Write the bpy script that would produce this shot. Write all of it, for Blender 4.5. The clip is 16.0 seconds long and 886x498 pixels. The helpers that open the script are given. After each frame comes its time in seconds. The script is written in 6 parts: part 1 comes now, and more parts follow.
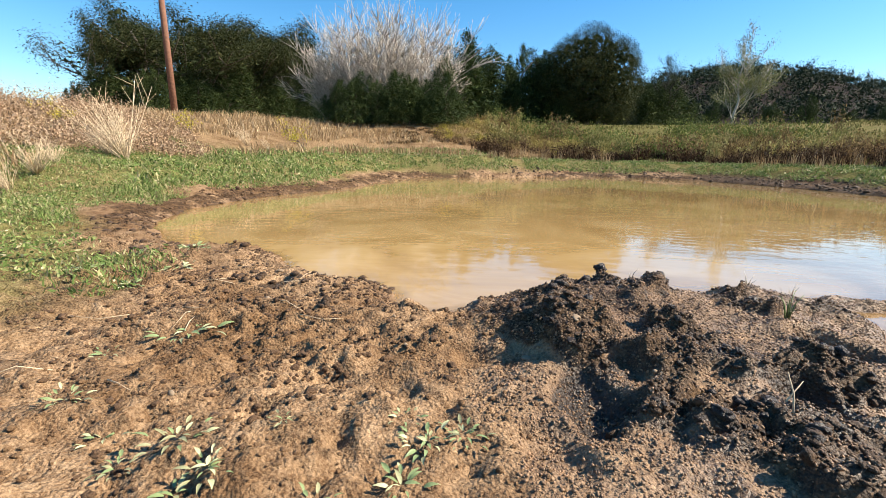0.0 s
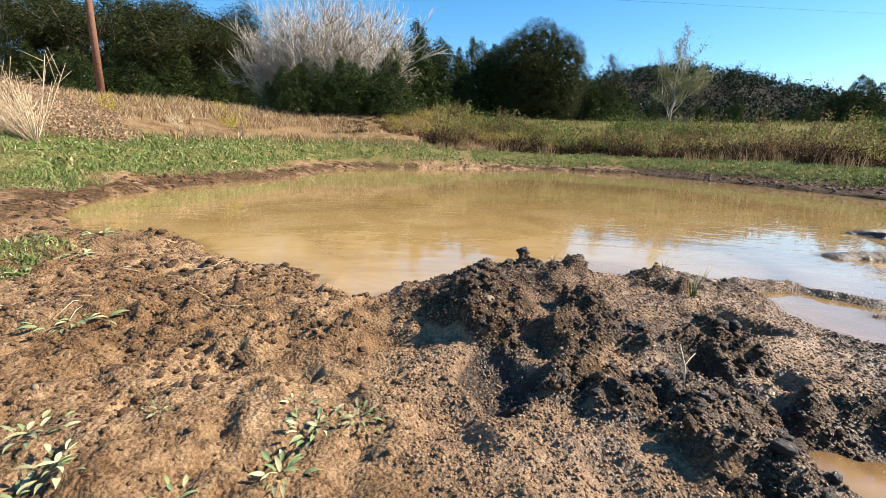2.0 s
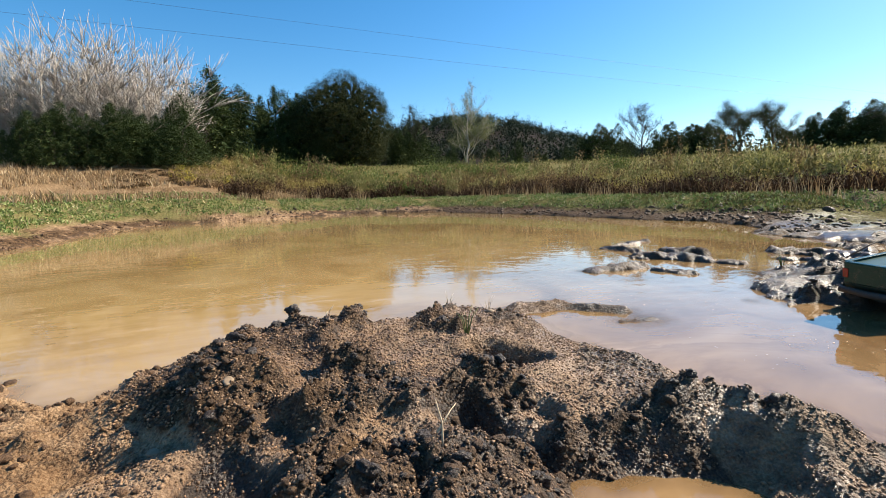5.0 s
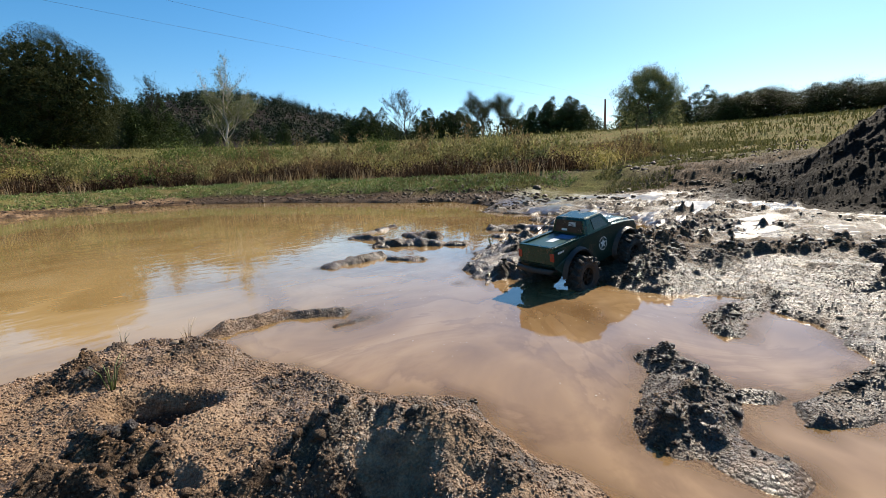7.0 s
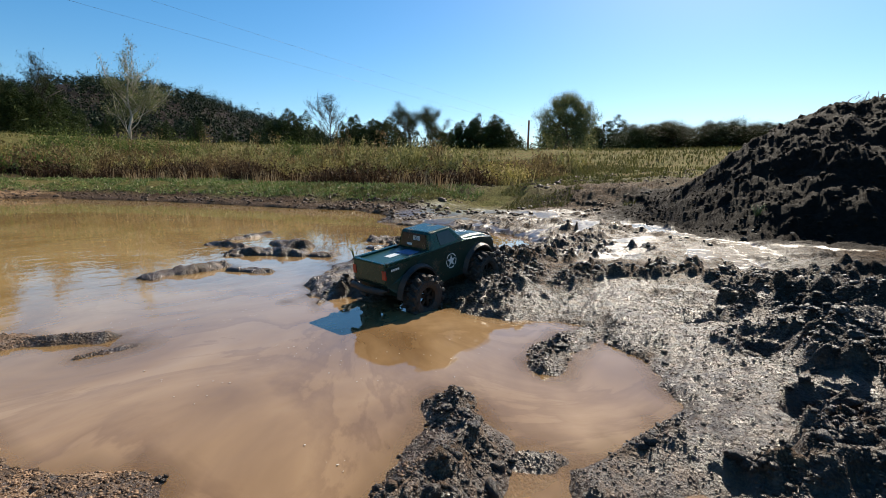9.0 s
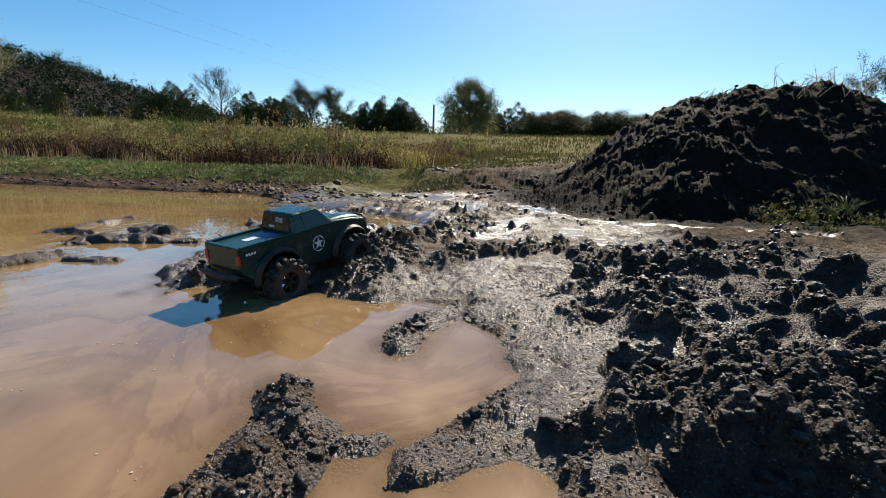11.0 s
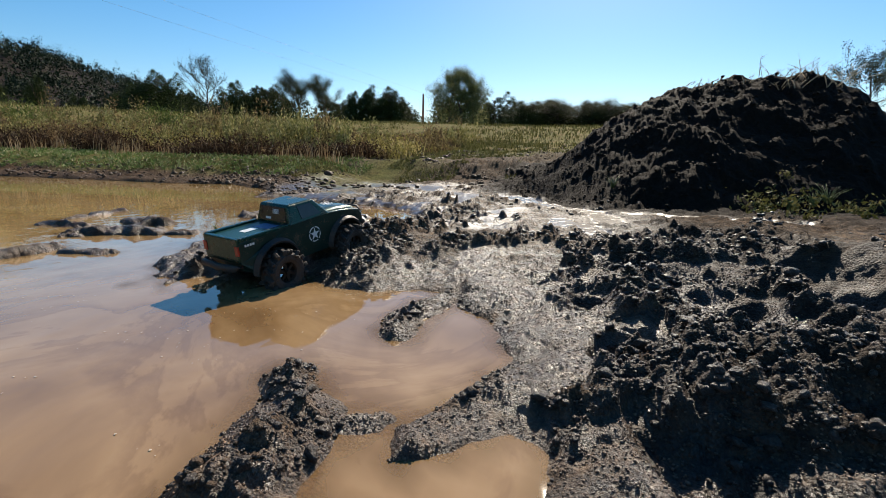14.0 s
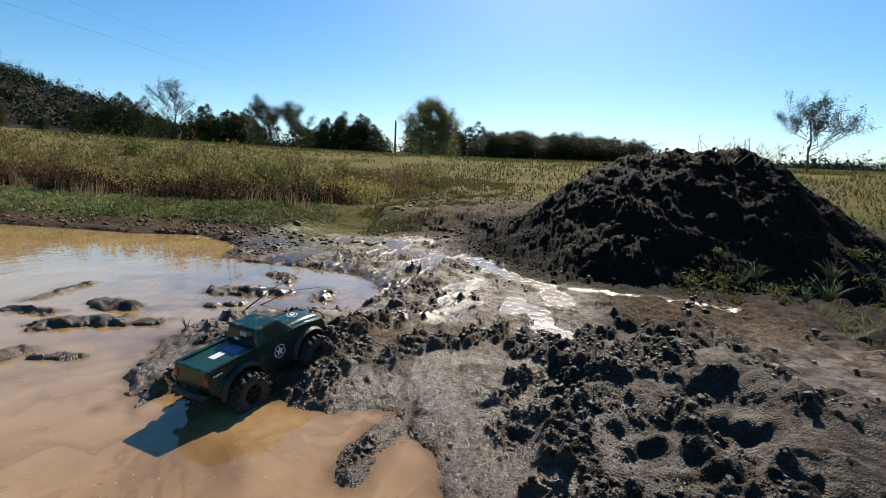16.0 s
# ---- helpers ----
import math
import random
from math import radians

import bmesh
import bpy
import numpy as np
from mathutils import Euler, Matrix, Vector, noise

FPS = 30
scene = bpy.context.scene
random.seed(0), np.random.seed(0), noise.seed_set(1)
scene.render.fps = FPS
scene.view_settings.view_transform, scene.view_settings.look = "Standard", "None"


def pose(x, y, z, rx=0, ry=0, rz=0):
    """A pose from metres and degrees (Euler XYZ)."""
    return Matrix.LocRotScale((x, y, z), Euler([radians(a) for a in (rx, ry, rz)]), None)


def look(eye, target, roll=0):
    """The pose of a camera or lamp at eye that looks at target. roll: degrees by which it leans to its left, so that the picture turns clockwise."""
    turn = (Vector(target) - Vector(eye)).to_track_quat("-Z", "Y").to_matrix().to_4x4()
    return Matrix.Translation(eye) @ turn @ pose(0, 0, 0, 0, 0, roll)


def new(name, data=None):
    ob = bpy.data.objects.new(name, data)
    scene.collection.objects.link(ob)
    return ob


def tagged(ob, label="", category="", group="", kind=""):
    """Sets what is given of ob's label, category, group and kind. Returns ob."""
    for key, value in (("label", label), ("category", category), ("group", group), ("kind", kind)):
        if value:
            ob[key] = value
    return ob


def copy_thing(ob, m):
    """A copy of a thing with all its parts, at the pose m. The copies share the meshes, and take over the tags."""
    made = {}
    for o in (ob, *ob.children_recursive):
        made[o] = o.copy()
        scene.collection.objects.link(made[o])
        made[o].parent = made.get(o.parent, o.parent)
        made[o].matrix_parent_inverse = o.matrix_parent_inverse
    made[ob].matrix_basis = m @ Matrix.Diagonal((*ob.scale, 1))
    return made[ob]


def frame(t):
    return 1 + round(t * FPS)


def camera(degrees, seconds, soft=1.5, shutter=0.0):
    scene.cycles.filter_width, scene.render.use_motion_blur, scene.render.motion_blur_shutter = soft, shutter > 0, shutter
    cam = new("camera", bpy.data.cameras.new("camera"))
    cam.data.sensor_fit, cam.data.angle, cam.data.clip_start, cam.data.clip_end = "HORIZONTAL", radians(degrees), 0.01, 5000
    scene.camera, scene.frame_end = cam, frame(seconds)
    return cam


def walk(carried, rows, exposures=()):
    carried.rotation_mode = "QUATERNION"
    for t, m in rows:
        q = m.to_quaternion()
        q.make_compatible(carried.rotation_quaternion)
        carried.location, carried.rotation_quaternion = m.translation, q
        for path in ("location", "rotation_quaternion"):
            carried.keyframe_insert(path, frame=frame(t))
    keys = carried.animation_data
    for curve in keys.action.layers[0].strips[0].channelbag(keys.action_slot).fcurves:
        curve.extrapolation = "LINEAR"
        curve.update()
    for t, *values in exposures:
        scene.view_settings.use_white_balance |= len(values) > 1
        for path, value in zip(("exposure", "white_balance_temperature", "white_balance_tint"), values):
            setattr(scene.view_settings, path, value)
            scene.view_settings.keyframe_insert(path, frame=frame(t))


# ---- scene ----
cam = camera(87.5, 16.0, soft=0.5)
PATH = [
    (0, (0.1365, 0.021, 0.4387), (0.0315, 1.485, 0.1327), 1.1),
    (0.5, (0.1515, 0.0128, 0.429), (0.093, 1.4745, 0.0968), 1.4),
    (1, (0.1673, 0.0323, 0.4252), (0.1177, 1.4963, 0.1043), 1.6),
    (1.5, (0.1852, 0.0255, 0.4148), (0.1822, 1.4858, 0.072), 1.8),
    (2, (0.2137, 0.0435, 0.4125), (0.2647, 1.5067, 0.0878), 2.1),
    (2.5, (0.2415, 0.045, 0.4035), (0.3825, 1.5, 0.0668), 1.9),
    (3, (0.2715, 0.0562, 0.3945), (0.492, 1.5037, 0.0683), 1.7),
    (3.2, (0.285, 0.0585, 0.3945), (0.5152, 1.5053, 0.0735), 2.2),
    (5.3, (0.426, 0.1335, 0.4118), (1.1033, 1.461, 0.2415), -1.3),
    (5.5, (0.4725, 0.1192, 0.4103), (1.2075, 1.4138, 0.228), -0.8),
    (6, (0.5407, 0.0698, 0.4305), (1.4385, 1.2548, 0.2355), 1.4),
    (6.5, (0.4928, 0.0428, 0.4657), (1.5787, 1.0448, 0.2108), -0.6),
    (7, (0.6165, 0.0705, 0.4627), (1.7505, 1.0177, 0.2055), -2.6),
    (7.5, (0.8213, 0.0008, 0.4477), (1.995, 0.906, 0.216), 1),
    (8, (0.924, -0.0488, 0.4305), (2.121, 0.8235, 0.1958), 1.4),
    (8.5, (0.954, -0.0615, 0.4237), (2.1847, 0.759, 0.174), 0.9),
    (9, (0.9892, -0.0645, 0.4327), (2.2643, 0.6923, 0.2063), 0.9),
    (9.5, (1.041, -0.0998, 0.4312), (2.3708, 0.558, 0.2085), 1.2),
    (10, (1.0733, -0.153, 0.42), (2.451, 0.3832, 0.165), 2),
    (10.2, (1.0793, -0.1598, 0.42), (2.4638, 0.357, 0.1628), 2),
    (12.3, (1.0642, -0.1822, 0.426), (2.4638, 0.285, 0.153), 1.5),
    (12.5, (1.0673, -0.1807, 0.4275), (2.4705, 0.2812, 0.1665), 1.5),
    (13, (1.0537, -0.1695, 0.4282), (2.4577, 0.2782, 0.15), 1.1),
    (13.5, (1.0388, -0.171, 0.426), (2.433, 0.2985, 0.135), 1.5),
    (14, (1.0305, -0.177, 0.4267), (2.4285, 0.2775, 0.126), 1.5),
    (14.5, (1.0275, -0.1815, 0.435), (2.4278, 0.2692, 0.141), 1.4),
    (15, (1.02, -0.1928, 0.4372), (2.4352, 0.213, 0.1477), 1.7),
    (15.5, (0.9997, -0.1852, 0.513), (2.4337, 0.1815, 0.2677), 2.3),
    (16, (0.9375, -0.2573, 0.813), (2.373, 0.114, 0.588), 2.6),
]
EXPOSURES = [(0.0, 1.03), (3.2, 0.97), (5.3, 0.8), (9.0, 0.43), (16.0, 0.36)]
walk(cam, [(t, look(eye, target, roll)) for t, eye, target, roll in PATH], EXPOSURES)

# ---- sky and sun ----
SUN_AZ, SUN_EL = 2.0, 39.0
world = bpy.data.worlds.new("sky")
scene.world = world
world.use_nodes = True
wt = world.node_tree
sky = wt.nodes.new("ShaderNodeTexSky")
sky.sky_type, sky.sun_disc = "NISHITA", False
sky.sun_elevation, sky.sun_rotation = radians(SUN_EL), radians(90 - SUN_AZ)
sky.air_density, sky.dust_density, sky.ozone_density = 1.0, 0.35, 3.2
wt.nodes["Background"].inputs[1].default_value = 0.102
vivid = wt.nodes.new("ShaderNodeHueSaturation")
vivid.inputs["Hue"].default_value, vivid.inputs["Saturation"].default_value = 0.495, 1.33
wt.links.new(sky.outputs[0], vivid.inputs["Color"])
wt.links.new(vivid.outputs[0], wt.nodes["Background"].inputs[0])
sun = new("sun", bpy.data.lights.new("sun", "SUN"))
sun.data.energy, sun.data.angle, sun.data.color = 5.4, radians(0.55), (1.0, 0.9, 0.74)
SUN_DIR = Vector((math.cos(radians(SUN_EL)) * math.cos(radians(SUN_AZ)), math.cos(radians(SUN_EL)) * math.sin(radians(SUN_AZ)), math.sin(radians(SUN_EL))))
sun.matrix_world = look(SUN_DIR * 60, (0, 0, 0))

# ---- numeric helpers ----
rng = np.random.default_rng(7)


def lattice(ix, iy, seed):
    """Random numbers 0 to 1 on whole-number places."""
    h = (ix.astype(np.int64) * 374761393 + iy.astype(np.int64) * 668265263 + seed * 974634777) & 0xFFFFFFFF
    h = ((h ^ (h >> 13)) * 1274126177) & 0xFFFFFFFF
    h = ((h ^ (h >> 16)) * 2246822519) & 0xFFFFFFFF
    return ((h ^ (h >> 15)) & 0xFFFFFF) / float(0xFFFFFF)


def vnoise(x, y, seed=0):
    ix, iy = np.floor(x), np.floor(y)
    fx, fy = x - ix, y - iy
    fx, fy = fx * fx * fx * (fx * (fx * 6 - 15) + 10), fy * fy * fy * (fy * (fy * 6 - 15) + 10)
    a, b = lattice(ix, iy, seed), lattice(ix + 1, iy, seed)
    c, d = lattice(ix, iy + 1, seed), lattice(ix + 1, iy + 1, seed)
    return (a + (b - a) * fx) * (1 - fy) + (c + (d - c) * fx) * fy


def fbm(x, y, octaves=4, seed=0, gain=0.5):
    total, amp, norm = 0.0, 1.0, 0.0
    for k in range(octaves):
        total = total + amp * (vnoise(x * 2 ** k + 17.3 * k, y * 2 ** k - 9.1 * k, seed + k) - 0.5)
        norm += amp
        amp *= gain
    return total / norm * 2


def clod_field(x, y, size, seed, share=0.7):
    """Rounded lumps of about that size, as a height field; share: how many places carry one."""
    u, v = x / size, y / size
    u, v = u + 0.4 * fbm(u * 1.7, v * 1.7, 2, seed + 9), v + 0.4 * fbm(u * 1.7 + 40, v * 1.7, 2, seed + 10)
    iu, iv = np.floor(u), np.floor(v)
    out = np.zeros_like(u)
    for di in (-1, 0, 1):
        for dj in (-1, 0, 1):
            a, b = iu + di, iv + dj
            px, py = a + lattice(a, b, seed), b + lattice(a, b, seed + 1)
            r = 0.3 + 0.38 * lattice(a, b, seed + 2)
            on = lattice(a, b, seed + 3) < share
            stretch = 0.7 + 0.6 * lattice(a, b, seed + 4)
            q = ((u - px) ** 2 * stretch + (v - py) ** 2 / stretch) / (r * r)
            out = np.maximum(out, np.where(on, np.maximum(0, 1 - q) ** 0.8 * r * 1.1, 0))
    return out * size


def smooth(a, b, x):
    t = np.clip((x - a) / (b - a), 0, 1)
    return t * t * (3 - 2 * t)


def to_capsule(x, y, x0, y0, x1, y1):
    dx, dy = x1 - x0, y1 - y0
    t = np.clip(((x - x0) * dx + (y - y0) * dy) / (dx * dx + dy * dy + 1e-9), 0, 1)
    return np.hypot(x - x0 - t * dx, y - y0 - t * dy)


def inside_distance(x, y, ring):
    """Distance to the ring's edge, positive inside."""
    best = np.full(x.shape, 1e9)
    inside = np.zeros(x.shape, bool)
    for (x0, y0), (x1, y1) in zip(ring, ring[1:] + ring[:1]):
        best = np.minimum(best, to_capsule(x, y, x0, y0, x1, y1))
        cross = ((y0 > y) != (y1 > y)) & (x < (x1 - x0) * (y - y0) / (y1 - y0 + 1e-12) + x0)
        inside ^= cross
    return np.where(inside, best, -best)


# ---- the plan: pond, islands, mounds, pits (metres) ----
NEAR_SHORE = [(-1.75, 2.6), (-1.32, 2.05), (-1.1, 1.95), (-0.88, 1.98), (-0.66, 1.84), (-0.55, 1.63), (-0.28, 1.52), (-0.14, 1.42), (-0.08, 1.26), (0.03, 1.19),
              (0.12, 1.29), (0.26, 1.36), (0.5, 1.4), (0.78, 1.48), (1.05, 1.48), (1.17, 1.3), (1.16, 1.15), (1.2, 0.94), (1.23, 0.75), (1.29, 0.59), (1.24, 0.47)]
MUD_SHORE = [(1.22, 0.34), (1.16, 0.22), (1.2, 0.08), (1.33, -0.06), (1.5, -0.14), (1.66, -0.14), (1.69, -0.07), (1.62, -0.03), (1.56, 0.02), (1.54, 0.075), (1.64, 0.09), (1.69, 0.05),
             (1.8, 0.0), (1.92, -0.04), (2.02, -0.01), (2.15, 0.03), (2.19, 0.1), (2.27, 0.18), (2.38, 0.26), (2.37, 0.37), (2.29, 0.47), (2.26, 0.6), (2.31, 0.7), (2.38, 0.77), (2.47, 0.9), (2.56, 1.03)]
SPIT_SHORE = [(2.44, 1.05), (2.36, 0.93), (2.28, 0.88), (2.21, 0.95), (2.23, 1.06), (2.14, 1.1), (2.18, 1.25), (2.35, 1.4), (2.65, 1.52), (3.0, 1.52), (3.24, 1.38), (3.17, 1.05), (3.36, 0.88),
              (3.9, 0.86), (4.35, 1.3), (4.47, 1.9), (4.45, 2.5), (5.05, 2.9), (5.65, 4.0)]
FAR_SHORE = [(5.35, 4.7), (5.2, 6.2), (5.0, 7.5), (4.4, 9.2), (3.7, 9.7), (2.6, 10.1), (1.2, 9.3), (0.3, 8.75), (-0.9, 8.3), (-1.25, 7.3), (-1.4, 5.4), (-1.85, 4.2), (-1.95, 3.2)]
POND = NEAR_SHORE + MUD_SHORE + SPIT_SHORE + FAR_SHORE
# islands: x0, y0, x1, y1, half width
ISLANDS = [(1.73, 0.36, 1.6, 0.27, 0.055), (1.6, 0.26, 1.43, 0.24, 0.085), (1.43, 0.22, 1.39, 0.1, 0.05), (1.62, 0.17, 1.66, 0.12, 0.022), (2.0, 0.24, 2.1, 0.27, 0.045), (2.1, 0.27, 2.3, 0.22, 0.05),
           (1.22, 1.46, 1.4, 1.46, 0.055), (1.4, 1.44, 1.53, 1.29, 0.03), (1.46, 1.2, 1.56, 1.17, 0.012), (2.0, 1.97, 2.26, 1.96, 0.05), (2.6, 2.2, 2.74, 1.95, 0.08), (2.68, 2.66, 2.78, 2.39, 0.04),
           (3.03, 2.35, 2.98, 2.08, 0.06), (3.48, 1.96, 3.62, 1.5, 0.07), (2.31, 1.82, 2.35, 1.68, 0.025), (2.82, 1.86, 2.85, 1.74, 0.04), (2.2, 1.91, 2.29, 1.91, 0.02), (4.6, 2.7, 5.5, 3.1, 0.12),
           (3.2, 1.75, 3.3, 1.6, 0.03), (2.9, 2.75, 3.3, 2.85, 0.03), (3.55, 1.2, 3.8, 1.28, 0.05), (3.9, 1.7, 4.1, 1.9, 0.06), (2.08, 1.12, 2.12, 1.14, 0.02)]
# rises: x, y, radius, height
RISES = [(0.46, 1.1, 0.26, 0.04), (0.49, 1.22, 0.08, 0.03), (0.34, 0.93, 0.12, 0.035), (0.85, 1.22, 0.28, 0.02), (1.1, 1.40, 0.18, 0.03), (0.95, 0.8, 0.25, 0.012),
         (-0.43, 1.63, 0.10, 0.035), (-0.3, 1.15, 0.3, 0.008), (0.6, 0.8, 0.2, 0.018), (2.75, -0.95, 0.14, 0.08), (2.42, -0.28, 0.08, 0.05),
         (2.6, 0.76, 0.12, 0.035), (2.9, 0.68, 0.16, 0.045), (3.25, 0.52, 0.16, 0.04), (2.25, 1.0, 0.07, 0.03), (2.75, -0.45, 0.25, 0.04), (3.1, 0.2, 0.12, 0.03), (3.1, 0.95, 0.2, 0.03), (3.35, 0.15, 0.12, 0.06),
         (3.5, 0.95, 0.25, 0.04), (2.55, -1.1, 0.35, 0.07), (3.1, -0.75, 0.25, 0.04), (2.2, -0.35, 0.12, 0.04)]
# pits and boot prints: x, y, radius, depth
PITS = [(0.87, 0.95, 0.075, 0.08), (0.70, 0.73, 0.065, 0.07), (0.80, 0.76, 0.05, 0.024), (0.46, 0.5, 0.05, 0.015), (0.58, 0.46, 0.05, 0.015), (0.26, 0.58, 0.05, 0.015), (0.4, 0.84, 0.05, 0.018), (-0.46, 1.31, 0.05, 0.03), (1.67, -0.35, 0.10, 0.05), (1.76, -0.62, 0.08, 0.045),
        (2.21, -0.2, 0.06, 0.045), (2.45, -0.82, 0.11, 0.07), (2.26, -0.54, 0.07, 0.05),
        (2.29, -0.2, 0.06, 0.03), (2.43, -0.04, 0.05, 0.03), (2.7, -0.3, 0.1, 0.05), (2.62, -0.82, 0.14, 0.06), (0.13, 1.08, 0.09, 0.02),
        (0.18, 0.9, 0.09, 0.02), (1.96, -0.28, 0.06, 0.04), (1.5, 0.0, 0.075, 0.075), (0.35, 0.72, 0.06, 0.03), (-0.22, 0.85, 0.2, 0.015)]
# puddles in the bank: x0, y0, x1, y1, half width
PUDDLES = [(0.81, 0.545, 0.93, 0.495, 0.07)]
# plateaus of thrown-up mud with steep sides: x, y, radius, height
BLOCKS = [(1.87, -0.45, 0.15, 0.045), (1.86, -0.72, 0.13, 0.04), (2.12, -0.6, 0.2, 0.02), (2.5, -0.9, 0.24, 0.02), (2.43, -0.48, 0.05, 0.03), (1.98, -0.74, 0.15, 0.035)]
# bands where dark clods crowd together: x0, y0, x1, y1, half width
CLOD_BANDS = [(2.26, 1.05, 2.4, 0.82, 0.10), (2.45, 0.78, 2.9, 0.66, 0.13), (2.9, 0.68, 3.35, 0.5, 0.15), (2.42, 0.6, 2.75, 0.5, 0.09), (2.75, 0.5, 2.95, 0.2, 0.12), (3.0, 0.3, 3.2, 0.0, 0.12), (2.8, 1.1, 3.6, 0.9, 0.10), (3.45, 0.75, 4.2, 0.65, 0.14), (3.6, 0.4, 3.75, 0.25, 0.10), (4.4, 0.9, 4.9, 0.7, 0.12), (2.5, -0.06, 2.62, -0.12, 0.06), (2.65, -0.35, 3.0, -0.3, 0.14),
              (2.6, -0.5, 3.2, -0.75, 0.2), (2.7, -1.0, 3.1, -1.05, 0.16), (3.1, -0.45, 3.6, -0.6, 0.14), (3.3, -0.1, 3.5, 0.1, 0.10), (1.85, -0.45, 2.6, -0.88, 0.26), (1.68, -0.12, 1.86, -0.27, 0.09), (2.05, -0.28, 2.35, -0.36, 0.1), (1.72, 0.36, 1.62, 0.28, 0.05), (1.58, 0.2, 1.46, 0.2, 0.06), (1.42, 0.2, 1.39, 0.11, 0.05), (1.66, 0.03, 1.85, -0.05, 0.05),
              (2.02, 0.25, 2.12, 0.28, 0.05), (0.06, 1.0, 0.45, 0.9, 0.09), (0.4, 0.9, 0.75, 0.84, 0.11), (0.3, 0.6, 1.0, 0.55, 0.14), (0.2, 0.45, 0.75, 0.38, 0.12), (0.3, 1.1, 0.55, 1.24, 0.08), (0.85, 1.2, 1.1, 1.2, 0.08)]
# the low bank beyond the puddle
RISES += [(1.06, 0.52, 0.09, 0.05), (1.02, 0.62, 0.07, 0.025)]
MOUND = (6.4, -1.15, 6.45, -1.85, 1.2, 1.78)


def land_field(x, y):
    """Signed distance to the water's edge, positive on land, roughened."""
    ragged = smooth(1.7, 2.2, x) * smooth(0.6, 1.0, y) * smooth(4.5, 3.2, y)
    wx = x + (0.03 + 0.045 * ragged) * fbm(x * 5, y * 5, 3, 11) + (0.012 + 0.03 * ragged) * fbm(x * 24, y * 24, 2, 12)
    wy = y + (0.03 + 0.045 * ragged) * fbm(x * 5, y * 5, 3, 21) + (0.012 + 0.03 * ragged) * fbm(x * 24, y * 24, 2, 22)
    land = -inside_distance(wx, wy, POND)
    for x0, y0, x1, y1, r in ISLANDS:
        land = np.maximum(land, r - to_capsule(wx, wy, x0, y0, x1, y1))
    for x0, y0, x1, y1, r in PUDDLES:
        land = np.minimum(land, to_capsule(wx, wy, x0, y0, x1, y1) - r)
    return land


def mud_zone(x, y):
    """1 where the ground is churned wet mud, 0 on the sandy bank."""
    edge = 0.02 + 0.15 * fbm(x * 3, y * 3, 3, 31)
    a = smooth(-0.1, 0.28, x - 0.12 + edge + 0.18 * (y - 0.9))  # the sandy bank turns to mud here
    return a * (1 - smooth(9, 12, x)) * (1 - smooth(2.6, 3.2, y) * (1 - smooth(4.2, 4.6, x)))


RILLS = [(5.2, 0.5, 4.75, 0.25, 0.14), (4.75, 0.25, 4.3, -0.2, 0.12), (4.3, -0.2, 3.9, -0.25, 0.12), (3.75, -0.1, 3.25, -0.28, 0.10), (4.3, -0.3, 4.25, -0.85, 0.06), (3.9, 0.0, 3.55, 0.0, 0.07), (4.25, -0.85, 4.0, -1.25, 0.035)]
STRIP = [(1.68, -0.07, 1.82, -0.06, 0.05), (1.8, -0.08, 2.05, -0.08, 0.08), (2.05, -0.1, 2.3, 0.02, 0.10), (2.3, 0.05, 2.55, 0.2, 0.11), (2.46, 0.35, 2.56, 0.18, 0.07), (2.72, 0.24, 2.82, -0.1, 0.09), (1.95, -0.16, 2.05, -0.24, 0.07), (3.3, 0.3, 3.7, 0.25, 0.1)]


def slick_mud(x, y, land):
    """Smooth film of wet mud in the hollows of the flats towards the pile."""
    film = smooth(0.0, 0.08, fbm(x * 1.7, y * 3.2, 3, 58) + 0.35 * fbm(x * 9, y * 9, 2, 59) - 0.02)
    flats = smooth(2.9, 3.3, x) * smooth(6.6, 5.8, x) * smooth(0.15, 0.45, y) * smooth(3.4, 2.8, y) * smooth(1.95, 2.15, to_capsule(x, y, *MOUND[:4]))
    out = 0.9 * film * flats * smooth(0.0, 0.02, land)
    bend = 0.05 * fbm(x * 7, y * 7, 2, 62)
    for x0, y0, x1, y1, r in RILLS:
        out = np.maximum(out, smooth(r, r * 0.7, to_capsule(x, y, x0, y0, x1, y1) + bend))
    return out


def sheen_flats(x, y, land):
    """Flat gritty wet mud that glitters, along the water's edge."""
    out, bend = np.zeros_like(x), 0.09 * fbm(x * 5, y * 5, 3, 63) + 0.03 * fbm(x * 18, y * 18, 2, 64)
    for x0, y0, x1, y1, r in STRIP:
        out = np.maximum(out, smooth(r, r * 0.75, to_capsule(x, y, x0, y0, x1, y1) + bend))
    return out * (land > -0.02)


def flat_mud(x, y, land):
    return np.maximum(slick_mud(x, y, land), sheen_flats(x, y, land))


def where_needed(mask, x, y, f):
    """f(x, y) only where the mask is above zero."""
    out, on = np.zeros_like(x), mask > 0.004
    if on.any():
        out[on] = f(x[on], y[on]) * mask[on]
    return out


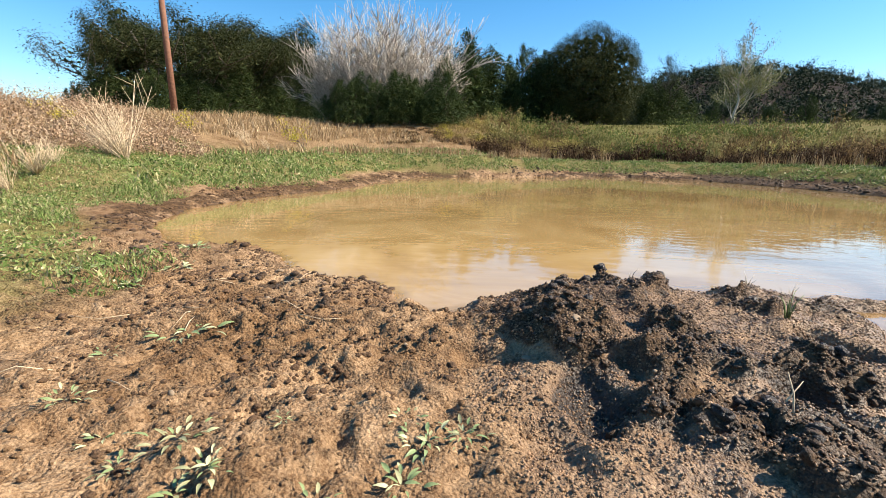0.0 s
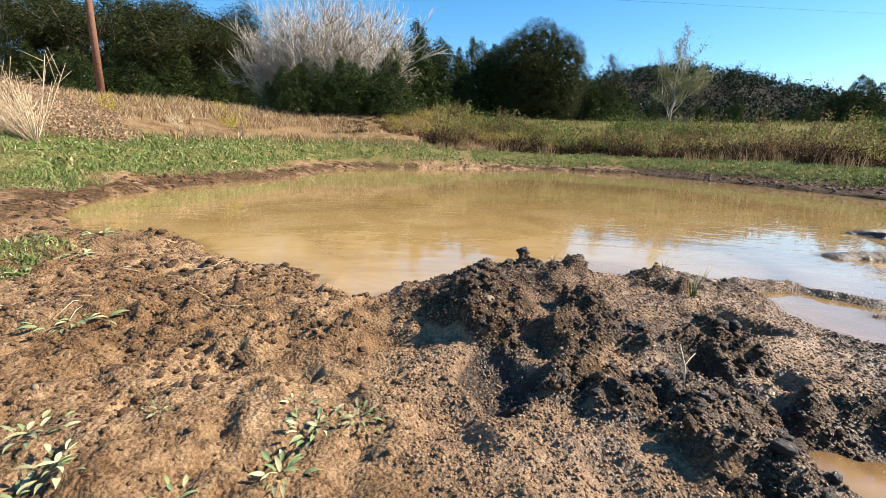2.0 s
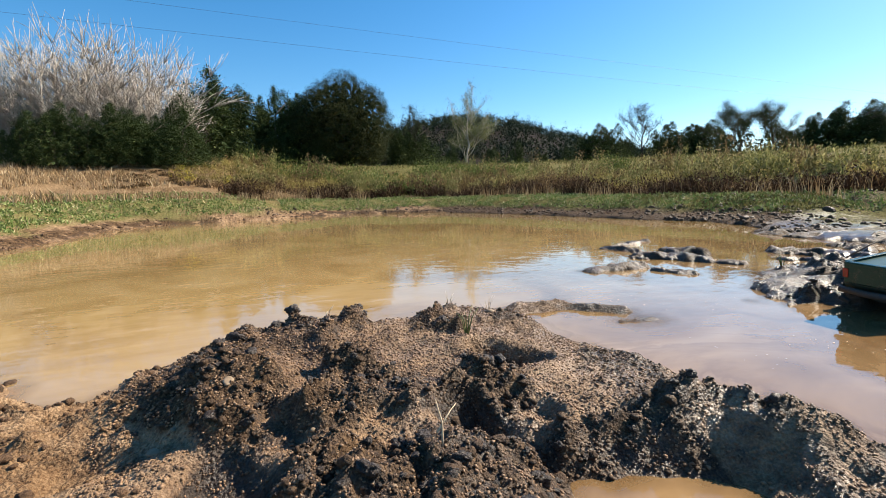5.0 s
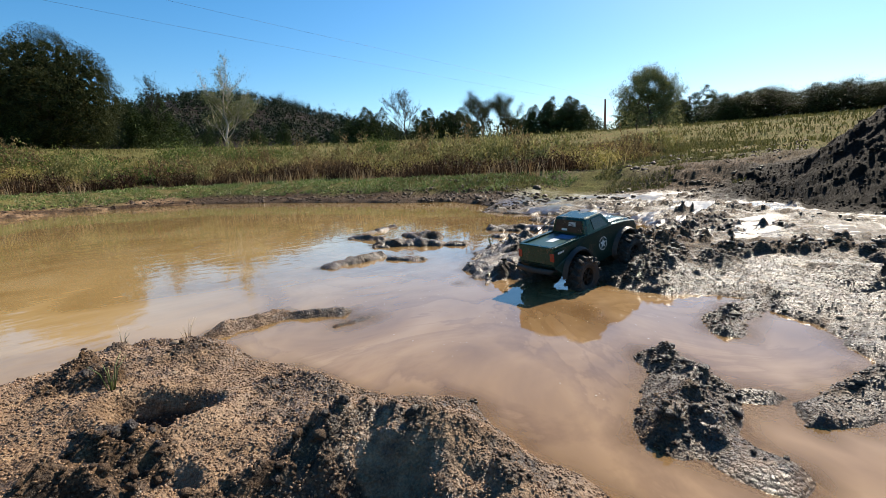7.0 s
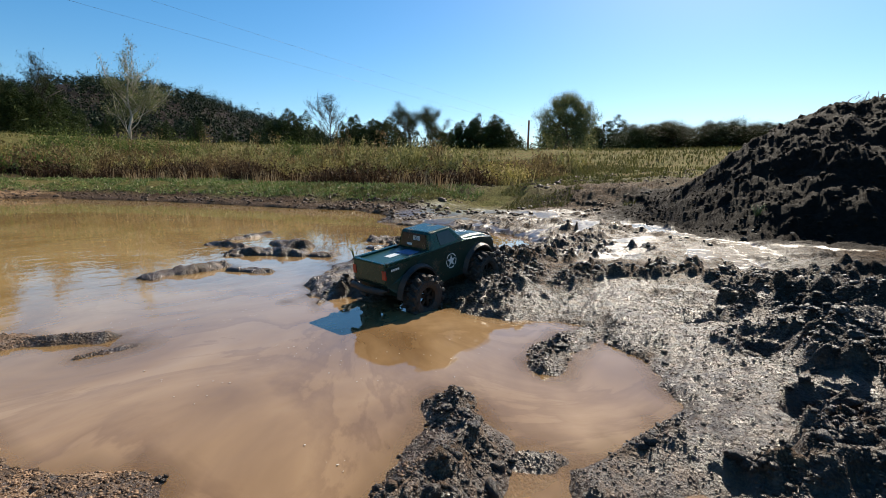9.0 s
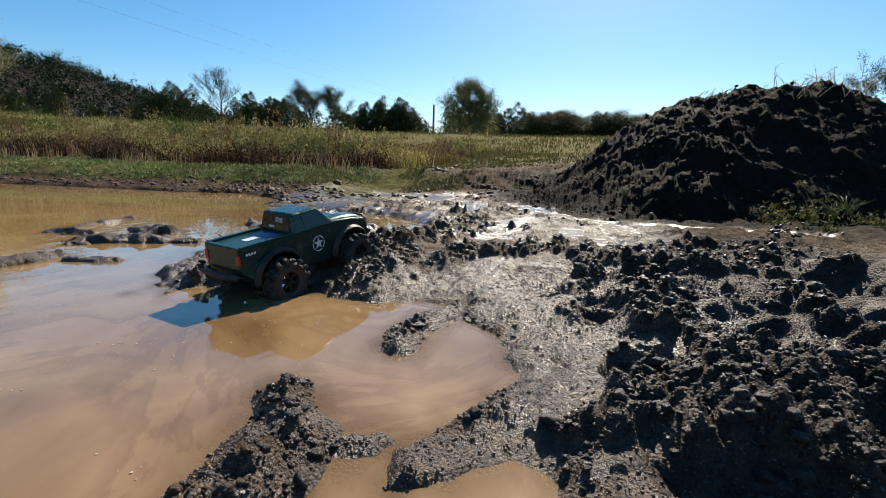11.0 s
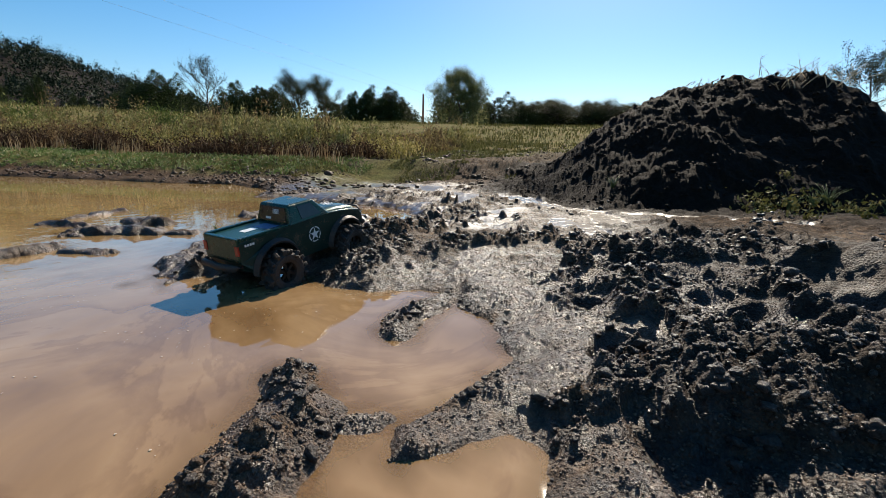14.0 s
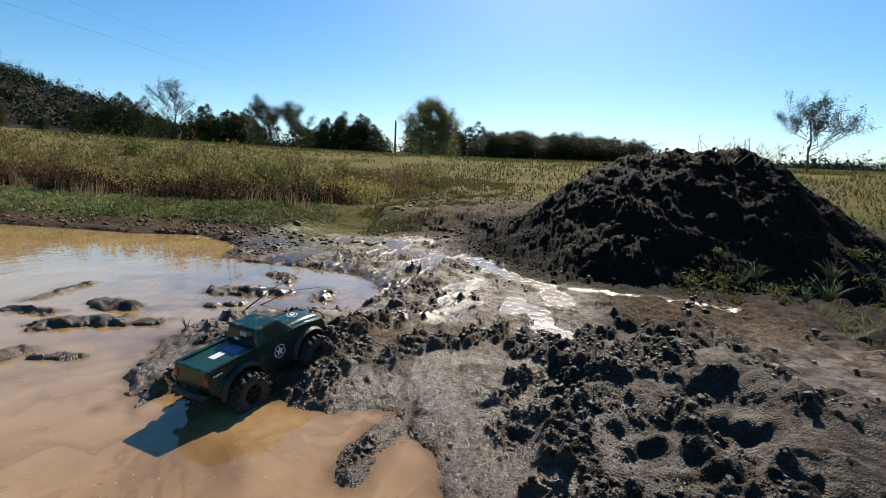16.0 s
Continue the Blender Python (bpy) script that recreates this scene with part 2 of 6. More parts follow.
def clod_patch(x, y):
    """1 where clods crowd together, 0 on the gritty flats between them."""
    bend = 0.07 * fbm(x * 6, y * 6, 3, 51) + 0.03 * fbm(x * 19, y * 19, 2, 52)
    out = (0.45 + 0.4 * smooth(2.3, 2.7, x)) * smooth(0.02, 0.3, fbm(x * 2.6, y * 2.6, 3, 53) + 0.3 * fbm(x * 9, y * 9, 2, 54)) + 0.35 * smooth(3.0, 3.6, x) * smooth(0.0, 0.3, fbm(x * 3.5, y * 3.5, 3, 55))
    for x0, y0, x1, y1, r in CLOD_BANDS:
        w = r * 1.1 + 0.12
        on = (x > min(x0, x1) - w) & (x < max(x0, x1) + w) & (y > min(y0, y1) - w) & (y < max(y0, y1) + w)
        if on.any():
            out[on] = np.maximum(out[on], smooth(r * 1.1, r * 0.65, to_capsule(x[on], y[on], x0, y0, x1, y1) + bend[on]))
    broken = smooth(-0.22 - 0.16 * smooth(-0.2, -0.45, y), 0.02 - 0.16 * smooth(-0.2, -0.45, y), fbm(x * 4.2, y * 4.2, 3, 56) + 0.25 * fbm(x * 15, y * 15, 2, 57))
    return np.clip(out, 0, 1) * (0.08 + 0.92 * broken)


def creased(x, y, scale, seed):
    """Lumps that meet in sharp creases, 0 to about 0.6."""
    u = x * scale + 0.5 * fbm(x * scale * 0.7, y * scale * 0.7, 2, seed + 30)
    return np.abs(fbm(u, y * scale, 3, seed, 0.45))


def mud_lumps(x, y):
    patch = clod_patch(x, y)
    big = 0.045 * creased(x, y, 8, 60) + 0.04 * creased(x, y, 19, 61) + 0.16 * clod_field(x, y, 0.09, 62, 0.4)
    return (big + 0.36 * clod_field(x, y, 0.04, 65, 0.55)) * patch + 0.25 * clod_field(x, y, 0.026, 70, 0.5) * (0.12 + 0.88 * patch)


def pile_lumps(x, y):
    patch = smooth(-0.25, 0.35, fbm(x * 2.6, y * 2.6, 3, 51))
    return 0.10 * clod_field(x, y, 0.22, 75, 0.5) * patch + 0.35 * clod_field(x, y, 0.1, 79, 0.6) * (0.3 + 0.7 * patch) + 0.3 * clod_field(x, y, 0.06, 77, 0.6) + 0.03 * fbm(x * 9, y * 9, 3, 78, 0.6)


def sand_lumps(x, y):
    patch = smooth(-0.1, 0.3, fbm(x * 3.5, y * 3.5, 3, 91))
    return (0.6 * clod_field(x, y, 0.05, 85, 0.35) * patch + 0.7 * clod_field(x, y, 0.022, 88, 0.5) * (0.15 + 0.85 * patch) - 0.35 * clod_field(x, y, 0.07, 86, 0.2)
            - 0.3 * clod_field(x, y, 0.03, 87, 0.12) + 0.010 * fbm(x * 14, y * 14, 4, 89, 0.6))


def roughness(x, y, land, mud, dry, onpile, near, d):
    track = np.exp(-(to_capsule(x, y, 4.2, -0.85, 3.1, -1.8) / 0.24) ** 2) + np.exp(-(to_capsule(x, y, 3.8, -0.05, 4.5, 0.1) / 0.18) ** 2)
    rough = mud * np.clip(1 - 0.85 * track, 0, 1) * (0.1 + 0.9 * dry) * (1 - 0.95 * flat_mud(x, y, land)) * (1 + 0.1 * smooth(1.5, 2.0, x)) * (1 - 0.55 * smooth(1.4, 1.8, y) * smooth(1.4, 1.8, x))
    rough = rough * (0.4 + 0.6 * smooth(0.03, 0.14, land))
    z = where_needed(rough * near * (land > -0.1), x, y, mud_lumps) + where_needed(onpile * near, x, y, pile_lumps)
    level = 1 - 0.92 * slick_mud(x, y, land)
    z = z + where_needed((1 - mud) * dry * near * (1 - smooth(1.5, 3.0, d)), x, y, sand_lumps)
    return z + where_needed(dry * near * level, x, y, lambda u, v: 0.022 * fbm(u * 6, v * 6, 3, 81) + 0.01 * fbm(u * 24, v * 24, 3, 82) + 0.0035 * fbm(u * 110, v * 110, 2, 90))


def ground_height(x, y, more=False):
    """Height of the ground; with more, also the signed distance to the water's edge and the distance from the pond."""
    x, y = np.atleast_1d(np.asarray(x, float)), np.atleast_1d(np.asarray(y, float))
    land = land_field(x, y)
    mud = mud_zone(x, y)
    z = np.where(land > 0, 0.055 * (1 - 0.2 * smooth(1.0, 1.4, y) * smooth(1.8, 2.2, x) * smooth(6, 5, x)) * (1 - np.exp(-np.maximum(land, 0) / (0.09 - 0.045 * smooth(1.2, 1.6, y) * smooth(1.8, 2.2, x) * smooth(4.4, 3.8, x)))), -(0.045 + 0.08 * smooth(1.5, 2.0, y)) * (1 - np.exp(np.minimum(land, 0) / 0.1)))
    # the field beyond, rising away from the pond
    d = np.maximum(0, -inside_distance(x, y, POND))
    away = np.hypot(x - 0.8, y)
    az = np.degrees(np.arctan2(y, x - 0.8))
    width = 6.0 + 11 * smooth(98, 74, az) + 60 * smooth(-25, -70, az) + 60 * smooth(150, 178, az)
    top = 0.38 + (0.05 - 0.014 * smooth(95, 112, az)) * np.minimum(away, 45) + 0.012 * np.maximum(0, away - 45)
    z = z + 0.22 * smooth(0.05, 1.3, d) * np.maximum(smooth(2.6, 3.8, y), smooth(6.6, 7.6, x)) * smooth(-30, -10, az)
    z = z + top * smooth(0.0, 1.0, d / width) * smooth(1.6, 3.5, np.hypot(x - 1.0, y - 0.3))
    # wooded hill far off
    z = z + 18 * np.exp(-((x - 66) / 50) ** 2 - ((y - 135) / 45) ** 2) + 5 * np.exp(-((x - 200) / 60) ** 2 - ((y + 40) / 90) ** 2)
    dry = smooth(0.0, 0.06, land)
    for rx, ry, rr, rh in RISES:
        z = z + rh * np.exp(-((x - rx) ** 2 + (y - ry) ** 2) / (rr * rr)) * np.maximum(dry, 0.15)
    along = to_capsule(x, y, 4.2, -0.85, 3.1, -1.8)
    near_track = along < 0.5
    if near_track.any():
        u, v = x[near_track], y[near_track]
        across = ((u - 4.2) * 0.654 - (v + 0.85) * 0.757) + 0.05 * np.sin(u * 2.5)
        z[near_track] += 0.007 * np.sin(across * 70) * smooth(0.42, 0.2, along[near_track]) * smooth(-0.2, 0.25, fbm(u * 3, v * 3, 2, 98) + 0.2)
    for rx, ry, rr, rh in BLOCKS:
        q = ((x - rx) ** 2 + (y - ry) ** 2) / (rr * rr) * (1 + 0.5 * fbm(x * 7, y * 7, 2, 97))
        z = z + rh * np.exp(-q ** 2) * dry
    # the dirt pile
    x0, y0, x1, y1, h, reach = MOUND
    dm = to_capsule(x, y, x0, y0, x1, y1) * (1 + 0.10 * fbm(x * 1.3, y * 1.3, 3, 41))
    steep = 1.2 * (1 - dm / reach)
    pile = h * np.maximum(0, steep - np.log1p(np.exp(np.minimum(40, 7 * (steep - 0.98)))) / 7)
    pile = pile * (1 + 0.13 * fbm(x * 2.2, y * 2.2, 4, 43))
    z = np.maximum(z, pile + 0.06) * (pile > 0.01) + z * (pile <= 0.01)
    onpile = smooth(0.05, 0.25, pile)
    wx, wy = x + 0.045 * fbm(x * 9, y * 9, 2, 99), y + 0.045 * fbm(x * 9, y * 9, 2, 104)
    for px, py, pr, ph in PITS:
        q = ((wx - px) ** 2 + (wy - py) ** 2) / (pr * pr)
        z = z - ph * np.exp(-q * q) + 0.12 * ph * np.exp(-((np.sqrt(q) - 1.35) / 0.3) ** 2) * dry
    # roughness near the path: clods in the mud, soft swells and grit on the sand
    near = 1 - smooth(7, 14, away)
    pick = near > 0
    if pick.any():
        z = z.copy()
        z[pick] += roughness(x[pick], y[pick], land[pick], mud[pick], dry[pick], onpile[pick], near[pick], d[pick])
    z = z + smooth(1.0, 3.0, d) * (0.10 * fbm(x * 0.7, y * 0.7, 3, 95) + 0.03 * fbm(x * 3, y * 3, 2, 96))
    return (z, land, d) if more else z


# ---- materials ----
def material(name):
    m = bpy.data.materials.new(name)
    m.use_nodes = True
    return m, m.node_tree, m.node_tree.nodes["Principled BSDF"]


def node(nt, kind, _links=None, **values):
    n = nt.nodes.new(kind)
    for key, v in values.items():
        n.inputs[key.replace("_", " ")].default_value = v
    for key, src in (_links or {}).items():
        nt.links.new(src, n.inputs[key])
    return n


def ramp(nt, src, stops):
    r = nt.nodes.new("ShaderNodeValToRGB")
    while len(r.color_ramp.elements) < len(stops):
        r.color_ramp.elements.new(0.5)
    for e, (p, c) in zip(r.color_ramp.elements, stops):
        e.position, e.color = p, (*c, 1)
    nt.links.new(src, r.inputs[0])
    return r.outputs[0]


def mix(nt, fac, a, b, blend="MIX"):
    m = nt.nodes.new("ShaderNodeMixRGB")
    m.blend_type = blend
    for sock, v in zip(m.inputs, (fac, a, b)):
        if isinstance(v, (int, float)):
            sock.default_value = v
        elif isinstance(v, tuple):
            sock.default_value = (*v, 1)
        else:
            nt.links.new(v, sock)
    return m.outputs[0]


def calc(nt, op, a, b=0.0):
    m = nt.nodes.new("ShaderNodeMath")
    m.operation = op
    for sock, v in zip(m.inputs, (a, b)):
        if isinstance(v, (int, float)):
            sock.default_value = v
        else:
            nt.links.new(v, sock)
    return m.outputs[0]


def grain(nt, scale, detail=4.0, rough=0.55, world_space=True):
    c = nt.nodes.new("ShaderNodeTexCoord")
    n = node(nt, "ShaderNodeTexNoise", {"Vector": c.outputs["Object"]}, Scale=scale, Detail=detail, Roughness=rough)
    return n.outputs["Fac"]


def bump(nt, bsdf, height, strength, distance):
    b = node(nt, "ShaderNodeBump", {"Height": height}, Strength=strength, Distance=distance)
    nt.links.new(b.outputs[0], bsdf.inputs["Normal"])


def plain(name, colour, rough=0.6, metal=0.0, vary=0.25, scale=40.0, bumpy=0.15, dirt=None, dirt_amount=0.4, spec=0.5):
    """A surface of one colour with grain, some wear and, if wished, dried dirt on it."""
    m, nt, b = material(name)
    g, big = grain(nt, scale), grain(nt, scale / 7, 3)
    dark, light = tuple(c * (1 - vary) for c in colour), tuple(min(1, c * (1 + vary)) for c in colour)
    col = ramp(nt, g, [(0.3, dark), (0.7, light)])
    if dirt:
        lo = 0.75 - 0.45 * dirt_amount
        mask = ramp(nt, mix(nt, 0.5, big, grain(nt, scale * 2.2)), [(lo, (0, 0, 0)), (lo + 0.07, (1, 1, 1))])
        col = mix(nt, mask, col, dirt)
        nt.links.new(calc(nt, "ADD", calc(nt, "MULTIPLY", mask, 0.75 - rough), rough), b.inputs["Roughness"])
        bump(nt, b, mix(nt, 0.5, mask, g), bumpy, 0.002)
    else:
        b.inputs["Roughness"].default_value = rough
        bump(nt, b, g, bumpy, 0.002)
    nt.links.new(col, b.inputs["Base Color"])
    b.inputs["Metallic"].default_value = metal
    b.inputs["Specular IOR Level"].default_value = spec
    return m


def island_leaf(name, stops, rough=0.6, through_light=0.25, patches=None):
    """Leaves, blades and stalks: each piece takes its own colour."""
    m, nt, b = material(name)
    geo = nt.nodes.new("ShaderNodeNewGeometry")
    col = ramp(nt, geo.outputs["Random Per Island"], stops)
    if patches:
        other = ramp(nt, geo.outputs["Random Per Island"], patches)
        col = mix(nt, ramp(nt, grain(nt, 0.55, 4, 0.65), [(0.46, (0, 0, 0)), (0.54, (1, 1, 1))]), col, other)
    col = mix(nt, calc(nt, "MULTIPLY", grain(nt, 3.0, 3), 0.35), col, tuple(c * 0.55 for c in stops[0][1]))
    nt.links.new(col, b.inputs["Base Color"])
    b.inputs["Roughness"].default_value = rough
    b.inputs["Specular IOR Level"].default_value = 0.06
    if through_light:
        t = node(nt, "ShaderNodeBsdfTranslucent", {"Color": col})
        s = node(nt, "ShaderNodeMixShader", Fac=through_light)
        nt.links.new(b.outputs[0], s.inputs[1])
        nt.links.new(t.outputs[0], s.inputs[2])
        nt.links.new(s.outputs[0], nt.nodes["Material Output"].inputs[0])
    return m


def ground_material():
    m, nt, b = material("earth")
    att = {}
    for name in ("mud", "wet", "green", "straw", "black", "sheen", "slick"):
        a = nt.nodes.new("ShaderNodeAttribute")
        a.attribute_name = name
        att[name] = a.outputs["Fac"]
    fine, mid, big = grain(nt, 260, 3, 0.65), grain(nt, 38, 5), grain(nt, 3.1, 4)
    sand = ramp(nt, mid, [(0.3, (0.03, 0.015, 0.007)), (0.45, (0.24, 0.136, 0.068)), (0.72, (0.50, 0.325, 0.182))])
    sand = mix(nt, 0.35, sand, ramp(nt, fine, [(0.38, (0.07, 0.037, 0.02)), (0.65, (0.62, 0.44, 0.27))]))
    dark = ramp(nt, mid, [(0.34, (0.006, 0.003, 0.0015)), (0.52, (0.06, 0.031, 0.014)), (0.75, (0.24, 0.138, 0.064))])
    dark = mix(nt, 0.3, dark, ramp(nt, fine, [(0.42, (0.012, 0.006, 0.003)), (0.66, (0.36, 0.22, 0.115))]))
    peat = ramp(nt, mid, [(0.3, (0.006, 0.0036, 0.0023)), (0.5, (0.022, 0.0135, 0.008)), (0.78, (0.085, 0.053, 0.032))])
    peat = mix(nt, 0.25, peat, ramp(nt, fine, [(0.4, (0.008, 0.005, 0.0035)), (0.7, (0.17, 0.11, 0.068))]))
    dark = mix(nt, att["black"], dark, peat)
    # black above 1 darkens further: the pile's backlit shade put into its soil colour
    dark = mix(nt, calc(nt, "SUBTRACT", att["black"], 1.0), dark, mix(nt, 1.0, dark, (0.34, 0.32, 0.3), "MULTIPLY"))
    blotch = calc(nt, "ADD", att["mud"], calc(nt, "MULTIPLY", calc(nt, "SUBTRACT", mix(nt, 0.55, big, grain(nt, 8.5, 5, 0.6)), 0.5), 1.5))
    sand = mix(nt, ramp(nt, mix(nt, 0.4, big, grain(nt, 7, 5, 0.6)), [(0.44, (0, 0, 0)), (0.6, (0.9, 0.9, 0.9))]), sand, mix(nt, 1.0, sand, (0.5, 0.43, 0.36), "MULTIPLY"))
    col = mix(nt, ramp(nt, blotch, [(0.43, (0, 0, 0)), (0.6, (1, 1, 1))]), sand, dark)
    turf = ramp(nt, mid, [(0.3, (0.08, 0.065, 0.028)), (0.55, (0.17, 0.16, 0.055)), (0.8, (0.27, 0.22, 0.10))])
    cover = calc(nt, "MULTIPLY", att["green"], ramp(nt, mix(nt, 0.5, grain(nt, 2.4, 4, 0.6), grain(nt, 9, 4, 0.6)), [(0.40, (0.5, 0.5, 0.5)), (0.56, (1, 1, 1))]))
    col = mix(nt, cover, col, turf)
    hay = ramp(nt, mid, [(0.3, (0.15, 0.09, 0.045)), (0.6, (0.32, 0.21, 0.115)), (0.8, (0.47, 0.34, 0.21))])
    hay = mix(nt, ramp(nt, grain(nt, 2.2, 5, 0.65), [(0.45, (0, 0, 0)), (0.6, (0.7, 0.7, 0.7))]), hay, mix(nt, 1.0, hay, (0.5, 0.45, 0.4), "MULTIPLY"))
    col = mix(nt, att["straw"], col, hay)
    col = mix(nt, calc(nt, "MULTIPLY", att["wet"], 0.4), col, mix(nt, 1.0, col, (0.45, 0.4, 0.36), "MULTIPLY"))
    nt.links.new(col, b.inputs["Base Color"])
    wetness = calc(nt, "MULTIPLY", att["wet"], ramp(nt, grain(nt, 9, 4), [(0.35, (0.2, 0.2, 0.2)), (0.6, (1, 1, 1))]))
    dull = calc(nt, "SUBTRACT", 0.82, calc(nt, "MULTIPLY", wetness, 0.5))
    speckle = ramp(nt, grain(nt, 26, 4, 0.6), [(0.36, (0.3, 0.3, 0.3)), (0.52, (1, 1, 1))])
    film = calc(nt, "MULTIPLY", att["sheen"], speckle)
    slick = calc(nt, "MULTIPLY", att["slick"], ramp(nt, grain(nt, 18, 4, 0.6), [(0.3, (0.5, 0.5, 0.5)), (0.42, (1, 1, 1))]))
    nt.links.new(mix(nt, slick, mix(nt, film, dull, (0.38, 0.38, 0.38)), (0.26, 0.26, 0.26)), b.inputs["Roughness"])
    nt.links.new(mix(nt, slick, mix(nt, film, calc(nt, "MULTIPLY", calc(nt, "ADD", 0.1, calc(nt, "MULTIPLY", wetness, 0.6)), calc(nt, "SUBTRACT", 1.0, calc(nt, "MULTIPLY", calc(nt, "MAXIMUM", att["green"], att["straw"]), 0.9))), (0.85, 0.85, 0.85)), (0.5, 0.5, 0.5)), b.inputs["Specular IOR Level"])
    c = nt.nodes.new("ShaderNodeTexCoord")
    vor = node(nt, "ShaderNodeTexVoronoi", {"Vector": c.outputs["Object"]}, Scale=150.0)
    grit = calc(nt, "MULTIPLY", calc(nt, "SUBTRACT", 0.8, vor.outputs["Distance"]), grain(nt, 55, 4))
    h = mix(nt, 0.5, grit, mix(nt, 0.5, grain(nt, 48, 9, 0.72), fine))
    h = mix(nt, calc(nt, "MULTIPLY", film, 0.85), h, mix(nt, 0.6, grain(nt, 230, 3, 0.7), grain(nt, 110, 6, 0.7)))
    h = mix(nt, calc(nt, "MULTIPLY", slick, 0.97), h, calc(nt, "MULTIPLY", grain(nt, 9, 3, 0.5), 0.3))
    bump(nt, b, h, 1.0, 0.018)
    return m


def water_material():
    m, nt, b = material("muddy_water")
    swirl = node(nt, "ShaderNodeTexNoise", {"Vector": nt.nodes.new("ShaderNodeTexCoord").outputs["Object"]}, Scale=1.6, Detail=5.0, Distortion=1.4)
    col = ramp(nt, swirl.outputs["Fac"], [(0.3, (0.42, 0.26, 0.098)), (0.55, (0.56, 0.365, 0.15)), (0.75, (0.62, 0.425, 0.2))])
    shallow = ramp(nt, swirl.outputs["Fac"], [(0.3, (0.22, 0.127, 0.056)), (0.46, (0.34, 0.207, 0.096)), (0.75, (0.5, 0.33, 0.172))])
    where = node(nt, "ShaderNodeSeparateXYZ", {"Vector": nt.nodes.new("ShaderNodeTexCoord").outputs["Object"]})
    deep = ramp(nt, calc(nt, "MULTIPLY", calc(nt, "ADD", where.outputs[1], calc(nt, "MULTIPLY", where.outputs[0], -0.35)), 0.25), [(0.12, (0, 0, 0)), (0.5, (1, 1, 1))])
    silt = node(nt, "ShaderNodeTexNoise", {"Vector": nt.nodes.new("ShaderNodeTexCoord").outputs["Object"]}, Scale=2.1, Detail=7.0, Roughness=0.6, Distortion=0.9)
    shallow = mix(nt, ramp(nt, silt.outputs["Fac"], [(0.42, (0, 0, 0)), (0.52, (0.55, 0.55, 0.55)), (0.545, (0.1, 0.1, 0.1)), (0.7, (0.3, 0.3, 0.3))]), shallow, mix(nt, 1.0, shallow, (0.58, 0.52, 0.46), "MULTIPLY"))
    col = mix(nt, deep, shallow, col)
    nt.links.new(col, b.inputs["Base Color"])
    b.inputs["Roughness"].default_value = 0.02
    b.inputs["IOR"].default_value = 1.333
    b.inputs["Specular IOR Level"].default_value = 0.65
    b.inputs["Coat Weight"].default_value, b.inputs["Coat Roughness"].default_value, b.inputs["Coat IOR"].default_value = 0.6, 0.02, 1.33
    c = nt.nodes.new("ShaderNodeTexCoord")
    mp = node(nt, "ShaderNodeMapping", {"Vector": c.outputs["Object"]}, Scale=(1.0, 2.2, 1.0), Rotation=(0, 0, 0.4))
    w1 = node(nt, "ShaderNodeTexNoise", {"Vector": mp.outputs[0]}, Scale=5.0, Detail=2.0)
    # rings that spread from the mud bank
    mr = node(nt, "ShaderNodeMapping", {"Vector": c.outputs["Object"]}, Location=(-0.9, -1.75, 0.0))
    ring = node(nt, "ShaderNodeTexWave", {"Vector": mr.outputs[0]}, Scale=3.2, Distortion=1.6, Detail=2.0, Detail_Scale=0.6)
    ring.wave_type, ring.rings_direction = "RINGS", "Z"
    reach = node(nt, "ShaderNodeVectorMath", {"Vector": mr.outputs[0]})
    reach.operation = "LENGTH"
    fade = ramp(nt, calc(nt, "MULTIPLY", reach.outputs["Value"], 0.3), [(0.12, (0, 0, 0)), (0.3, (0.1, 0.1, 0.1)), (0.8, (0, 0, 0))])
    bump(nt, b, calc(nt, "ADD", w1.outputs["Fac"], calc(nt, "MULTIPLY", ring.outputs["Fac"], fade)), 0.075, 0.03)
    clear = node(nt, "ShaderNodeBsdfTransparent", Color=(0.95, 0.8, 0.58, 1))
    edge = nt.nodes.new("ShaderNodeAttribute")
    edge.attribute_name = "shallow"
    s = node(nt, "ShaderNodeMixShader")
    nt.links.new(calc(nt, "ADD", 0.1, calc(nt, "MULTIPLY", edge.outputs["Fac"], 0.45)), s.inputs[0])
    nt.links.new(b.outputs[0], s.inputs[1])
    nt.links.new(clear.outputs[0], s.inputs[2])
    nt.links.new(s.outputs[0], nt.nodes["Material Output"].inputs[0])
    return m


def soil(name, colour, rough, spec, vary=0.7):
    """Crumbly wet soil: coarse and fine relief, darker in the hollows of the grain."""
    m, nt, b = material(name)
    coarse, fine = grain(nt, 85, 5, 0.65), grain(nt, 330, 4, 0.7)
    both = mix(nt, 0.45, coarse, fine)
    nt.links.new(ramp(nt, both, [(0.32, tuple(c * (1 - vary) for c in colour)), (0.7, tuple(c * (1 + vary) for c in colour))]), b.inputs["Base Color"])
    nt.links.new(ramp(nt, coarse, [(0.35, (rough + 0.2,) * 3), (0.65, (rough,) * 3)]), b.inputs["Roughness"])
    b.inputs["Specular IOR Level"].default_value = spec
    bump(nt, b, both, 1.0, 0.009)
    return m


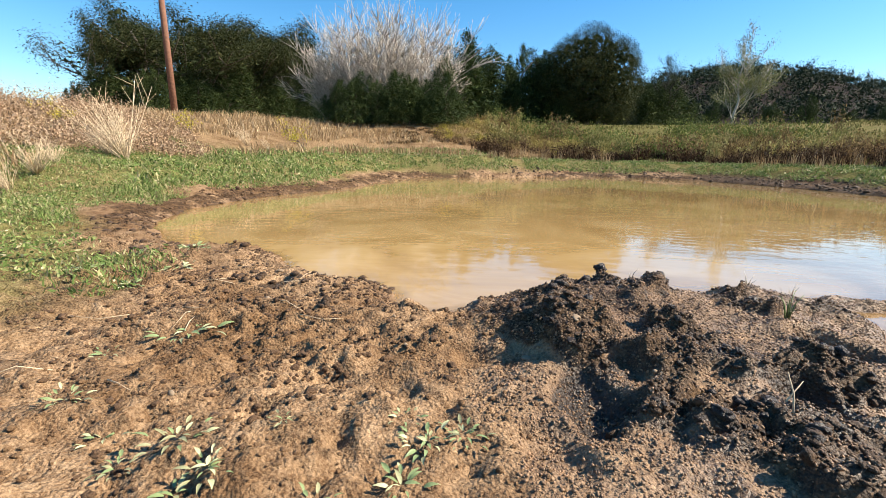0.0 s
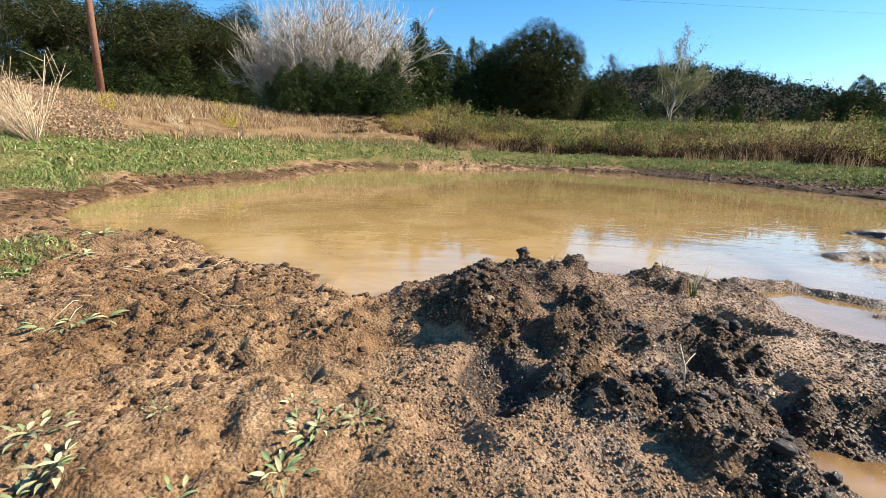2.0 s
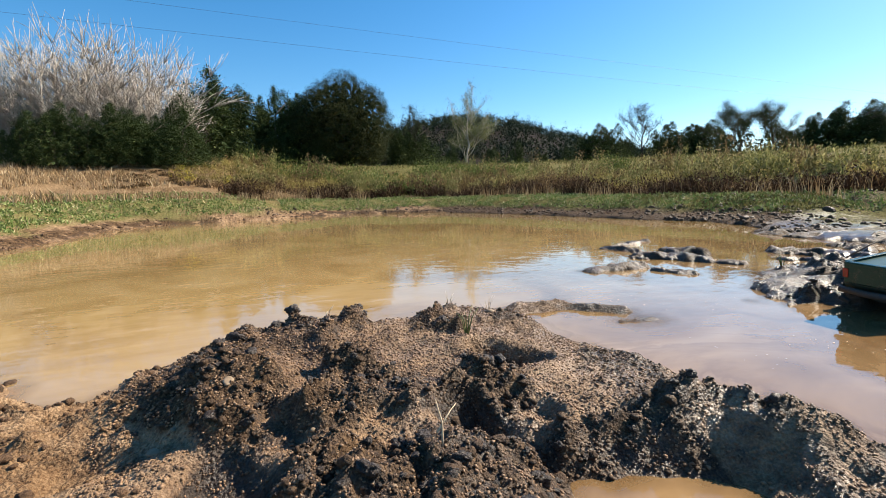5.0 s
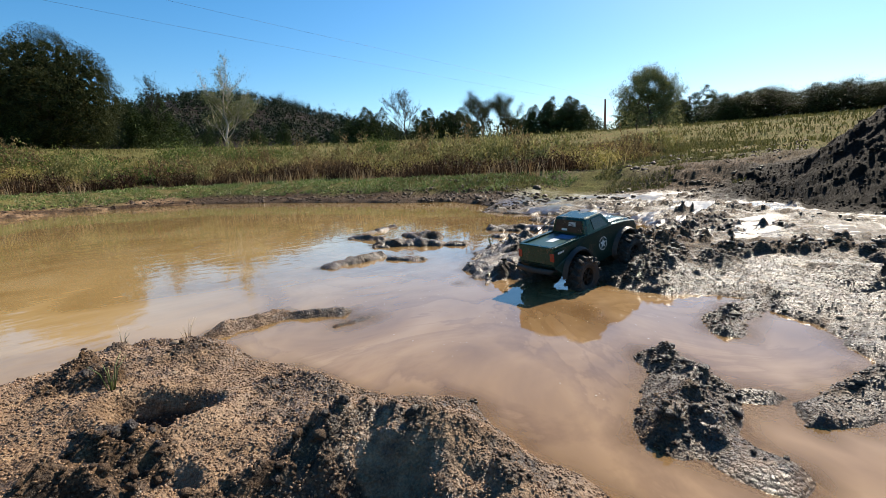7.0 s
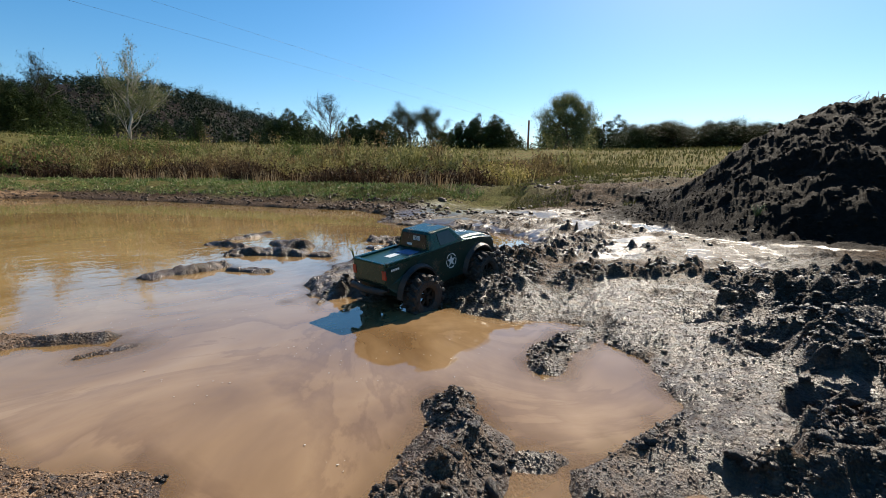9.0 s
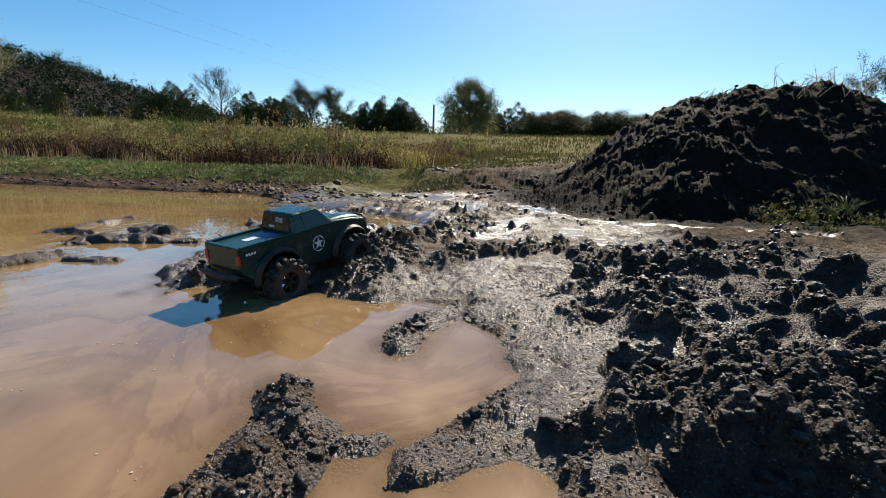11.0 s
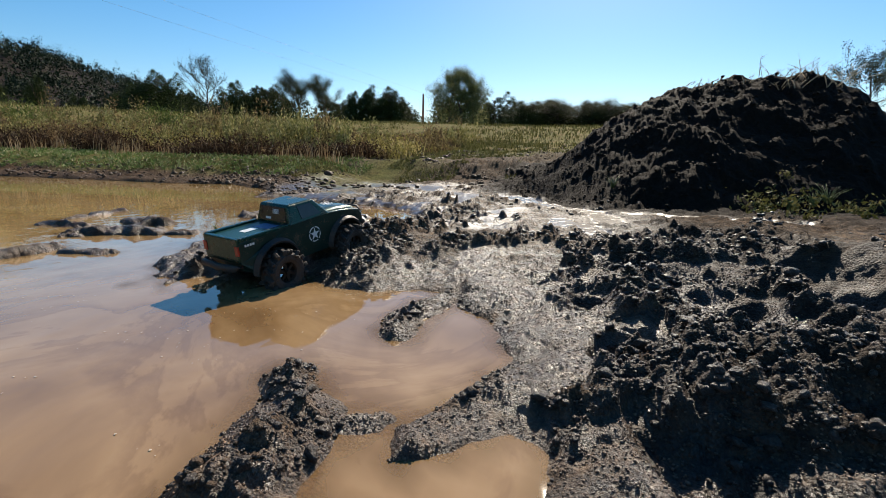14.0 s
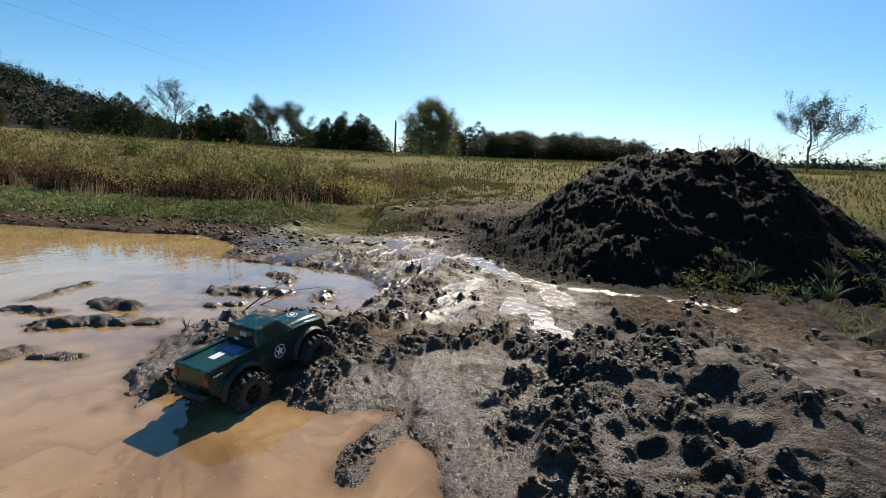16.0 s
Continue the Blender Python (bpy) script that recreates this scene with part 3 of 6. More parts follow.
EARTH, WATER = ground_material(), water_material()
MUD_CLOD = soil("wet_mud", (0.08, 0.045, 0.023), 0.5, 0.3)
PEAT_CLOD = soil("black_mud", (0.036, 0.022, 0.0135), 0.34, 0.55)
# dark earth, made darker still to carry the shade on the pile
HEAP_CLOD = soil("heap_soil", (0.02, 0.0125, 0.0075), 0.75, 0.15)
GRIT = plain("coarse_grit", (0.21, 0.125, 0.068), 0.5, vary=0.7, scale=35, bumpy=0.4, spec=0.4)
WET_GRIT = plain("wet_grit", (0.11, 0.068, 0.04), 0.45, vary=0.7, scale=35, bumpy=0.3, spec=0.6)
CRUMB_WET = soil("damp_soil", (0.12, 0.068, 0.036), 0.6, 0.25)
CRUMB = soil("sandy_soil", (0.2, 0.118, 0.062), 0.75, 0.15, 0.5)
STONE = plain("pale_stone", (0.24, 0.17, 0.105), 0.7, vary=0.3, scale=60, bumpy=0.3, dirt=(0.16, 0.1, 0.06), dirt_amount=0.4)
GRASS = island_leaf("green_grass", [(0.0, (0.10, 0.15, 0.04)), (0.45, (0.18, 0.25, 0.07)), (0.7, (0.29, 0.34, 0.12)), (0.88, (0.42, 0.40, 0.19)), (1.0, (0.62, 0.52, 0.32))], through_light=0.2)
STRAW = island_leaf("dry_grass", [(0.0, (0.24, 0.15, 0.075)), (0.5, (0.40, 0.27, 0.14)), (1.0, (0.60, 0.47, 0.29))])
WEED = island_leaf("weeds", [(0.0, (0.16, 0.13, 0.04)), (0.35, (0.29, 0.25, 0.07)), (0.7, (0.45, 0.37, 0.12)), (1.0, (0.62, 0.48, 0.22))], through_light=0.35, patches=[(0.0, (0.05, 0.03, 0.018)), (0.5, (0.15, 0.09, 0.045)), (1.0, (0.34, 0.22, 0.11))])
PLUME = island_leaf("weed_plumes", [(0.0, (0.10, 0.11, 0.035)), (0.5, (0.27, 0.26, 0.09)), (1.0, (0.52, 0.45, 0.2))], through_light=0.35, patches=[(0.0, (0.09, 0.055, 0.03)), (0.6, (0.22, 0.15, 0.07)), (1.0, (0.42, 0.31, 0.15))])
WEED_DARK = island_leaf("dead_weeds", [(0.0, (0.022, 0.013, 0.008)), (0.6, (0.062, 0.034, 0.02)), (0.9, (0.14, 0.085, 0.045)), (1.0, (0.36, 0.25, 0.13))])
CEDAR = island_leaf("juniper_foliage", [(0.0, (0.018, 0.029, 0.01)), (0.6, (0.044, 0.068, 0.021)), (1.0, (0.125, 0.15, 0.048))], through_light=0.1)
WOODS = island_leaf("far_foliage", [(0.0, (0.018, 0.027, 0.014)), (0.7, (0.036, 0.05, 0.024)), (1.0, (0.07, 0.08, 0.036))], through_light=0.0)
OAK = island_leaf("oak_leaves", [(0.0, (0.02, 0.028, 0.011)), (0.6, (0.045, 0.056, 0.02)), (1.0, (0.11, 0.105, 0.04))], through_light=0.2)
AUTUMN = island_leaf("yellowing_leaves", [(0.0, (0.09, 0.11, 0.045)), (0.5, (0.19, 0.21, 0.085)), (1.0, (0.36, 0.33, 0.15))], through_light=0.35)
FIELD = island_leaf("field_grass", [(0.0, (0.08, 0.08, 0.022)), (0.5, (0.16, 0.15, 0.045)), (1.0, (0.30, 0.25, 0.10))], through_light=0.2)
GREENERY = island_leaf("bush_leaves", [(0.0, (0.07, 0.10, 0.025)), (0.6, (0.14, 0.18, 0.045)), (1.0, (0.26, 0.27, 0.08))], through_light=0.25)
BRUSH = island_leaf("brush_twigs", [(0.0, (0.22, 0.13, 0.075)), (0.5, (0.42, 0.28, 0.17)), (1.0, (0.64, 0.48, 0.32))])
YELLOW = island_leaf("yellow_flowers", [(0.0, (0.35, 0.30, 0.03)), (1.0, (0.70, 0.58, 0.06))], through_light=0.3)
BARK = plain("bark", (0.10, 0.075, 0.055), 0.9, vary=0.4, scale=25, bumpy=0.8)
DARK_BARK = plain("dark_bark", (0.035, 0.027, 0.02), 0.9, vary=0.4, scale=25, bumpy=0.6)
PALE_BARK = plain("pale_bark", (0.44, 0.38, 0.315), 0.9, vary=0.3, scale=25, bumpy=0.5)
POLE_WOOD = plain("pole_wood", (0.19, 0.085, 0.05), 0.85, vary=0.35, scale=12, bumpy=0.5)
LEAF = island_leaf("plant_leaf", [(0.0, (0.16, 0.22, 0.07)), (0.6, (0.27, 0.32, 0.12)), (1.0, (0.42, 0.42, 0.2))], rough=0.5, through_light=0.2)
STALK = plain("dry_stalk", (0.55, 0.42, 0.27), 0.85, vary=0.3, scale=60)
WIRE = plain("wire", (0.05, 0.05, 0.055), 0.6)


# ---- mesh helpers ----
def mesh_from(name, verts, faces, mat, smooth_faces=False):
    me = bpy.data.meshes.new(name)
    me.from_pydata(verts if isinstance(verts, list) else verts.tolist(), [], faces if isinstance(faces, list) else faces.tolist())
    me.materials.append(mat)
    if smooth_faces:
        me.polygons.foreach_set("use_smooth", np.ones(len(me.polygons), bool))
    return me


def quads_mesh(name, corners, mat):
    """corners: n x 4 x 3 array, one loose quad each."""
    n = len(corners)
    me = bpy.data.meshes.new(name)
    me.vertices.add(n * 4)
    me.vertices.foreach_set("co", np.ascontiguousarray(corners, dtype=np.float32).ravel())
    me.loops.add(n * 4)
    me.loops.foreach_set("vertex_index", np.arange(n * 4, dtype=np.int32))
    me.polygons.add(n)
    me.polygons.foreach_set("loop_start", np.arange(0, n * 4, 4, dtype=np.int32))
    me.update(calc_edges=True)
    me.materials.append(mat)
    return me


def part(name, data, parent, label="", m=None):
    """One mesh object under a thing; data: a mesh, or a bmesh with its material."""
    ob = new(name, data)
    ob.parent = parent
    if m is not None:
        ob.matrix_basis = m
    if label:
        ob["label"] = label
    return ob


def bm_mesh(name, bm, mat, smooth_faces=False):
    me = bpy.data.meshes.new(name)
    bmesh.ops.recalc_face_normals(bm, faces=bm.faces)
    for f in bm.faces:
        f.smooth = smooth_faces
    bm.to_mesh(me)
    bm.free()
    me.materials.append(mat)
    return me


def tube_arrays(path, radii, sides=6):
    """Vertices and faces of a tube along a path of points."""
    verts, faces = [], []
    path = [Vector(p) for p in path]
    for k, (p, r) in enumerate(zip(path, radii)):
        d = (path[min(k + 1, len(path) - 1)] - path[max(k - 1, 0)]).normalized()
        u = d.orthogonal().normalized()
        v = d.cross(u)
        for s in range(sides):
            a = 2 * math.pi * s / sides
            verts.append(p + (u * math.cos(a) + v * math.sin(a)) * r)
    for k in range(len(path) - 1):
        for s in range(sides):
            a, b = k * sides + s, k * sides + (s + 1) % sides
            faces.append((a, b, b + sides, a + sides))
    faces.append(tuple(range(sides))[::-1])
    faces.append(tuple(range((len(path) - 1) * sides, len(path) * sides)))
    return verts, faces


def tubes_mesh(name, tubes, mat):
    verts, faces = [], []
    for path, radii, sides in tubes:
        v, f = tube_arrays(path, radii, sides)
        faces += [tuple(i + len(verts) for i in q) for q in f]
        verts += v
    return mesh_from(name, [tuple(v) for v in verts], faces, mat, True)


def on_ground(x, y, dz=0.0):
    return Vector((x, y, float(ground_height(np.array([x]), np.array([y]))[0]) + dz))


# ---- ground and water ----
def spaced(limits):
    """Coordinates along an axis: (from, to, step) stretches, then growing steps to the horizon."""
    out = []
    for a, b, s in limits:
        out += list(np.arange(a, b - 1e-6, s))
    out.append(limits[-1][1])
    lo, hi = out[0], out[-1]
    left, right, s = [], [], limits[0][2]
    while lo > -900:
        s *= 1.14
        lo -= s
        left.append(lo)
    s = limits[-1][2]
    while hi < 900:
        s *= 1.14
        hi += s
        right.append(hi)
    return np.array(left[::-1] + out + right)


GX = spaced([(-7, -2, 0.08), (-2, -0.8, 0.022), (-0.8, -0.2, 0.009), (-0.2, 1.4, 0.0072), (1.4, 2.35, 0.0046), (2.35, 2.8, 0.0072), (2.8, 4.0, 0.011), (4.0, 7.0, 0.024), (7.0, 8.2, 0.05), (8.2, 12, 0.1)])
GY = spaced([(-4.5, -3.0, 0.05), (-3.0, -1.2, 0.025), (-1.2, -0.75, 0.010), (-0.75, 0.42, 0.0048), (0.42, 1.6, 0.0072), (1.6, 2.3, 0.014), (2.3, 5, 0.04), (5, 11, 0.08)])


LAYERS = ("sheen", "slick", "black", "mud", "wet", "green", "straw")


def ground_layers(X, Y):
    """Height and surface layers of a stretch of ground."""
    Z, land, d = ground_height(X, Y, True)
    patch = clod_patch(X, Y)
    mud = mud_zone(X, Y)
    far = smooth(2.6, 3.6, np.hypot(X - 1.0, Y - 0.3))
    edge_noise = 0.35 * fbm(X * 1.5, Y * 1.5, 3, 101)
    left = smooth(-0.75, -1.3, X + 0.3 * edge_noise)
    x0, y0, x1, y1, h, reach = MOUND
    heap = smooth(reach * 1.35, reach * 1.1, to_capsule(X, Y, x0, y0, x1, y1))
    green = np.maximum(far * smooth(0.25, 0.7, d + edge_noise), left * smooth(0.25, 0.55, d + 0.6 * edge_noise))
    muddy = smooth(2.6, 1.6, Y + 0.4 * edge_noise) * smooth(10.5, 7.5, X + edge_noise) * smooth(1.0, 1.4, X)
    green = green * (1 - np.maximum(heap, muddy))
    straw = smooth(1.3, 2.2, d + edge_noise) * smooth(3.5, 0.5, X) * smooth(2, 4, Y) * far
    track = np.exp(-(to_capsule(X, Y, 4.2, -0.85, 3.1, -1.8) / 0.26) ** 2)
    wet = smooth(0.55, 0.0, land) * np.clip(mud + 0.25 * smooth(0.1, 0.0, land), 0, 1)
    wet = np.maximum(wet, mud * (0.35 + 0.65 * smooth(0.12, 0.03, Z)) * (1 - heap) * smooth(3.6, 2.6, X + 0.6 * Y))
    wet = np.maximum(wet, smooth(0.3, 0.8, X + 0.4 * (0.7 - Y)) * smooth(1.7, 1.4, X) * smooth(1.7, 1.5, Y) * 0.65)
    flats = smooth(2.9, 3.3, X) * smooth(6.8, 5.6, X) * smooth(-0.75, -0.3, Y) * smooth(3.4, 2.8, Y) * (land > 0)
    wet = np.maximum(wet * (1 - heap) * (1 - 0.85 * smooth(3.0, 4.2, X)), 0.6 * flats * (1 - heap))
    mud = np.maximum(np.maximum(mud * (1 - 0.55 * track), heap), muddy * 0.9)
    mud = np.maximum(mud, 0.6 * smooth(0.6, 0.15, d) * far)
    ridge = smooth(1.7, 1.2, X) * smooth(-0.1, 0.25, X)
    mud = mud * (1 - 0.42 * ridge) + 0.8 * ridge * mud * (patch - 0.3)
    # 2 * heap: dark soil plus the pile's own shade, as colour
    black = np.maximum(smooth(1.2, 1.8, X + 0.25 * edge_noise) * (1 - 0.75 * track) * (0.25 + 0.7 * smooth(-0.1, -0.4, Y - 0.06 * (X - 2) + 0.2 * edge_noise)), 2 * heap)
    film, slick = sheen_flats(X, Y, land), slick_mud(X, Y, land)
    # deeper trodden holes: their shade put into the colour, along with dark wet mud
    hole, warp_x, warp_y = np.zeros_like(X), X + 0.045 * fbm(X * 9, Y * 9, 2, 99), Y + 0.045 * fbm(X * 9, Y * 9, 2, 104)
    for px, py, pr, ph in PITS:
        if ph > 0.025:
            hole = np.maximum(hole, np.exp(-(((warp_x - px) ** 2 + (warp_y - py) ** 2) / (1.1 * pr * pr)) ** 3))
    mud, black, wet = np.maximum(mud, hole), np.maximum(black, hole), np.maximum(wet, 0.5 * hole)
    gritty = (1 - patch) * mud_zone(X, Y) * smooth(0.0, 0.02, land) * smooth(3.4, 2.8, X) * smooth(2.2, 1.8, Y) * (1 - heap) * (0.16 + 0.5 * smooth(1.3, 1.7, X) * smooth(-0.5, -0.15, Y) * smooth(2.7, 2.3, X))
    film = np.maximum(film, np.maximum(gritty, 0.12 * flats * (1 - heap) * (1 - patch)))
    black = black * (1 - 0.6 * np.maximum(film, slick))
    weedy = smooth(1.3, 1.8, d) * smooth(10, 8, d) * smooth(2.8, 3.4, Y) * smooth(-0.5, 0.8, X) * smooth(13, 11, X + 0.25 * Y)
    mud, green = np.maximum(mud, 0.75 * weedy), green * (1 - 0.75 * weedy)
    woods = smooth(60, 75, np.hypot(X, Y)) * smooth(0, 10, X + Y * 0.5)
    mud, black, green = np.maximum(mud, woods), np.maximum(black, 1.6 * woods), green * (1 - woods)
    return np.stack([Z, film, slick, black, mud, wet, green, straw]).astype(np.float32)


def build_ground():
    rows = [np.meshgrid(part_x, GY, indexing="ij") for part_x in np.array_split(GX, 40)]
    layers = np.concatenate([ground_layers(X, Y) for X, Y in rows], 1)
    X, Y = np.meshgrid(GX, GY, indexing="ij")
    Z = layers[0]
    nx, ny = X.shape
    me = bpy.data.meshes.new("ground")
    me.vertices.add(nx * ny)
    me.vertices.foreach_set("co", np.stack([X, Y, Z], -1).astype(np.float32).ravel())
    i = (np.arange(nx - 1)[:, None] * ny + np.arange(ny - 1)[None, :]).ravel()
    quads = np.stack([i, i + ny, i + ny + 1, i + 1], -1).astype(np.int32)
    me.loops.add(quads.size)
    me.loops.foreach_set("vertex_index", quads.ravel())
    me.polygons.add(len(quads))
    me.polygons.foreach_set("loop_start", np.arange(0, quads.size, 4, dtype=np.int32))
    me.polygons.foreach_set("use_smooth", np.ones(len(quads), bool))
    me.update(calc_edges=True)
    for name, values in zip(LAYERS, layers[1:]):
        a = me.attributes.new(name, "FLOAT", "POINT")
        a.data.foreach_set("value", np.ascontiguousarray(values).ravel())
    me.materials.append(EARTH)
    ob = new("ground", me)
    tagged(ob, "sandy bank, churned dark mud, dirt pile and grassy field", "ground", kind="structure")
    return ob


ground = build_ground()


def build_water():
    xs, ys = np.arange(-2.6, 6.6, 0.05), np.arange(-0.55, 10.8, 0.05)
    X, Y = np.meshgrid(xs, ys, indexing="ij")
    keep = inside_distance(X, Y, POND) > -0.45
    keep |= np.hypot(X - 0.83, Y - 0.52) < 0.35
    keep = keep[:-1, :-1]
    ids = np.arange(X.size).reshape(X.shape)
    quads = np.stack([ids[:-1, :-1], ids[1:, :-1], ids[1:, 1:], ids[:-1, 1:]], -1)[keep]
    used, inv = np.unique(quads, return_inverse=True)
    px, py = X.ravel()[used], Y.ravel()[used]
    me = mesh_from("water", np.stack([px, py, np.zeros(len(px))], 1), inv.reshape(quads.shape), WATER, True)
    a = me.attributes.new("shallow", "FLOAT", "POINT")
    a.data.foreach_set("value", smooth(-0.05, 0.0, land_field(px, py)).astype(np.float32))
    ob = new("water", me)
    tagged(ob, "brown muddy pond water with soft ripples", "water", kind="structure")


build_water()


# ---- trees ----
def leaf_quads(centres, size, spread, per, up=0.0, local=None):
    """Loose leaf quads in clumps round the centres."""
    local = local or rng
    c = np.repeat(np.asarray(centres, float), per, axis=0)
    n = len(c)
    off = local.normal(0, 1, (n, 3)) * spread
    p = c + off
    a = local.normal(0, 1, (n, 3)) + np.array([0, 0, up])
    a /= np.linalg.norm(a, axis=1, keepdims=True)
    b = np.cross(a, local.normal(0, 1, (n, 3)))
    b /= np.linalg.norm(b, axis=1, keepdims=True) + 1e-9
    s = size * local.uniform(0.55, 1.4, (n, 1))
    return np.stack([p - a * s, p + b * s * 0.38, p + a * s, p - b * s * 0.38], 1)


def grow(seed, height, trunk_r, lean=0.1, limbs=9, start=0.25, reach=0.4, rise=0.8, twigs=4, twig_len=0.3, levels=2, trunk_share=0.8):
    """Tapered trunk with limbs and twigs. Returns tubes and the tips."""
    r = random.Random(seed)
    tubes, tips = [], []
    top = Vector((r.uniform(-lean, lean) * height, r.uniform(-lean, lean) * height, height * trunk_share))
    trunk = [top * (k / 6) + Vector((r.uniform(-1, 1), r.uniform(-1, 1), 0)) * height * 0.012 * k for k in range(7)]
    trunk[0].z = -0.15
    tubes.append((trunk, [trunk_r * (1 - 0.8 * k / 6) + 0.004 for k in range(7)], 7))
    tips.append(trunk[-1])

    def branch(p, d, length, rad, level):
        path = [p]
        for k in range(4):
            d = (d + Vector((r.uniform(-1, 1), r.uniform(-1, 1), r.uniform(-0.3, 0.9))) * 0.22).normalized()
            path.append(path[-1] + d * length / 4)
        tubes.append((path, [rad * (1 - 0.2 * k) + 0.002 for k in range(5)], 4 if level else 5))
        tips.extend(path[2:])
        if level < levels - 1:
            for k in range(twigs):
                q = path[r.choice((1, 2, 3, 4))]
                e = (d + Vector((r.uniform(-1, 1), r.uniform(-1, 1), r.uniform(-0.4, 0.8))) * 0.9).normalized()
                branch(q, e, length * r.uniform(0.35, 0.65), rad * 0.5, level + 1)

    for k in range(limbs):
        f = start + (0.95 - start) * (k + r.random()) / limbs
        p = trunk[0].lerp(trunk[-1], f)
        a = r.uniform(0, 2 * math.pi)
        d = Vector((math.cos(a), math.sin(a), rise * r.uniform(0.4, 1.4))).normalized()
        branch(p, d, height * reach * (1.15 - 0.7 * f) * r.uniform(0.7, 1.2), trunk_r * 0.42 * (1.1 - 0.6 * f), 0)
    return tubes, tips


def tree(name, label, tubes, quads, bark, leaves, category="tree"):
    ob = new(name)
    part("trunk", tubes_mesh("trunk", tubes, bark), ob)
    if quads is not None:
        part("crown", quads_mesh("crown", quads, leaves), ob)
    tagged(ob, label, category)
    ob.location.z = -60
    return ob


def core_quads(p, size, r):
    """A few large dark leaves deep in a crown, so that it is not seen through."""
    return leaf_quads(p, size, size * 0.3, 1, 0.2, r)


def juniper(seed, height=4.6, width=1.5):
    """Dense evergreen with several pointed leaders of fine upright sprays."""
    r = np.random.default_rng(seed)
    tubes, tips = grow(seed, height, 0.09, limbs=10, start=0.05, reach=0.2, twigs=2)
    pts, core = [], []
    for k in range(8):
        a, q = r.uniform(0, 6.28), width * r.uniform(0.15, 0.85)
        bx, by, h = math.cos(a) * q, math.sin(a) * q, height * (1 if k == 0 else r.uniform(0.5, 0.95))
        for n, lo, hi, out in ((150, 0.55, 1.1, pts), (120, 0.05, 0.62, core)):
            f = r.uniform(0, 1, n) ** 0.85
            t = r.uniform(0, 6.28, n)
            rad = width * 0.8 * (1 - f) ** 0.75 * r.uniform(lo, hi, n) * (1 + 0.28 * np.sin(t * 3 + f * 17 + k))
            f = f if out is pts else f * 0.8
            out.append(np.stack([bx * (1 - 0.3 * f) + np.cos(t) * rad, by * (1 - 0.3 * f) + np.sin(t) * rad, 0.05 + f * h], 1))
    quads = np.concatenate([leaf_quads(np.concatenate(pts), 0.04, np.array([0.06, 0.06, 0.11]), 24, 0.9, r), core_quads(np.concatenate(core), 0.13, r)])
    return tree("juniper", "dark green dense juniper with pointed tops", tubes, quads, BARK, CEDAR)


def round_tree(seed, height=5.5, width=2.6):
    """Broad dome of small leaves down to the ground."""
    r = np.random.default_rng(seed)
    tubes, tips = grow(seed, height * 0.75, 0.16, limbs=12, start=0.1, reach=0.36, twigs=4)
    both = []
    for n, lo, hi in ((3000, 0.82, 1.0), (1500, 0.3, 0.9)):
        d = r.normal(0, 1, (n, 3))
        d /= np.linalg.norm(d, axis=1, keepdims=True)
        rad = r.uniform(lo, hi, (n, 1))
        wob = 1 + 0.07 * np.sin(d[:, :1] * 5 + 1) * np.cos(d[:, 1:2] * 6) + 0.05 * np.sin(d[:, 2:] * 9 + d[:, :1] * 7)
        p = d * rad * wob * np.array([width, width, height * 0.56]) + np.array([0, 0, height * 0.44])
        both.append(p[p[:, 2] > 0.1])
    quads = np.concatenate([leaf_quads(both[0], 0.034, np.array([0.09, 0.09, 0.12]), 24, 0.5, r), core_quads(np.repeat(both[1] * 0.97, 5, 0), 0.17, r)])
    return tree("round_tree", "broad round-topped olive-green tree", tubes, quads, BARK, OAK)


def open_oak(seed, height=5.0, leaves=None, per=150, spread=0.2, size=0.033, label="live oak with a ragged grey-green crown", name="oak", reach=0.5, bark=None, skirt=True):
    r = np.random.default_rng(seed)
    tubes, tips = grow(seed, height, 0.13, limbs=11, start=0.22, reach=reach, twigs=4, rise=0.7)
    t = np.array([tuple(v) for v in tips])
    quads = [leaf_quads(t, size, spread, per, 0.1, r)]
    if skirt:
        quads.append(core_quads(np.repeat(t * np.array([0.8, 0.8, 0.93]), 3, 0) + r.normal(0, 0.12, (3 * len(t), 3)), 0.13, r))
        a, q = r.uniform(0, 6.28, 130), height * 0.3 * np.sqrt(r.uniform(0, 1, 130))
        low = np.stack([np.cos(a) * q, np.sin(a) * q, height * r.uniform(0.02, 0.42, 130)], 1)
        quads += [leaf_quads(low, size, spread, 26, 0.3, r), core_quads(np.repeat(low, 3, 0) * np.array([0.85, 0.85, 1.0]), 0.15, r)]
    quads = np.concatenate(quads)
    quads = quads[quads[:, :, 2].min(1) > (0.02 if skirt else 0.2)]
    return tree(name, label, tubes, quads, bark or BARK, leaves or OAK)


def bare_tree(seed, height=4.5, bark=None, limbs=10, levels=3, label="thin dark tree with fine upright twigs and few leaves", name="bare_tree", leaves=None, per=1, reach=0.42, start=0.3, rise=1.1, r0=0.07, bushy=False):
    r = np.random.default_rng(seed)
    tubes, tips = grow(seed, height, r0, limbs=limbs, start=start, reach=reach, twigs=5, rise=rise, levels=levels)
    quads = leaf_quads(np.array([tuple(t) for t in tips]), 0.045, 0.13, per, 0, r) if leaves else None
    if bushy:
        quads = quads[r.uniform(0, 1, len(quads)) > smooth(0.1, 0.75, quads[:, 0, 2] / height) * 0.9]
    return tree(name, label, tubes, quads, bark or BARK, leaves)


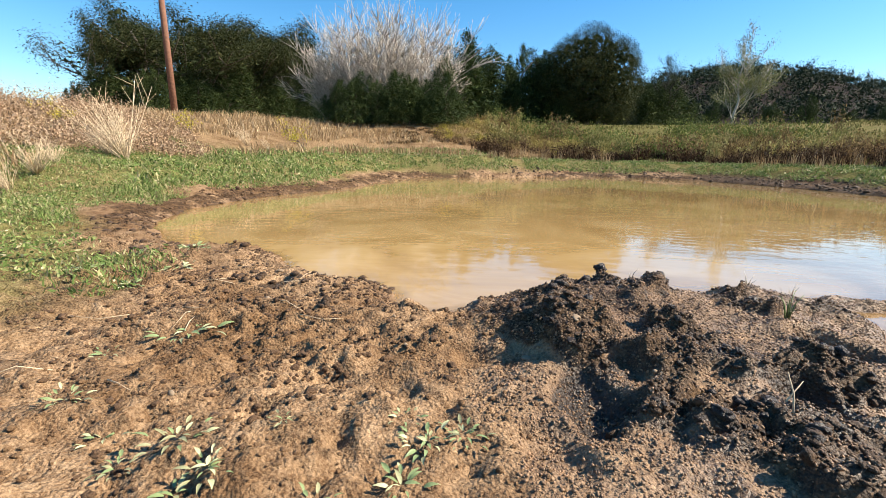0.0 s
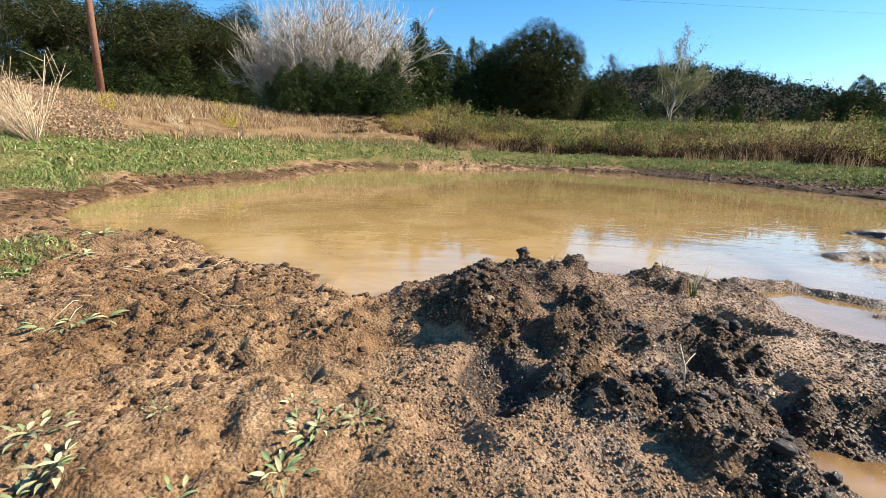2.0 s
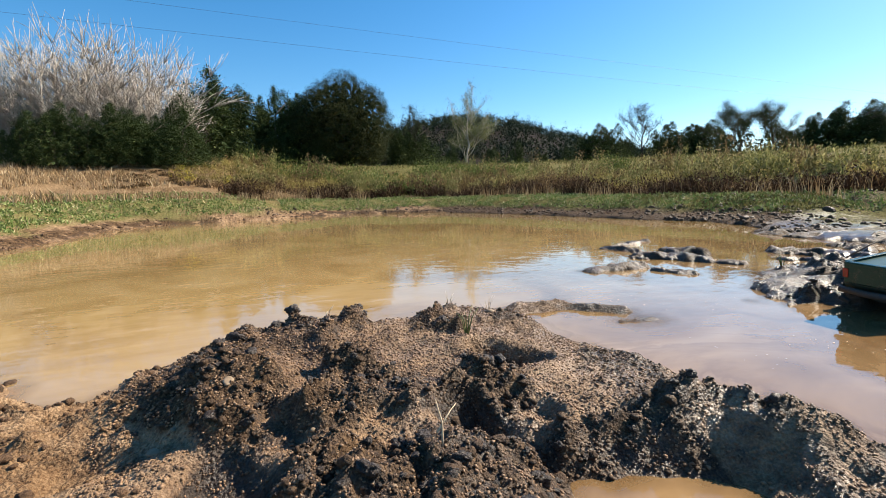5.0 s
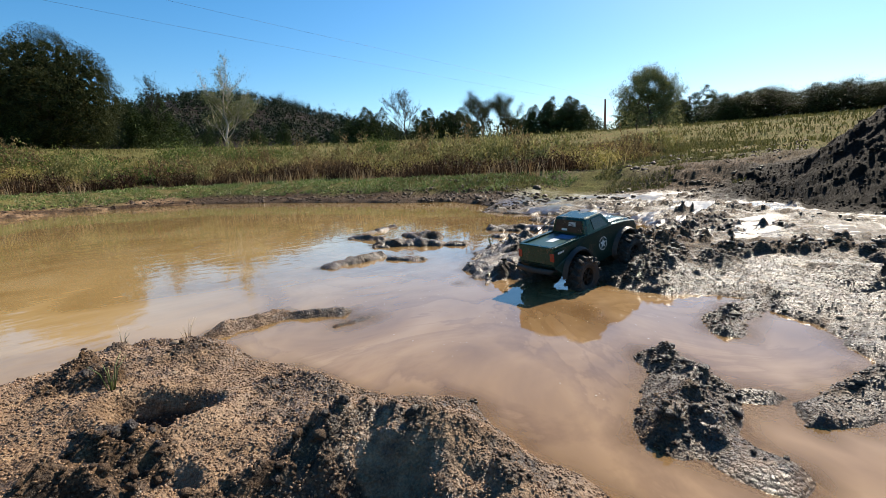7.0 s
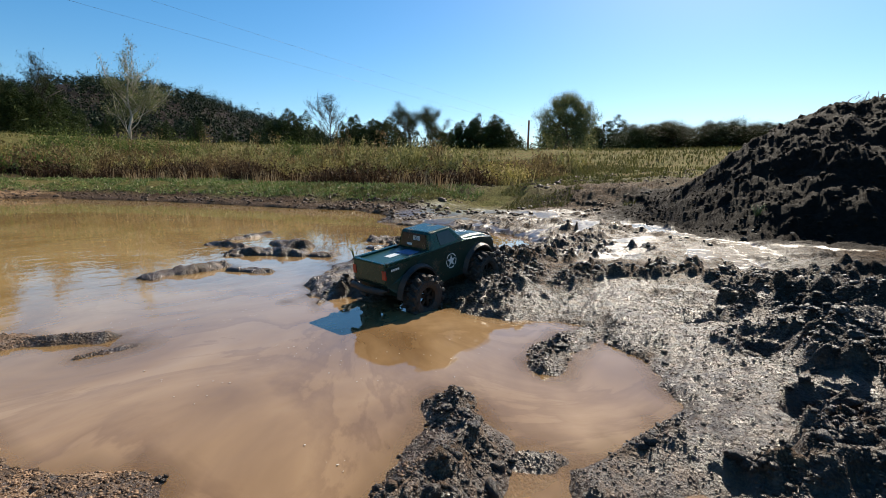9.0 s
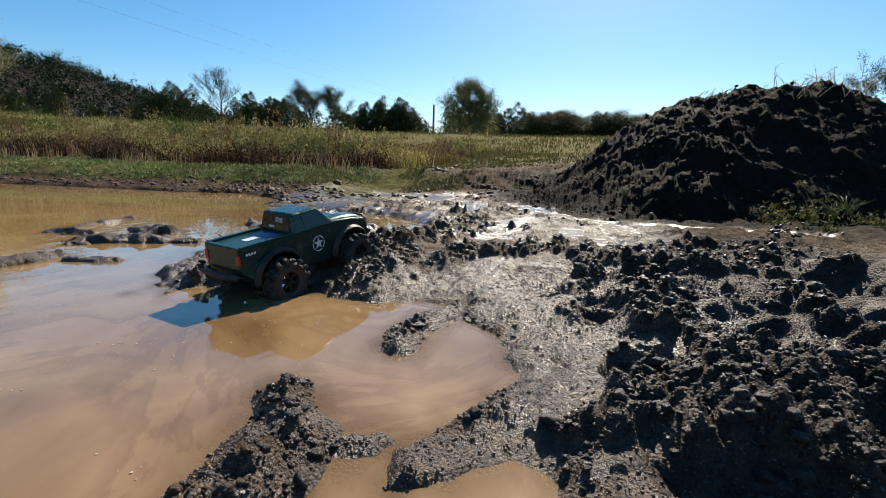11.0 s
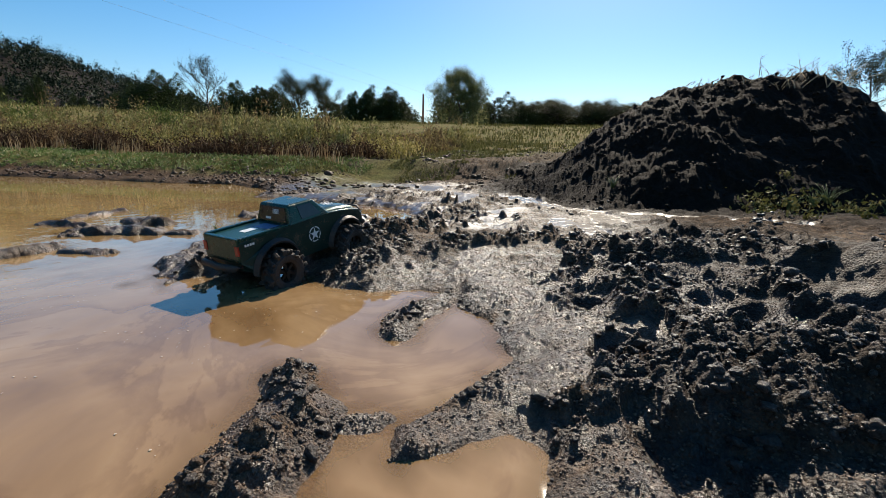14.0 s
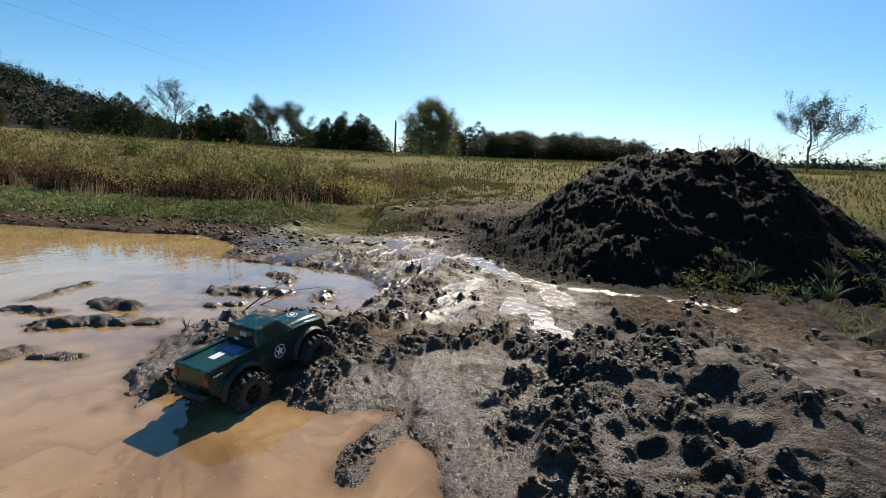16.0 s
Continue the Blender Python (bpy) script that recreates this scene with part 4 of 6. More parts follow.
def thicket(seed, height=3.4):
    """Bare many-stemmed shrub with pale arching branches."""
    r = random.Random(seed)
    tubes = []
    for k in range(46):
        a, out = r.uniform(0, 6.28), r.uniform(0.1, 0.75)
        p = Vector((math.cos(a) * 0.35 * out, math.sin(a) * 0.35 * out, -0.1))
        d = Vector((math.cos(a) * out, math.sin(a) * out, r.uniform(1.0, 2.4))).normalized()
        path, L = [p], height * r.uniform(0.6, 1.05)
        for s in range(6):
            d = (d + Vector((math.cos(a) * 0.05, math.sin(a) * 0.05, 0.02)) + Vector((r.uniform(-1, 1), r.uniform(-1, 1), r.uniform(-1, 1))) * 0.24).normalized()
            path.append(path[-1] + d * L / 6)
        tubes.append((path, [0.018 * (1 - 0.15 * s) for s in range(7)], 4))
        for t in range(26):
            q = path[r.choice((2, 3, 4, 5, 6))]
            e = (d + Vector((r.uniform(-1, 1), r.uniform(-1, 1), r.uniform(-0.5, 1.0))) * 0.8).normalized()
            l2 = L * r.uniform(0.12, 0.3)
            mid = q + e * l2 * 0.5 + Vector((r.uniform(-1, 1), r.uniform(-1, 1), r.uniform(-1, 1))) * 0.06
            tubes.append(([q, mid, q + e * l2], [0.009, 0.007, 0.004], 3))
    return tree("bare_shrub", "leafless shrub with pale grey arching branches", tubes, None, PALE_BARK, None, "shrub")


EYE_XY = (0.8, 0.0)


def bearing(az, dist):
    return EYE_XY[0] + dist * math.cos(radians(az)), EYE_XY[1] + dist * math.sin(radians(az))


def stand(template, height, az, dist, top_el, wide=1.0, turn=None, group=""):
    """Copies a tree to that bearing and distance, as tall as its top stands over the horizon."""
    x, y = bearing(az, dist)
    base = on_ground(x, y)
    tall = 0.43 + dist * math.tan(radians(top_el)) - base.z
    s = max(0.2, tall / height)
    turn = random.uniform(0, 360) if turn is None else turn
    m = Matrix.Translation(base) @ Matrix.Rotation(radians(turn), 4, "Z") @ Matrix.Diagonal((s * wide, s * wide, s, 1))
    ob = copy_thing(template, m)
    if group:
        ob["group"] = group
    return ob


random.seed(11)
JUN = [juniper(k) for k in (1, 2, 3)]
RND = [round_tree(4)]
OAKS = [open_oak(k) for k in (5, 6)]
PALE = open_oak(8, leaves=AUTUMN, per=80, spread=0.22, size=0.045, label="tall pale tree with thinning yellow-green leaves", name="willow", reach=0.4)
SAPLING = bare_tree(9, 5.0, PALE_BARK, limbs=18, leaves=AUTUMN, per=20, start=0.06, reach=0.4, bushy=True, label="slender pale-barked sapling with few yellow leaves", name="sapling", r0=0.075)
BARE = bare_tree(10, 4.5, DARK_BARK, limbs=16, reach=0.4, start=0.25, leaves=OAK, per=2)
SPREAD = bare_tree(12, 4.5, limbs=14, leaves=OAK, per=7, reach=0.5, start=0.3, rise=0.8, label="spreading tree with sparse dry leaves", name="spreading_tree")
THICK = [thicket(13), thicket(14)]

LINE = "trees along the field"
for az, dist, el in ((94.5, 17, 13.2), (92.0, 18, 11.4), (90.0, 18, 12.2), (87.2, 18, 12.3), (84.5, 19, 11.6), (82.5, 18, 11.0), (80.2, 18.5, 9.4), (97.5, 16.5, 10.2), (101.5, 15.5, 8.6), (105, 15.0, 8.4), (108.5, 15.5, 8.8), (103.4, 15, 7.6), (99.4, 15.2, 8.2),
                    (96, 15.5, 7.4), (112, 16, 9.5), (116.5, 15, 9.5), (72.6, 23, 8.4), (70.8, 24, 8.8), (68.6, 26, 6.6), (66, 27, 5.6), (61, 26, 5.6), (58, 27, 6.0), (55, 28, 5.2), (52, 30, 5.4), (49.4, 30, 7.2), (47.6, 31, 7.0), (45.6, 33, 6.2),
                    (42, 34, 6.6), (40.6, 35, 7.4), (39.2, 36, 6.6), (37.8, 36, 7.5), (36.2, 38, 6.3), (30, 40, 6.2), (28.6, 38, 7.1), (27.0, 38, 7.4), (25.4, 38, 7.6), (24, 38, 7.3), (22.6, 39, 6.2), (12.4, 43, 7.4), (16.4, 41, 7.4), (14.4, 41, 7.0), (18.2, 41, 7.0), (10.4, 44, 6.2),
                    (119.5, 13.2, 8.6), (123, 12.8, 8.4), (126, 12.5, 8.2), (110, 14, 8.2), (129.4, 13, 7.8), (130.8, 13.4, 7.2), (132.6, 14, 5.9), (113.6, 14, 9.0), (75.4, 20, 6.6), (82, 17, 6.6), (87, 16.8, 7.4), (91, 16.5, 7.2)):
    stand(random.choice(JUN), 4.6, az, dist * (2.5 if az > 108 else 1 if az > 95 else 1.75 if az > 75 else 1.55 if az > 50 else 1.25), el + random.uniform(-0.5, 0.25), random.uniform(0.9, 1.6) * (1.5 if az < 50 else 1.15), group=LINE)
stand(RND[0], 5.5, 78.9, 31, 13.7, 1.12, group=LINE)
for az, dist, el, w in ((126.8, 13.5, 12.9, 1.4), (124.4, 14.8, 13.3, 1.5), (121.8, 14.5, 12.9, 1.6), (118.8, 15, 13.2, 1.6), (115.6, 15, 13.4, 1.6), (113.2, 15.5, 13.5, 1.5), (110.9, 16.5, 12.5, 1.5), (128.4, 14, 11.6, 1.0), (117, 14.6, 11.6, 1.1), (112, 15, 11.8, 1.1), (34.6, 40, 8.6, 1.15), (31.7, 40, 8.5, 1.1)):
    stand(random.choice(OAKS), 5.0, az, dist * (2.45 if az > 108 else 1), el, w, group=LINE)
stand(PALE, 5.0, 17.4, 42, 10.9, 0.9, group=LINE)
stand(PALE, 5.0, 14.4, 42, 10.4, 0.8, group=LINE)
stand(PALE, 5.0, 15.8, 41, 8.6, 1.2, group=LINE)
for az, el, w in ((109.6, 7.6, 1.2), (107.4, 8.8, 1.3), (104.6, 8.2, 1.2), (102.2, 9.0, 1.4), (99.6, 8.4, 1.2), (97.4, 9.2, 1.3)):
    stand(random.choice(JUN), 4.6, az, 13.6, el, w * 1.2, group=LINE)
stand(SAPLING, 5.0, 64.0, 44, 12.2, 0.95, group=LINE)
stand(BARE, 4.5, 43.9, 42, 9.6, 0.95, group=LINE)
stand(BARE, 4.5, 70.8, 36, 10.6, 0.6, group=LINE)
stand(SPREAD, 4.5, -23.3, 26, 9.8, 1.0, group=LINE)
for az, dist, el in ((106.6, 17.5, 13.9), (103.2, 17.3, 13.8), (99.8, 17.6, 14.6), (105, 16.8, 13.2), (101.4, 17, 13.6), (98.4, 16.6, 12.0), (109.4, 17.6, 11.6)):
    stand(random.choice(THICK), 3.4, az, dist, el, 1.0, group="bare shrubs")
k = 0
while k < 16:
    az = 9 - k * 1.15
    stand(random.choice(OAKS + JUN), 5.2, az, random.uniform(48, 54), 7.0 - 0.07 * k + random.uniform(-0.5, 0.3), 2.5, group="far hedge")
    k += 1
for ob in JUN + RND + OAKS + [PALE, SAPLING, BARE, SPREAD] + THICK:
    for child in list(ob.children_recursive) + [ob]:
        bpy.data.objects.remove(child)


# far woods on the hill and behind the field
def far_woods():
    r = np.random.default_rng(33)
    n = 3300
    az = np.radians(r.uniform(-32, 84, n))
    dist = r.uniform(85, 185, n)
    x, y = 0.8 + dist * np.cos(az), dist * np.sin(az)
    z = ground_height(x, y)
    h = r.uniform(2.0, 4.0, n)
    k = 10
    base = np.repeat(np.stack([x, y, z + h * 0.42], 1), k, axis=0)
    q = r.normal(0, 1, (n * k, 3)) * np.repeat(np.stack([h * 0.38, h * 0.38, h * 0.26], 1), k, axis=0)
    quads = np.concatenate([leaf_quads(base + q, 0.12, 0.3, 11, 0.2, r), leaf_quads(base + q * 0.8 - np.array([0, 0, 0.3]), 0.3, 0.25, 5, 0.3, r)])
    ob = new("far_woods", quads_mesh("far_woods", quads, WOODS))
    tagged(ob, "dark wooded hillside beyond the field", "woods", kind="stuff")


far_woods()


# ---- grasses and weeds ----
def blades(x, y, height, width, lean, r):
    """Bent tapering blades rooted on the ground, two quads each."""
    n = len(x)
    z = ground_height(x, y)
    root = np.stack([x, y, z - 0.01], 1)
    a = r.uniform(0, 6.283, n)
    side = np.stack([np.cos(a), np.sin(a), np.zeros(n)], 1) * (width[:, None] if np.ndim(width) else width)
    t = r.uniform(0, 6.283, n)
    bend = np.stack([np.cos(t), np.sin(t), np.zeros(n)], 1) * (lean * height * r.uniform(0.2, 1.3, n))[:, None]
    up = np.array([0, 0, 1.0])[None] * height[:, None]
    mid, tip = root + up * 0.55 + bend * 0.35, root + up + bend
    verts = np.stack([root - side, root + side, mid + side * 0.7, mid - side * 0.7, tip + side * 0.1, tip - side * 0.1], 1).reshape(-1, 3)
    i = np.arange(n)[:, None] * 6
    faces = np.concatenate([i + np.array([[0, 1, 2, 3]]), i + np.array([[3, 2, 4, 5]])], 0)
    return verts, faces


def stuff(name, label, category, verts, faces, mat):
    me = bpy.data.meshes.new(name)
    me.vertices.add(len(verts))
    me.vertices.foreach_set("co", np.ascontiguousarray(verts, dtype=np.float32).ravel())
    me.loops.add(faces.size)
    me.loops.foreach_set("vertex_index", faces.astype(np.int32).ravel())
    me.polygons.add(len(faces))
    me.polygons.foreach_set("loop_start", np.arange(0, faces.size, 4, dtype=np.int32))
    me.update(calc_edges=True)
    me.materials.append(mat)
    return tagged(new(name, me), label, category, kind="stuff")


def scatter(n, xr, yr, r, accept):
    x, y = r.uniform(*xr, n), r.uniform(*yr, n)
    keep = accept(x, y)
    return x[keep], y[keep]


def pond_gap(x, y):
    return np.maximum(0, -inside_distance(x, y, POND))


def on_heap(x, y):
    x0, y0, x1, y1, h, reach = MOUND
    return to_capsule(x, y, x0, y0, x1, y1) < reach * 1.1


def grasses():
    r = np.random.default_rng(5)
    # green turf on the left bank
    ok = lambda x, y: (pond_gap(x, y) > 0.05 + 0.42 * vnoise(x * 2.6, y * 2.6, 27)) & (vnoise(x * 2.2, y * 2.2, 7) + 0.6 * vnoise(x * 8, y * 8, 8) > 0.45 + 0.6 * smooth(-2.6, -1.0, x) + 0.25 * r.uniform(-1, 1, len(x))) & (r.uniform(0, 1, len(x)) > smooth(1.0, 2.6, pond_gap(x, y)) * 0.8 * (y > 3))
    x, y = scatter(130000, (-5.0, -0.85), (0.9, 6.0), r, ok)
    h = r.uniform(0.012, 0.055, len(x)) * (0.35 + 1.2 * vnoise(x * 3, y * 3, 9) ** 1.4) * (1 - 0.45 * smooth(-2.4, -1.2, x))
    v, f = blades(x, y, h, r.uniform(0.0018, 0.0042, len(x)), 1.0, r)
    stuff("turf", "short green grass on the bank", "grass", v, f, GRASS)
    keep = r.uniform(0, 1, len(x)) < 0.3
    q = leaf_quads(np.stack([x, y, ground_height(x, y) + 0.012], 1)[keep], 0.0085, 0.012, 2, 0.0, r)
    tagged(new("clover", quads_mesh("clover", q, GRASS)), "small pale leaves among the turf", "grass", kind="stuff")
    # strip of turf along the far shore
    ok = lambda x, y: (pond_gap(x, y) > 0.3 + 0.3 * vnoise(x, y, 3)) & (pond_gap(x, y) < 2.0) & ~on_heap(x, y) & (y > 2.9 + 0.8 * vnoise(x, y, 6)) & (vnoise(x * 3, y * 3, 4) > 0.25)
    x, y = scatter(150000, (-3, 12), (1.5, 13), r, ok)
    h = r.uniform(0.012, 0.06, len(x)) * (0.4 + 1.2 * vnoise(x * 2.5, y * 2.5, 29))
    keep = r.uniform(0, 1, len(x)) < 0.4
    q = leaf_quads(np.stack([x, y, ground_height(x, y) + 0.02], 1)[keep], 0.022, np.array([0.03, 0.03, 0.012]), 2, 0.0, r)
    tagged(new("shore_clover", quads_mesh("shore_clover", q, GRASS)), "small low leaves in the shore grass", "grass", kind="stuff")
    v, f = blades(x, y, h, r.uniform(0.004, 0.009, len(x)), 0.9, r)
    stuff("shore_grass", "green grass strip along the far shore", "grass", v, f, GRASS)
    ok = lambda x, y: (pond_gap(x, y) > 0.5) & ~on_heap(x, y) & (vnoise(x * 1.6, y * 2.4, 66) + 0.5 * vnoise(x * 5, y * 5, 67) > 0.95 - 0.4 * smooth(2.0, 4.5, y + 0.25 * (x - 6)) + 0.5 * smooth(6.4, 5.4, x))
    x, y = scatter(110000, (5.2, 14), (0.8, 6.5), r, ok)
    v, f = blades(x, y, r.uniform(0.012, 0.06, len(x)), r.uniform(0.004, 0.009, len(x)), 0.9, r)
    stuff("patchy_grass", "patchy short grass on the muddy ground beyond the pond", "grass", v, f, FIELD)
    # open grass up the field
    ok = lambda x, y: (pond_gap(x, y) > 2.0) & (vnoise(x * 0.8, y * 0.8, 28) > 0.3) & ~on_heap(x, y) & ((y > 2.6) | (x > 9.0) | (y < -4))
    x, y = scatter(80000, (2, 34), (-16, 24), r, ok)
    h = r.uniform(0.03, 0.1, len(x)) * (1 + 0.4 * smooth(9, 16, np.hypot(x, y)))
    v, f = blades(x, y, h, r.uniform(0.010, 0.022, len(x)), 0.5, r)
    stuff("field_grass", "yellow-green rough grass on the field", "grass", v, f, FIELD)
    # tall weeds behind the far shore, in tufts
    ok = lambda x, y: (pond_gap(x, y) > 2.3 + 0.7 * vnoise(x, y, 13)) & (pond_gap(x, y) < 8.5) & ((x + 0.25 * y) < 13 + 2 * vnoise(x, y, 17)) & (y > 3.0) & (x > -2.0) & (vnoise(x * 1.7, y * 1.7, 18) > 0.22)
    tx, ty = scatter(8000, (-2, 15), (3, 19), r, ok)
    tall = r.uniform(0.12, 0.42, len(tx)) * (0.3 + 2.6 * vnoise(tx * 0.9, ty * 0.9, 14) ** 4 + 1.6 * vnoise(tx * 3.0, ty * 3.0, 15) ** 3)
    tall = np.minimum(tall, 0.34) * (0.15 + 0.85 * smooth(-1.2, 3.0, tx + vnoise(tx * 0.8, ty * 0.8, 49)))
    x, y = np.repeat(tx, 5) + r.normal(0, 0.07, len(tx) * 5), np.repeat(ty, 5) + r.normal(0, 0.07, len(tx) * 5)
    h = np.repeat(tall, 5) * r.uniform(0.45, 1.25, len(x))
    v, f = blades(x, y, h, r.uniform(0.004, 0.009, len(x)), 0.7, r)
    stuff("tall_weeds", "tall olive and brown weeds behind the pond", "weeds", v, f, WEED)
    z = ground_height(tx, ty)
    q = leaf_quads(np.stack([tx, ty, z + tall * 0.6], 1), 0.026, np.stack([0.03 + tall * 0.22, 0.03 + tall * 0.22, tall * 0.3], 1).repeat(46, 0), 46, 0.7, r)
    tagged(new("weed_leaves", quads_mesh("weed_leaves", q, WEED)), "small olive leaves and seed heads of tall weeds", "weeds", kind="stuff")
    ok = lambda x, y: (pond_gap(x, y) > 1.5 + 0.5 * vnoise(x * 1.3, y * 1.3, 13)) & (pond_gap(x, y) < 3.2) & ((x + 0.25 * y) < 11.5) & (y > 3.2) & (vnoise(x * 2, y * 2, 19) > 0.3)
    tx, ty = scatter(10000, (0, 12), (3, 14), r, ok)
    tall = r.uniform(0.12, 0.4, len(tx)) * (0.2 + 1.5 * vnoise(tx * 1.4, ty * 1.4, 24) ** 1.6 + 0.4 * vnoise(tx * 5, ty * 5, 25) ** 2)
    tall = np.minimum(tall, 0.34)
    x, y = np.repeat(tx, 6) + r.normal(0, 0.06, len(tx) * 6), np.repeat(ty, 6) + r.normal(0, 0.06, len(tx) * 6)
    h = np.repeat(tall, 6) * r.uniform(0.4, 1.3, len(x))
    v, f = blades(x, y, h, r.uniform(0.005, 0.010, len(x)), 0.55, r)
    stuff("dead_weeds", "dark dead weeds in a band above the shore", "weeds", v, f, WEED_DARK)
    q = leaf_quads(np.stack([tx, ty, ground_height(tx, ty) + tall * 0.5], 1), 0.024, np.stack([0.03 + tall * 0.2, 0.03 + tall * 0.2, tall * 0.28], 1).repeat(34, 0), 34, 0.5, r)
    tagged(new("dead_leaves", quads_mesh("dead_leaves", q, WEED_DARK)), "curled brown leaves of the dead weeds", "weeds", kind="stuff")
    # upright pale stubble in front of the dead weeds
    ok = lambda x, y: (pond_gap(x, y) > 1.4) & (pond_gap(x, y) < 2.3 + 0.7 * vnoise(x, y, 44)) & (y > 3.4) & (x + 0.25 * y < 11) & (vnoise(x * 1.6, y * 1.6, 45) > 0.52)
    tx, ty = scatter(4200, (1, 12), (3, 14), r, ok)
    x, y = np.repeat(tx, 7) + r.normal(0, 0.05, len(tx) * 7), np.repeat(ty, 7) + r.normal(0, 0.05, len(tx) * 7)
    v, f = blades(x, y, r.uniform(0.08, 0.3, len(x)), r.uniform(0.003, 0.007, len(x)), 0.3, r)
    stuff("stubble", "upright tan stubble above the far shore", "grass", v, f, STRAW)
    # feathery olive plumes that stand above the weeds
    ok = lambda x, y: (pond_gap(x, y) > 2.6) & (pond_gap(x, y) < 9) & ((x + 0.25 * y) < 14) & (y > 3.0) & (x > -0.5) & (vnoise(x * 0.9, y * 0.9, 64) > 0.38)
    cx, cy = scatter(820, (0, 15), (3, 19), r, ok)
    bush = r.uniform(0.3, 0.95, len(cx)) * (0.45 + 0.75 * vnoise(cx * 0.8, cy * 0.8, 65))
    tx, ty = np.repeat(cx, 16) + r.normal(0, 0.13, len(cx) * 16), np.repeat(cy, 16) + r.normal(0, 0.13, len(cx) * 16)
    h = np.repeat(bush, 16) * r.uniform(0.55, 1.1, len(tx))
    z = ground_height(tx, ty)
    n = 26
    f = r.uniform(0.25, 1.0, (len(tx), n))
    tilt = r.normal(0, 0.12, (len(tx), 1, 2)) * h[:, None, None] * f[:, :, None]
    p = np.stack([tx[:, None] + tilt[:, :, 0], ty[:, None] + tilt[:, :, 1], z[:, None] + h[:, None] * f], 2).reshape(-1, 3)
    q = leaf_quads(p, 0.032, 0.022, 1, 1.4, r)
    tagged(new("weed_plumes", quads_mesh("weed_plumes", q, PLUME)), "feathery olive plumes of tall weeds", "weeds", kind="stuff")
    v, f = blades(tx, ty, h, r.uniform(0.004, 0.007, len(tx)), 0.15, r)
    stuff("plume_stems", "thin stems of tall feathery weeds", "weeds", v, f, PLUME)
    # green bushes of weeds at the foot of the trees
    ok = lambda x, y: (vnoise(x * 0.5, y * 0.5, 46) > 0.62) & (x + 0.12 * y > 3.0)
    tx, ty = scatter(1500, (0, 14), (12, 19), r, ok)
    z, h = ground_height(tx, ty), r.uniform(0.2, 0.7, len(tx))
    q = leaf_quads(np.stack([tx, ty, z + h * 0.55], 1), 0.04, np.stack([h * 0.3, h * 0.3, h * 0.33], 1).repeat(60, 0), 60, 1.2, r)
    tagged(new("field_bushes", quads_mesh("field_bushes", q, GREENERY)), "low bright green bushes along the foot of the trees", "bushes", kind="stuff")
    # brown brush at the top of the slope
    ok = lambda x, y: (vnoise(x * 0.7, y * 0.7, 47) > 0.3)
    n = 1100
    az, dist = np.radians(r.uniform(126, 148, n)), r.uniform(6.0, 11, n)
    tx, ty = 0.8 + dist * np.cos(az), dist * np.sin(az)
    z, h = ground_height(tx, ty), r.uniform(0.1, 0.3, n) * (0.4 + 0.9 * vnoise(tx * 0.9, ty * 0.9, 48)) * (0.55 + 0.45 * smooth(129, 134, np.degrees(az)))
    q = leaf_quads(np.stack([tx, ty, z + h * 0.5], 1), 0.015, np.stack([h * 0.7, h * 0.7, h * 0.35], 1).repeat(60, 0), 60, 0.4, r)
    tagged(new("dry_brush", quads_mesh("dry_brush", q, BRUSH)), "tangled brown dry brush at the top of the slope", "brush", kind="stuff")
    # low growth beside the dirt pile
    ok = lambda x, y: (to_capsule(x, y, *MOUND[:4]) > 1.55) & (vnoise(x * 2.2, y * 2.2, 36) > 0.38) & (x + 0.5 * y > 2.0)
    x, y = scatter(26000, (3.6, 10.5), (-7, -1.7), r, ok)
    keep = vnoise(x * 6, y * 6, 37) > 0.4
    x, y = x[keep], y[keep]
    v, f = blades(x, y, r.uniform(0.02, 0.075, len(x)), r.uniform(0.002, 0.005, len(x)), 1.0, r)
    stuff("pile_grass", "patchy green grass and weeds beside the dirt pile", "grass", v, f, GRASS)
    ok = lambda x, y: (to_capsule(x, y, *MOUND[:4]) > 1.35) & (vnoise(x * 1.8, y * 1.8, 83) > 0.42) & (y < -1.05 - 0.3 * (x - 4.4))
    tx, ty = scatter(560, (3.9, 7.0), (-4.5, -1.0), r, ok)
    h = r.uniform(0.03, 0.14, len(tx))
    q = leaf_quads(np.stack([tx, ty, ground_height(tx, ty) + h * 0.55], 1), 0.016, np.stack([h * 0.45, h * 0.45, h * 0.35], 1).repeat(34, 0), 34, 0.5, r)
    tagged(new("pile_weeds", quads_mesh("pile_weeds", q, FIELD)), "leafy green weeds at the foot of the dirt pile", "weeds", kind="stuff")
    # straw on the left slope
    ok = lambda x, y: (pond_gap(x, y) > 1.3) & (vnoise(x * 1.5, y * 1.5, 15) > 0.3) & (x < 2.5 - 0.1 * y) & ~((pond_gap(x, y) > 1.7) & (pond_gap(x, y) < 2.6) & (y > 4))
    x, y = scatter(85000, (-13, 2.5), (2.2, 16), r, ok)
    h = r.uniform(0.04, 0.17, len(x)) * (0.5 + 0.9 * vnoise(x * 0.9, y * 0.9, 16))
    v, f = blades(x, y, h, r.uniform(0.005, 0.012, len(x)), 0.6, r)
    stuff("dry_grass", "tan dry grass and stubble on the slope", "grass", v, f, STRAW)


grasses()


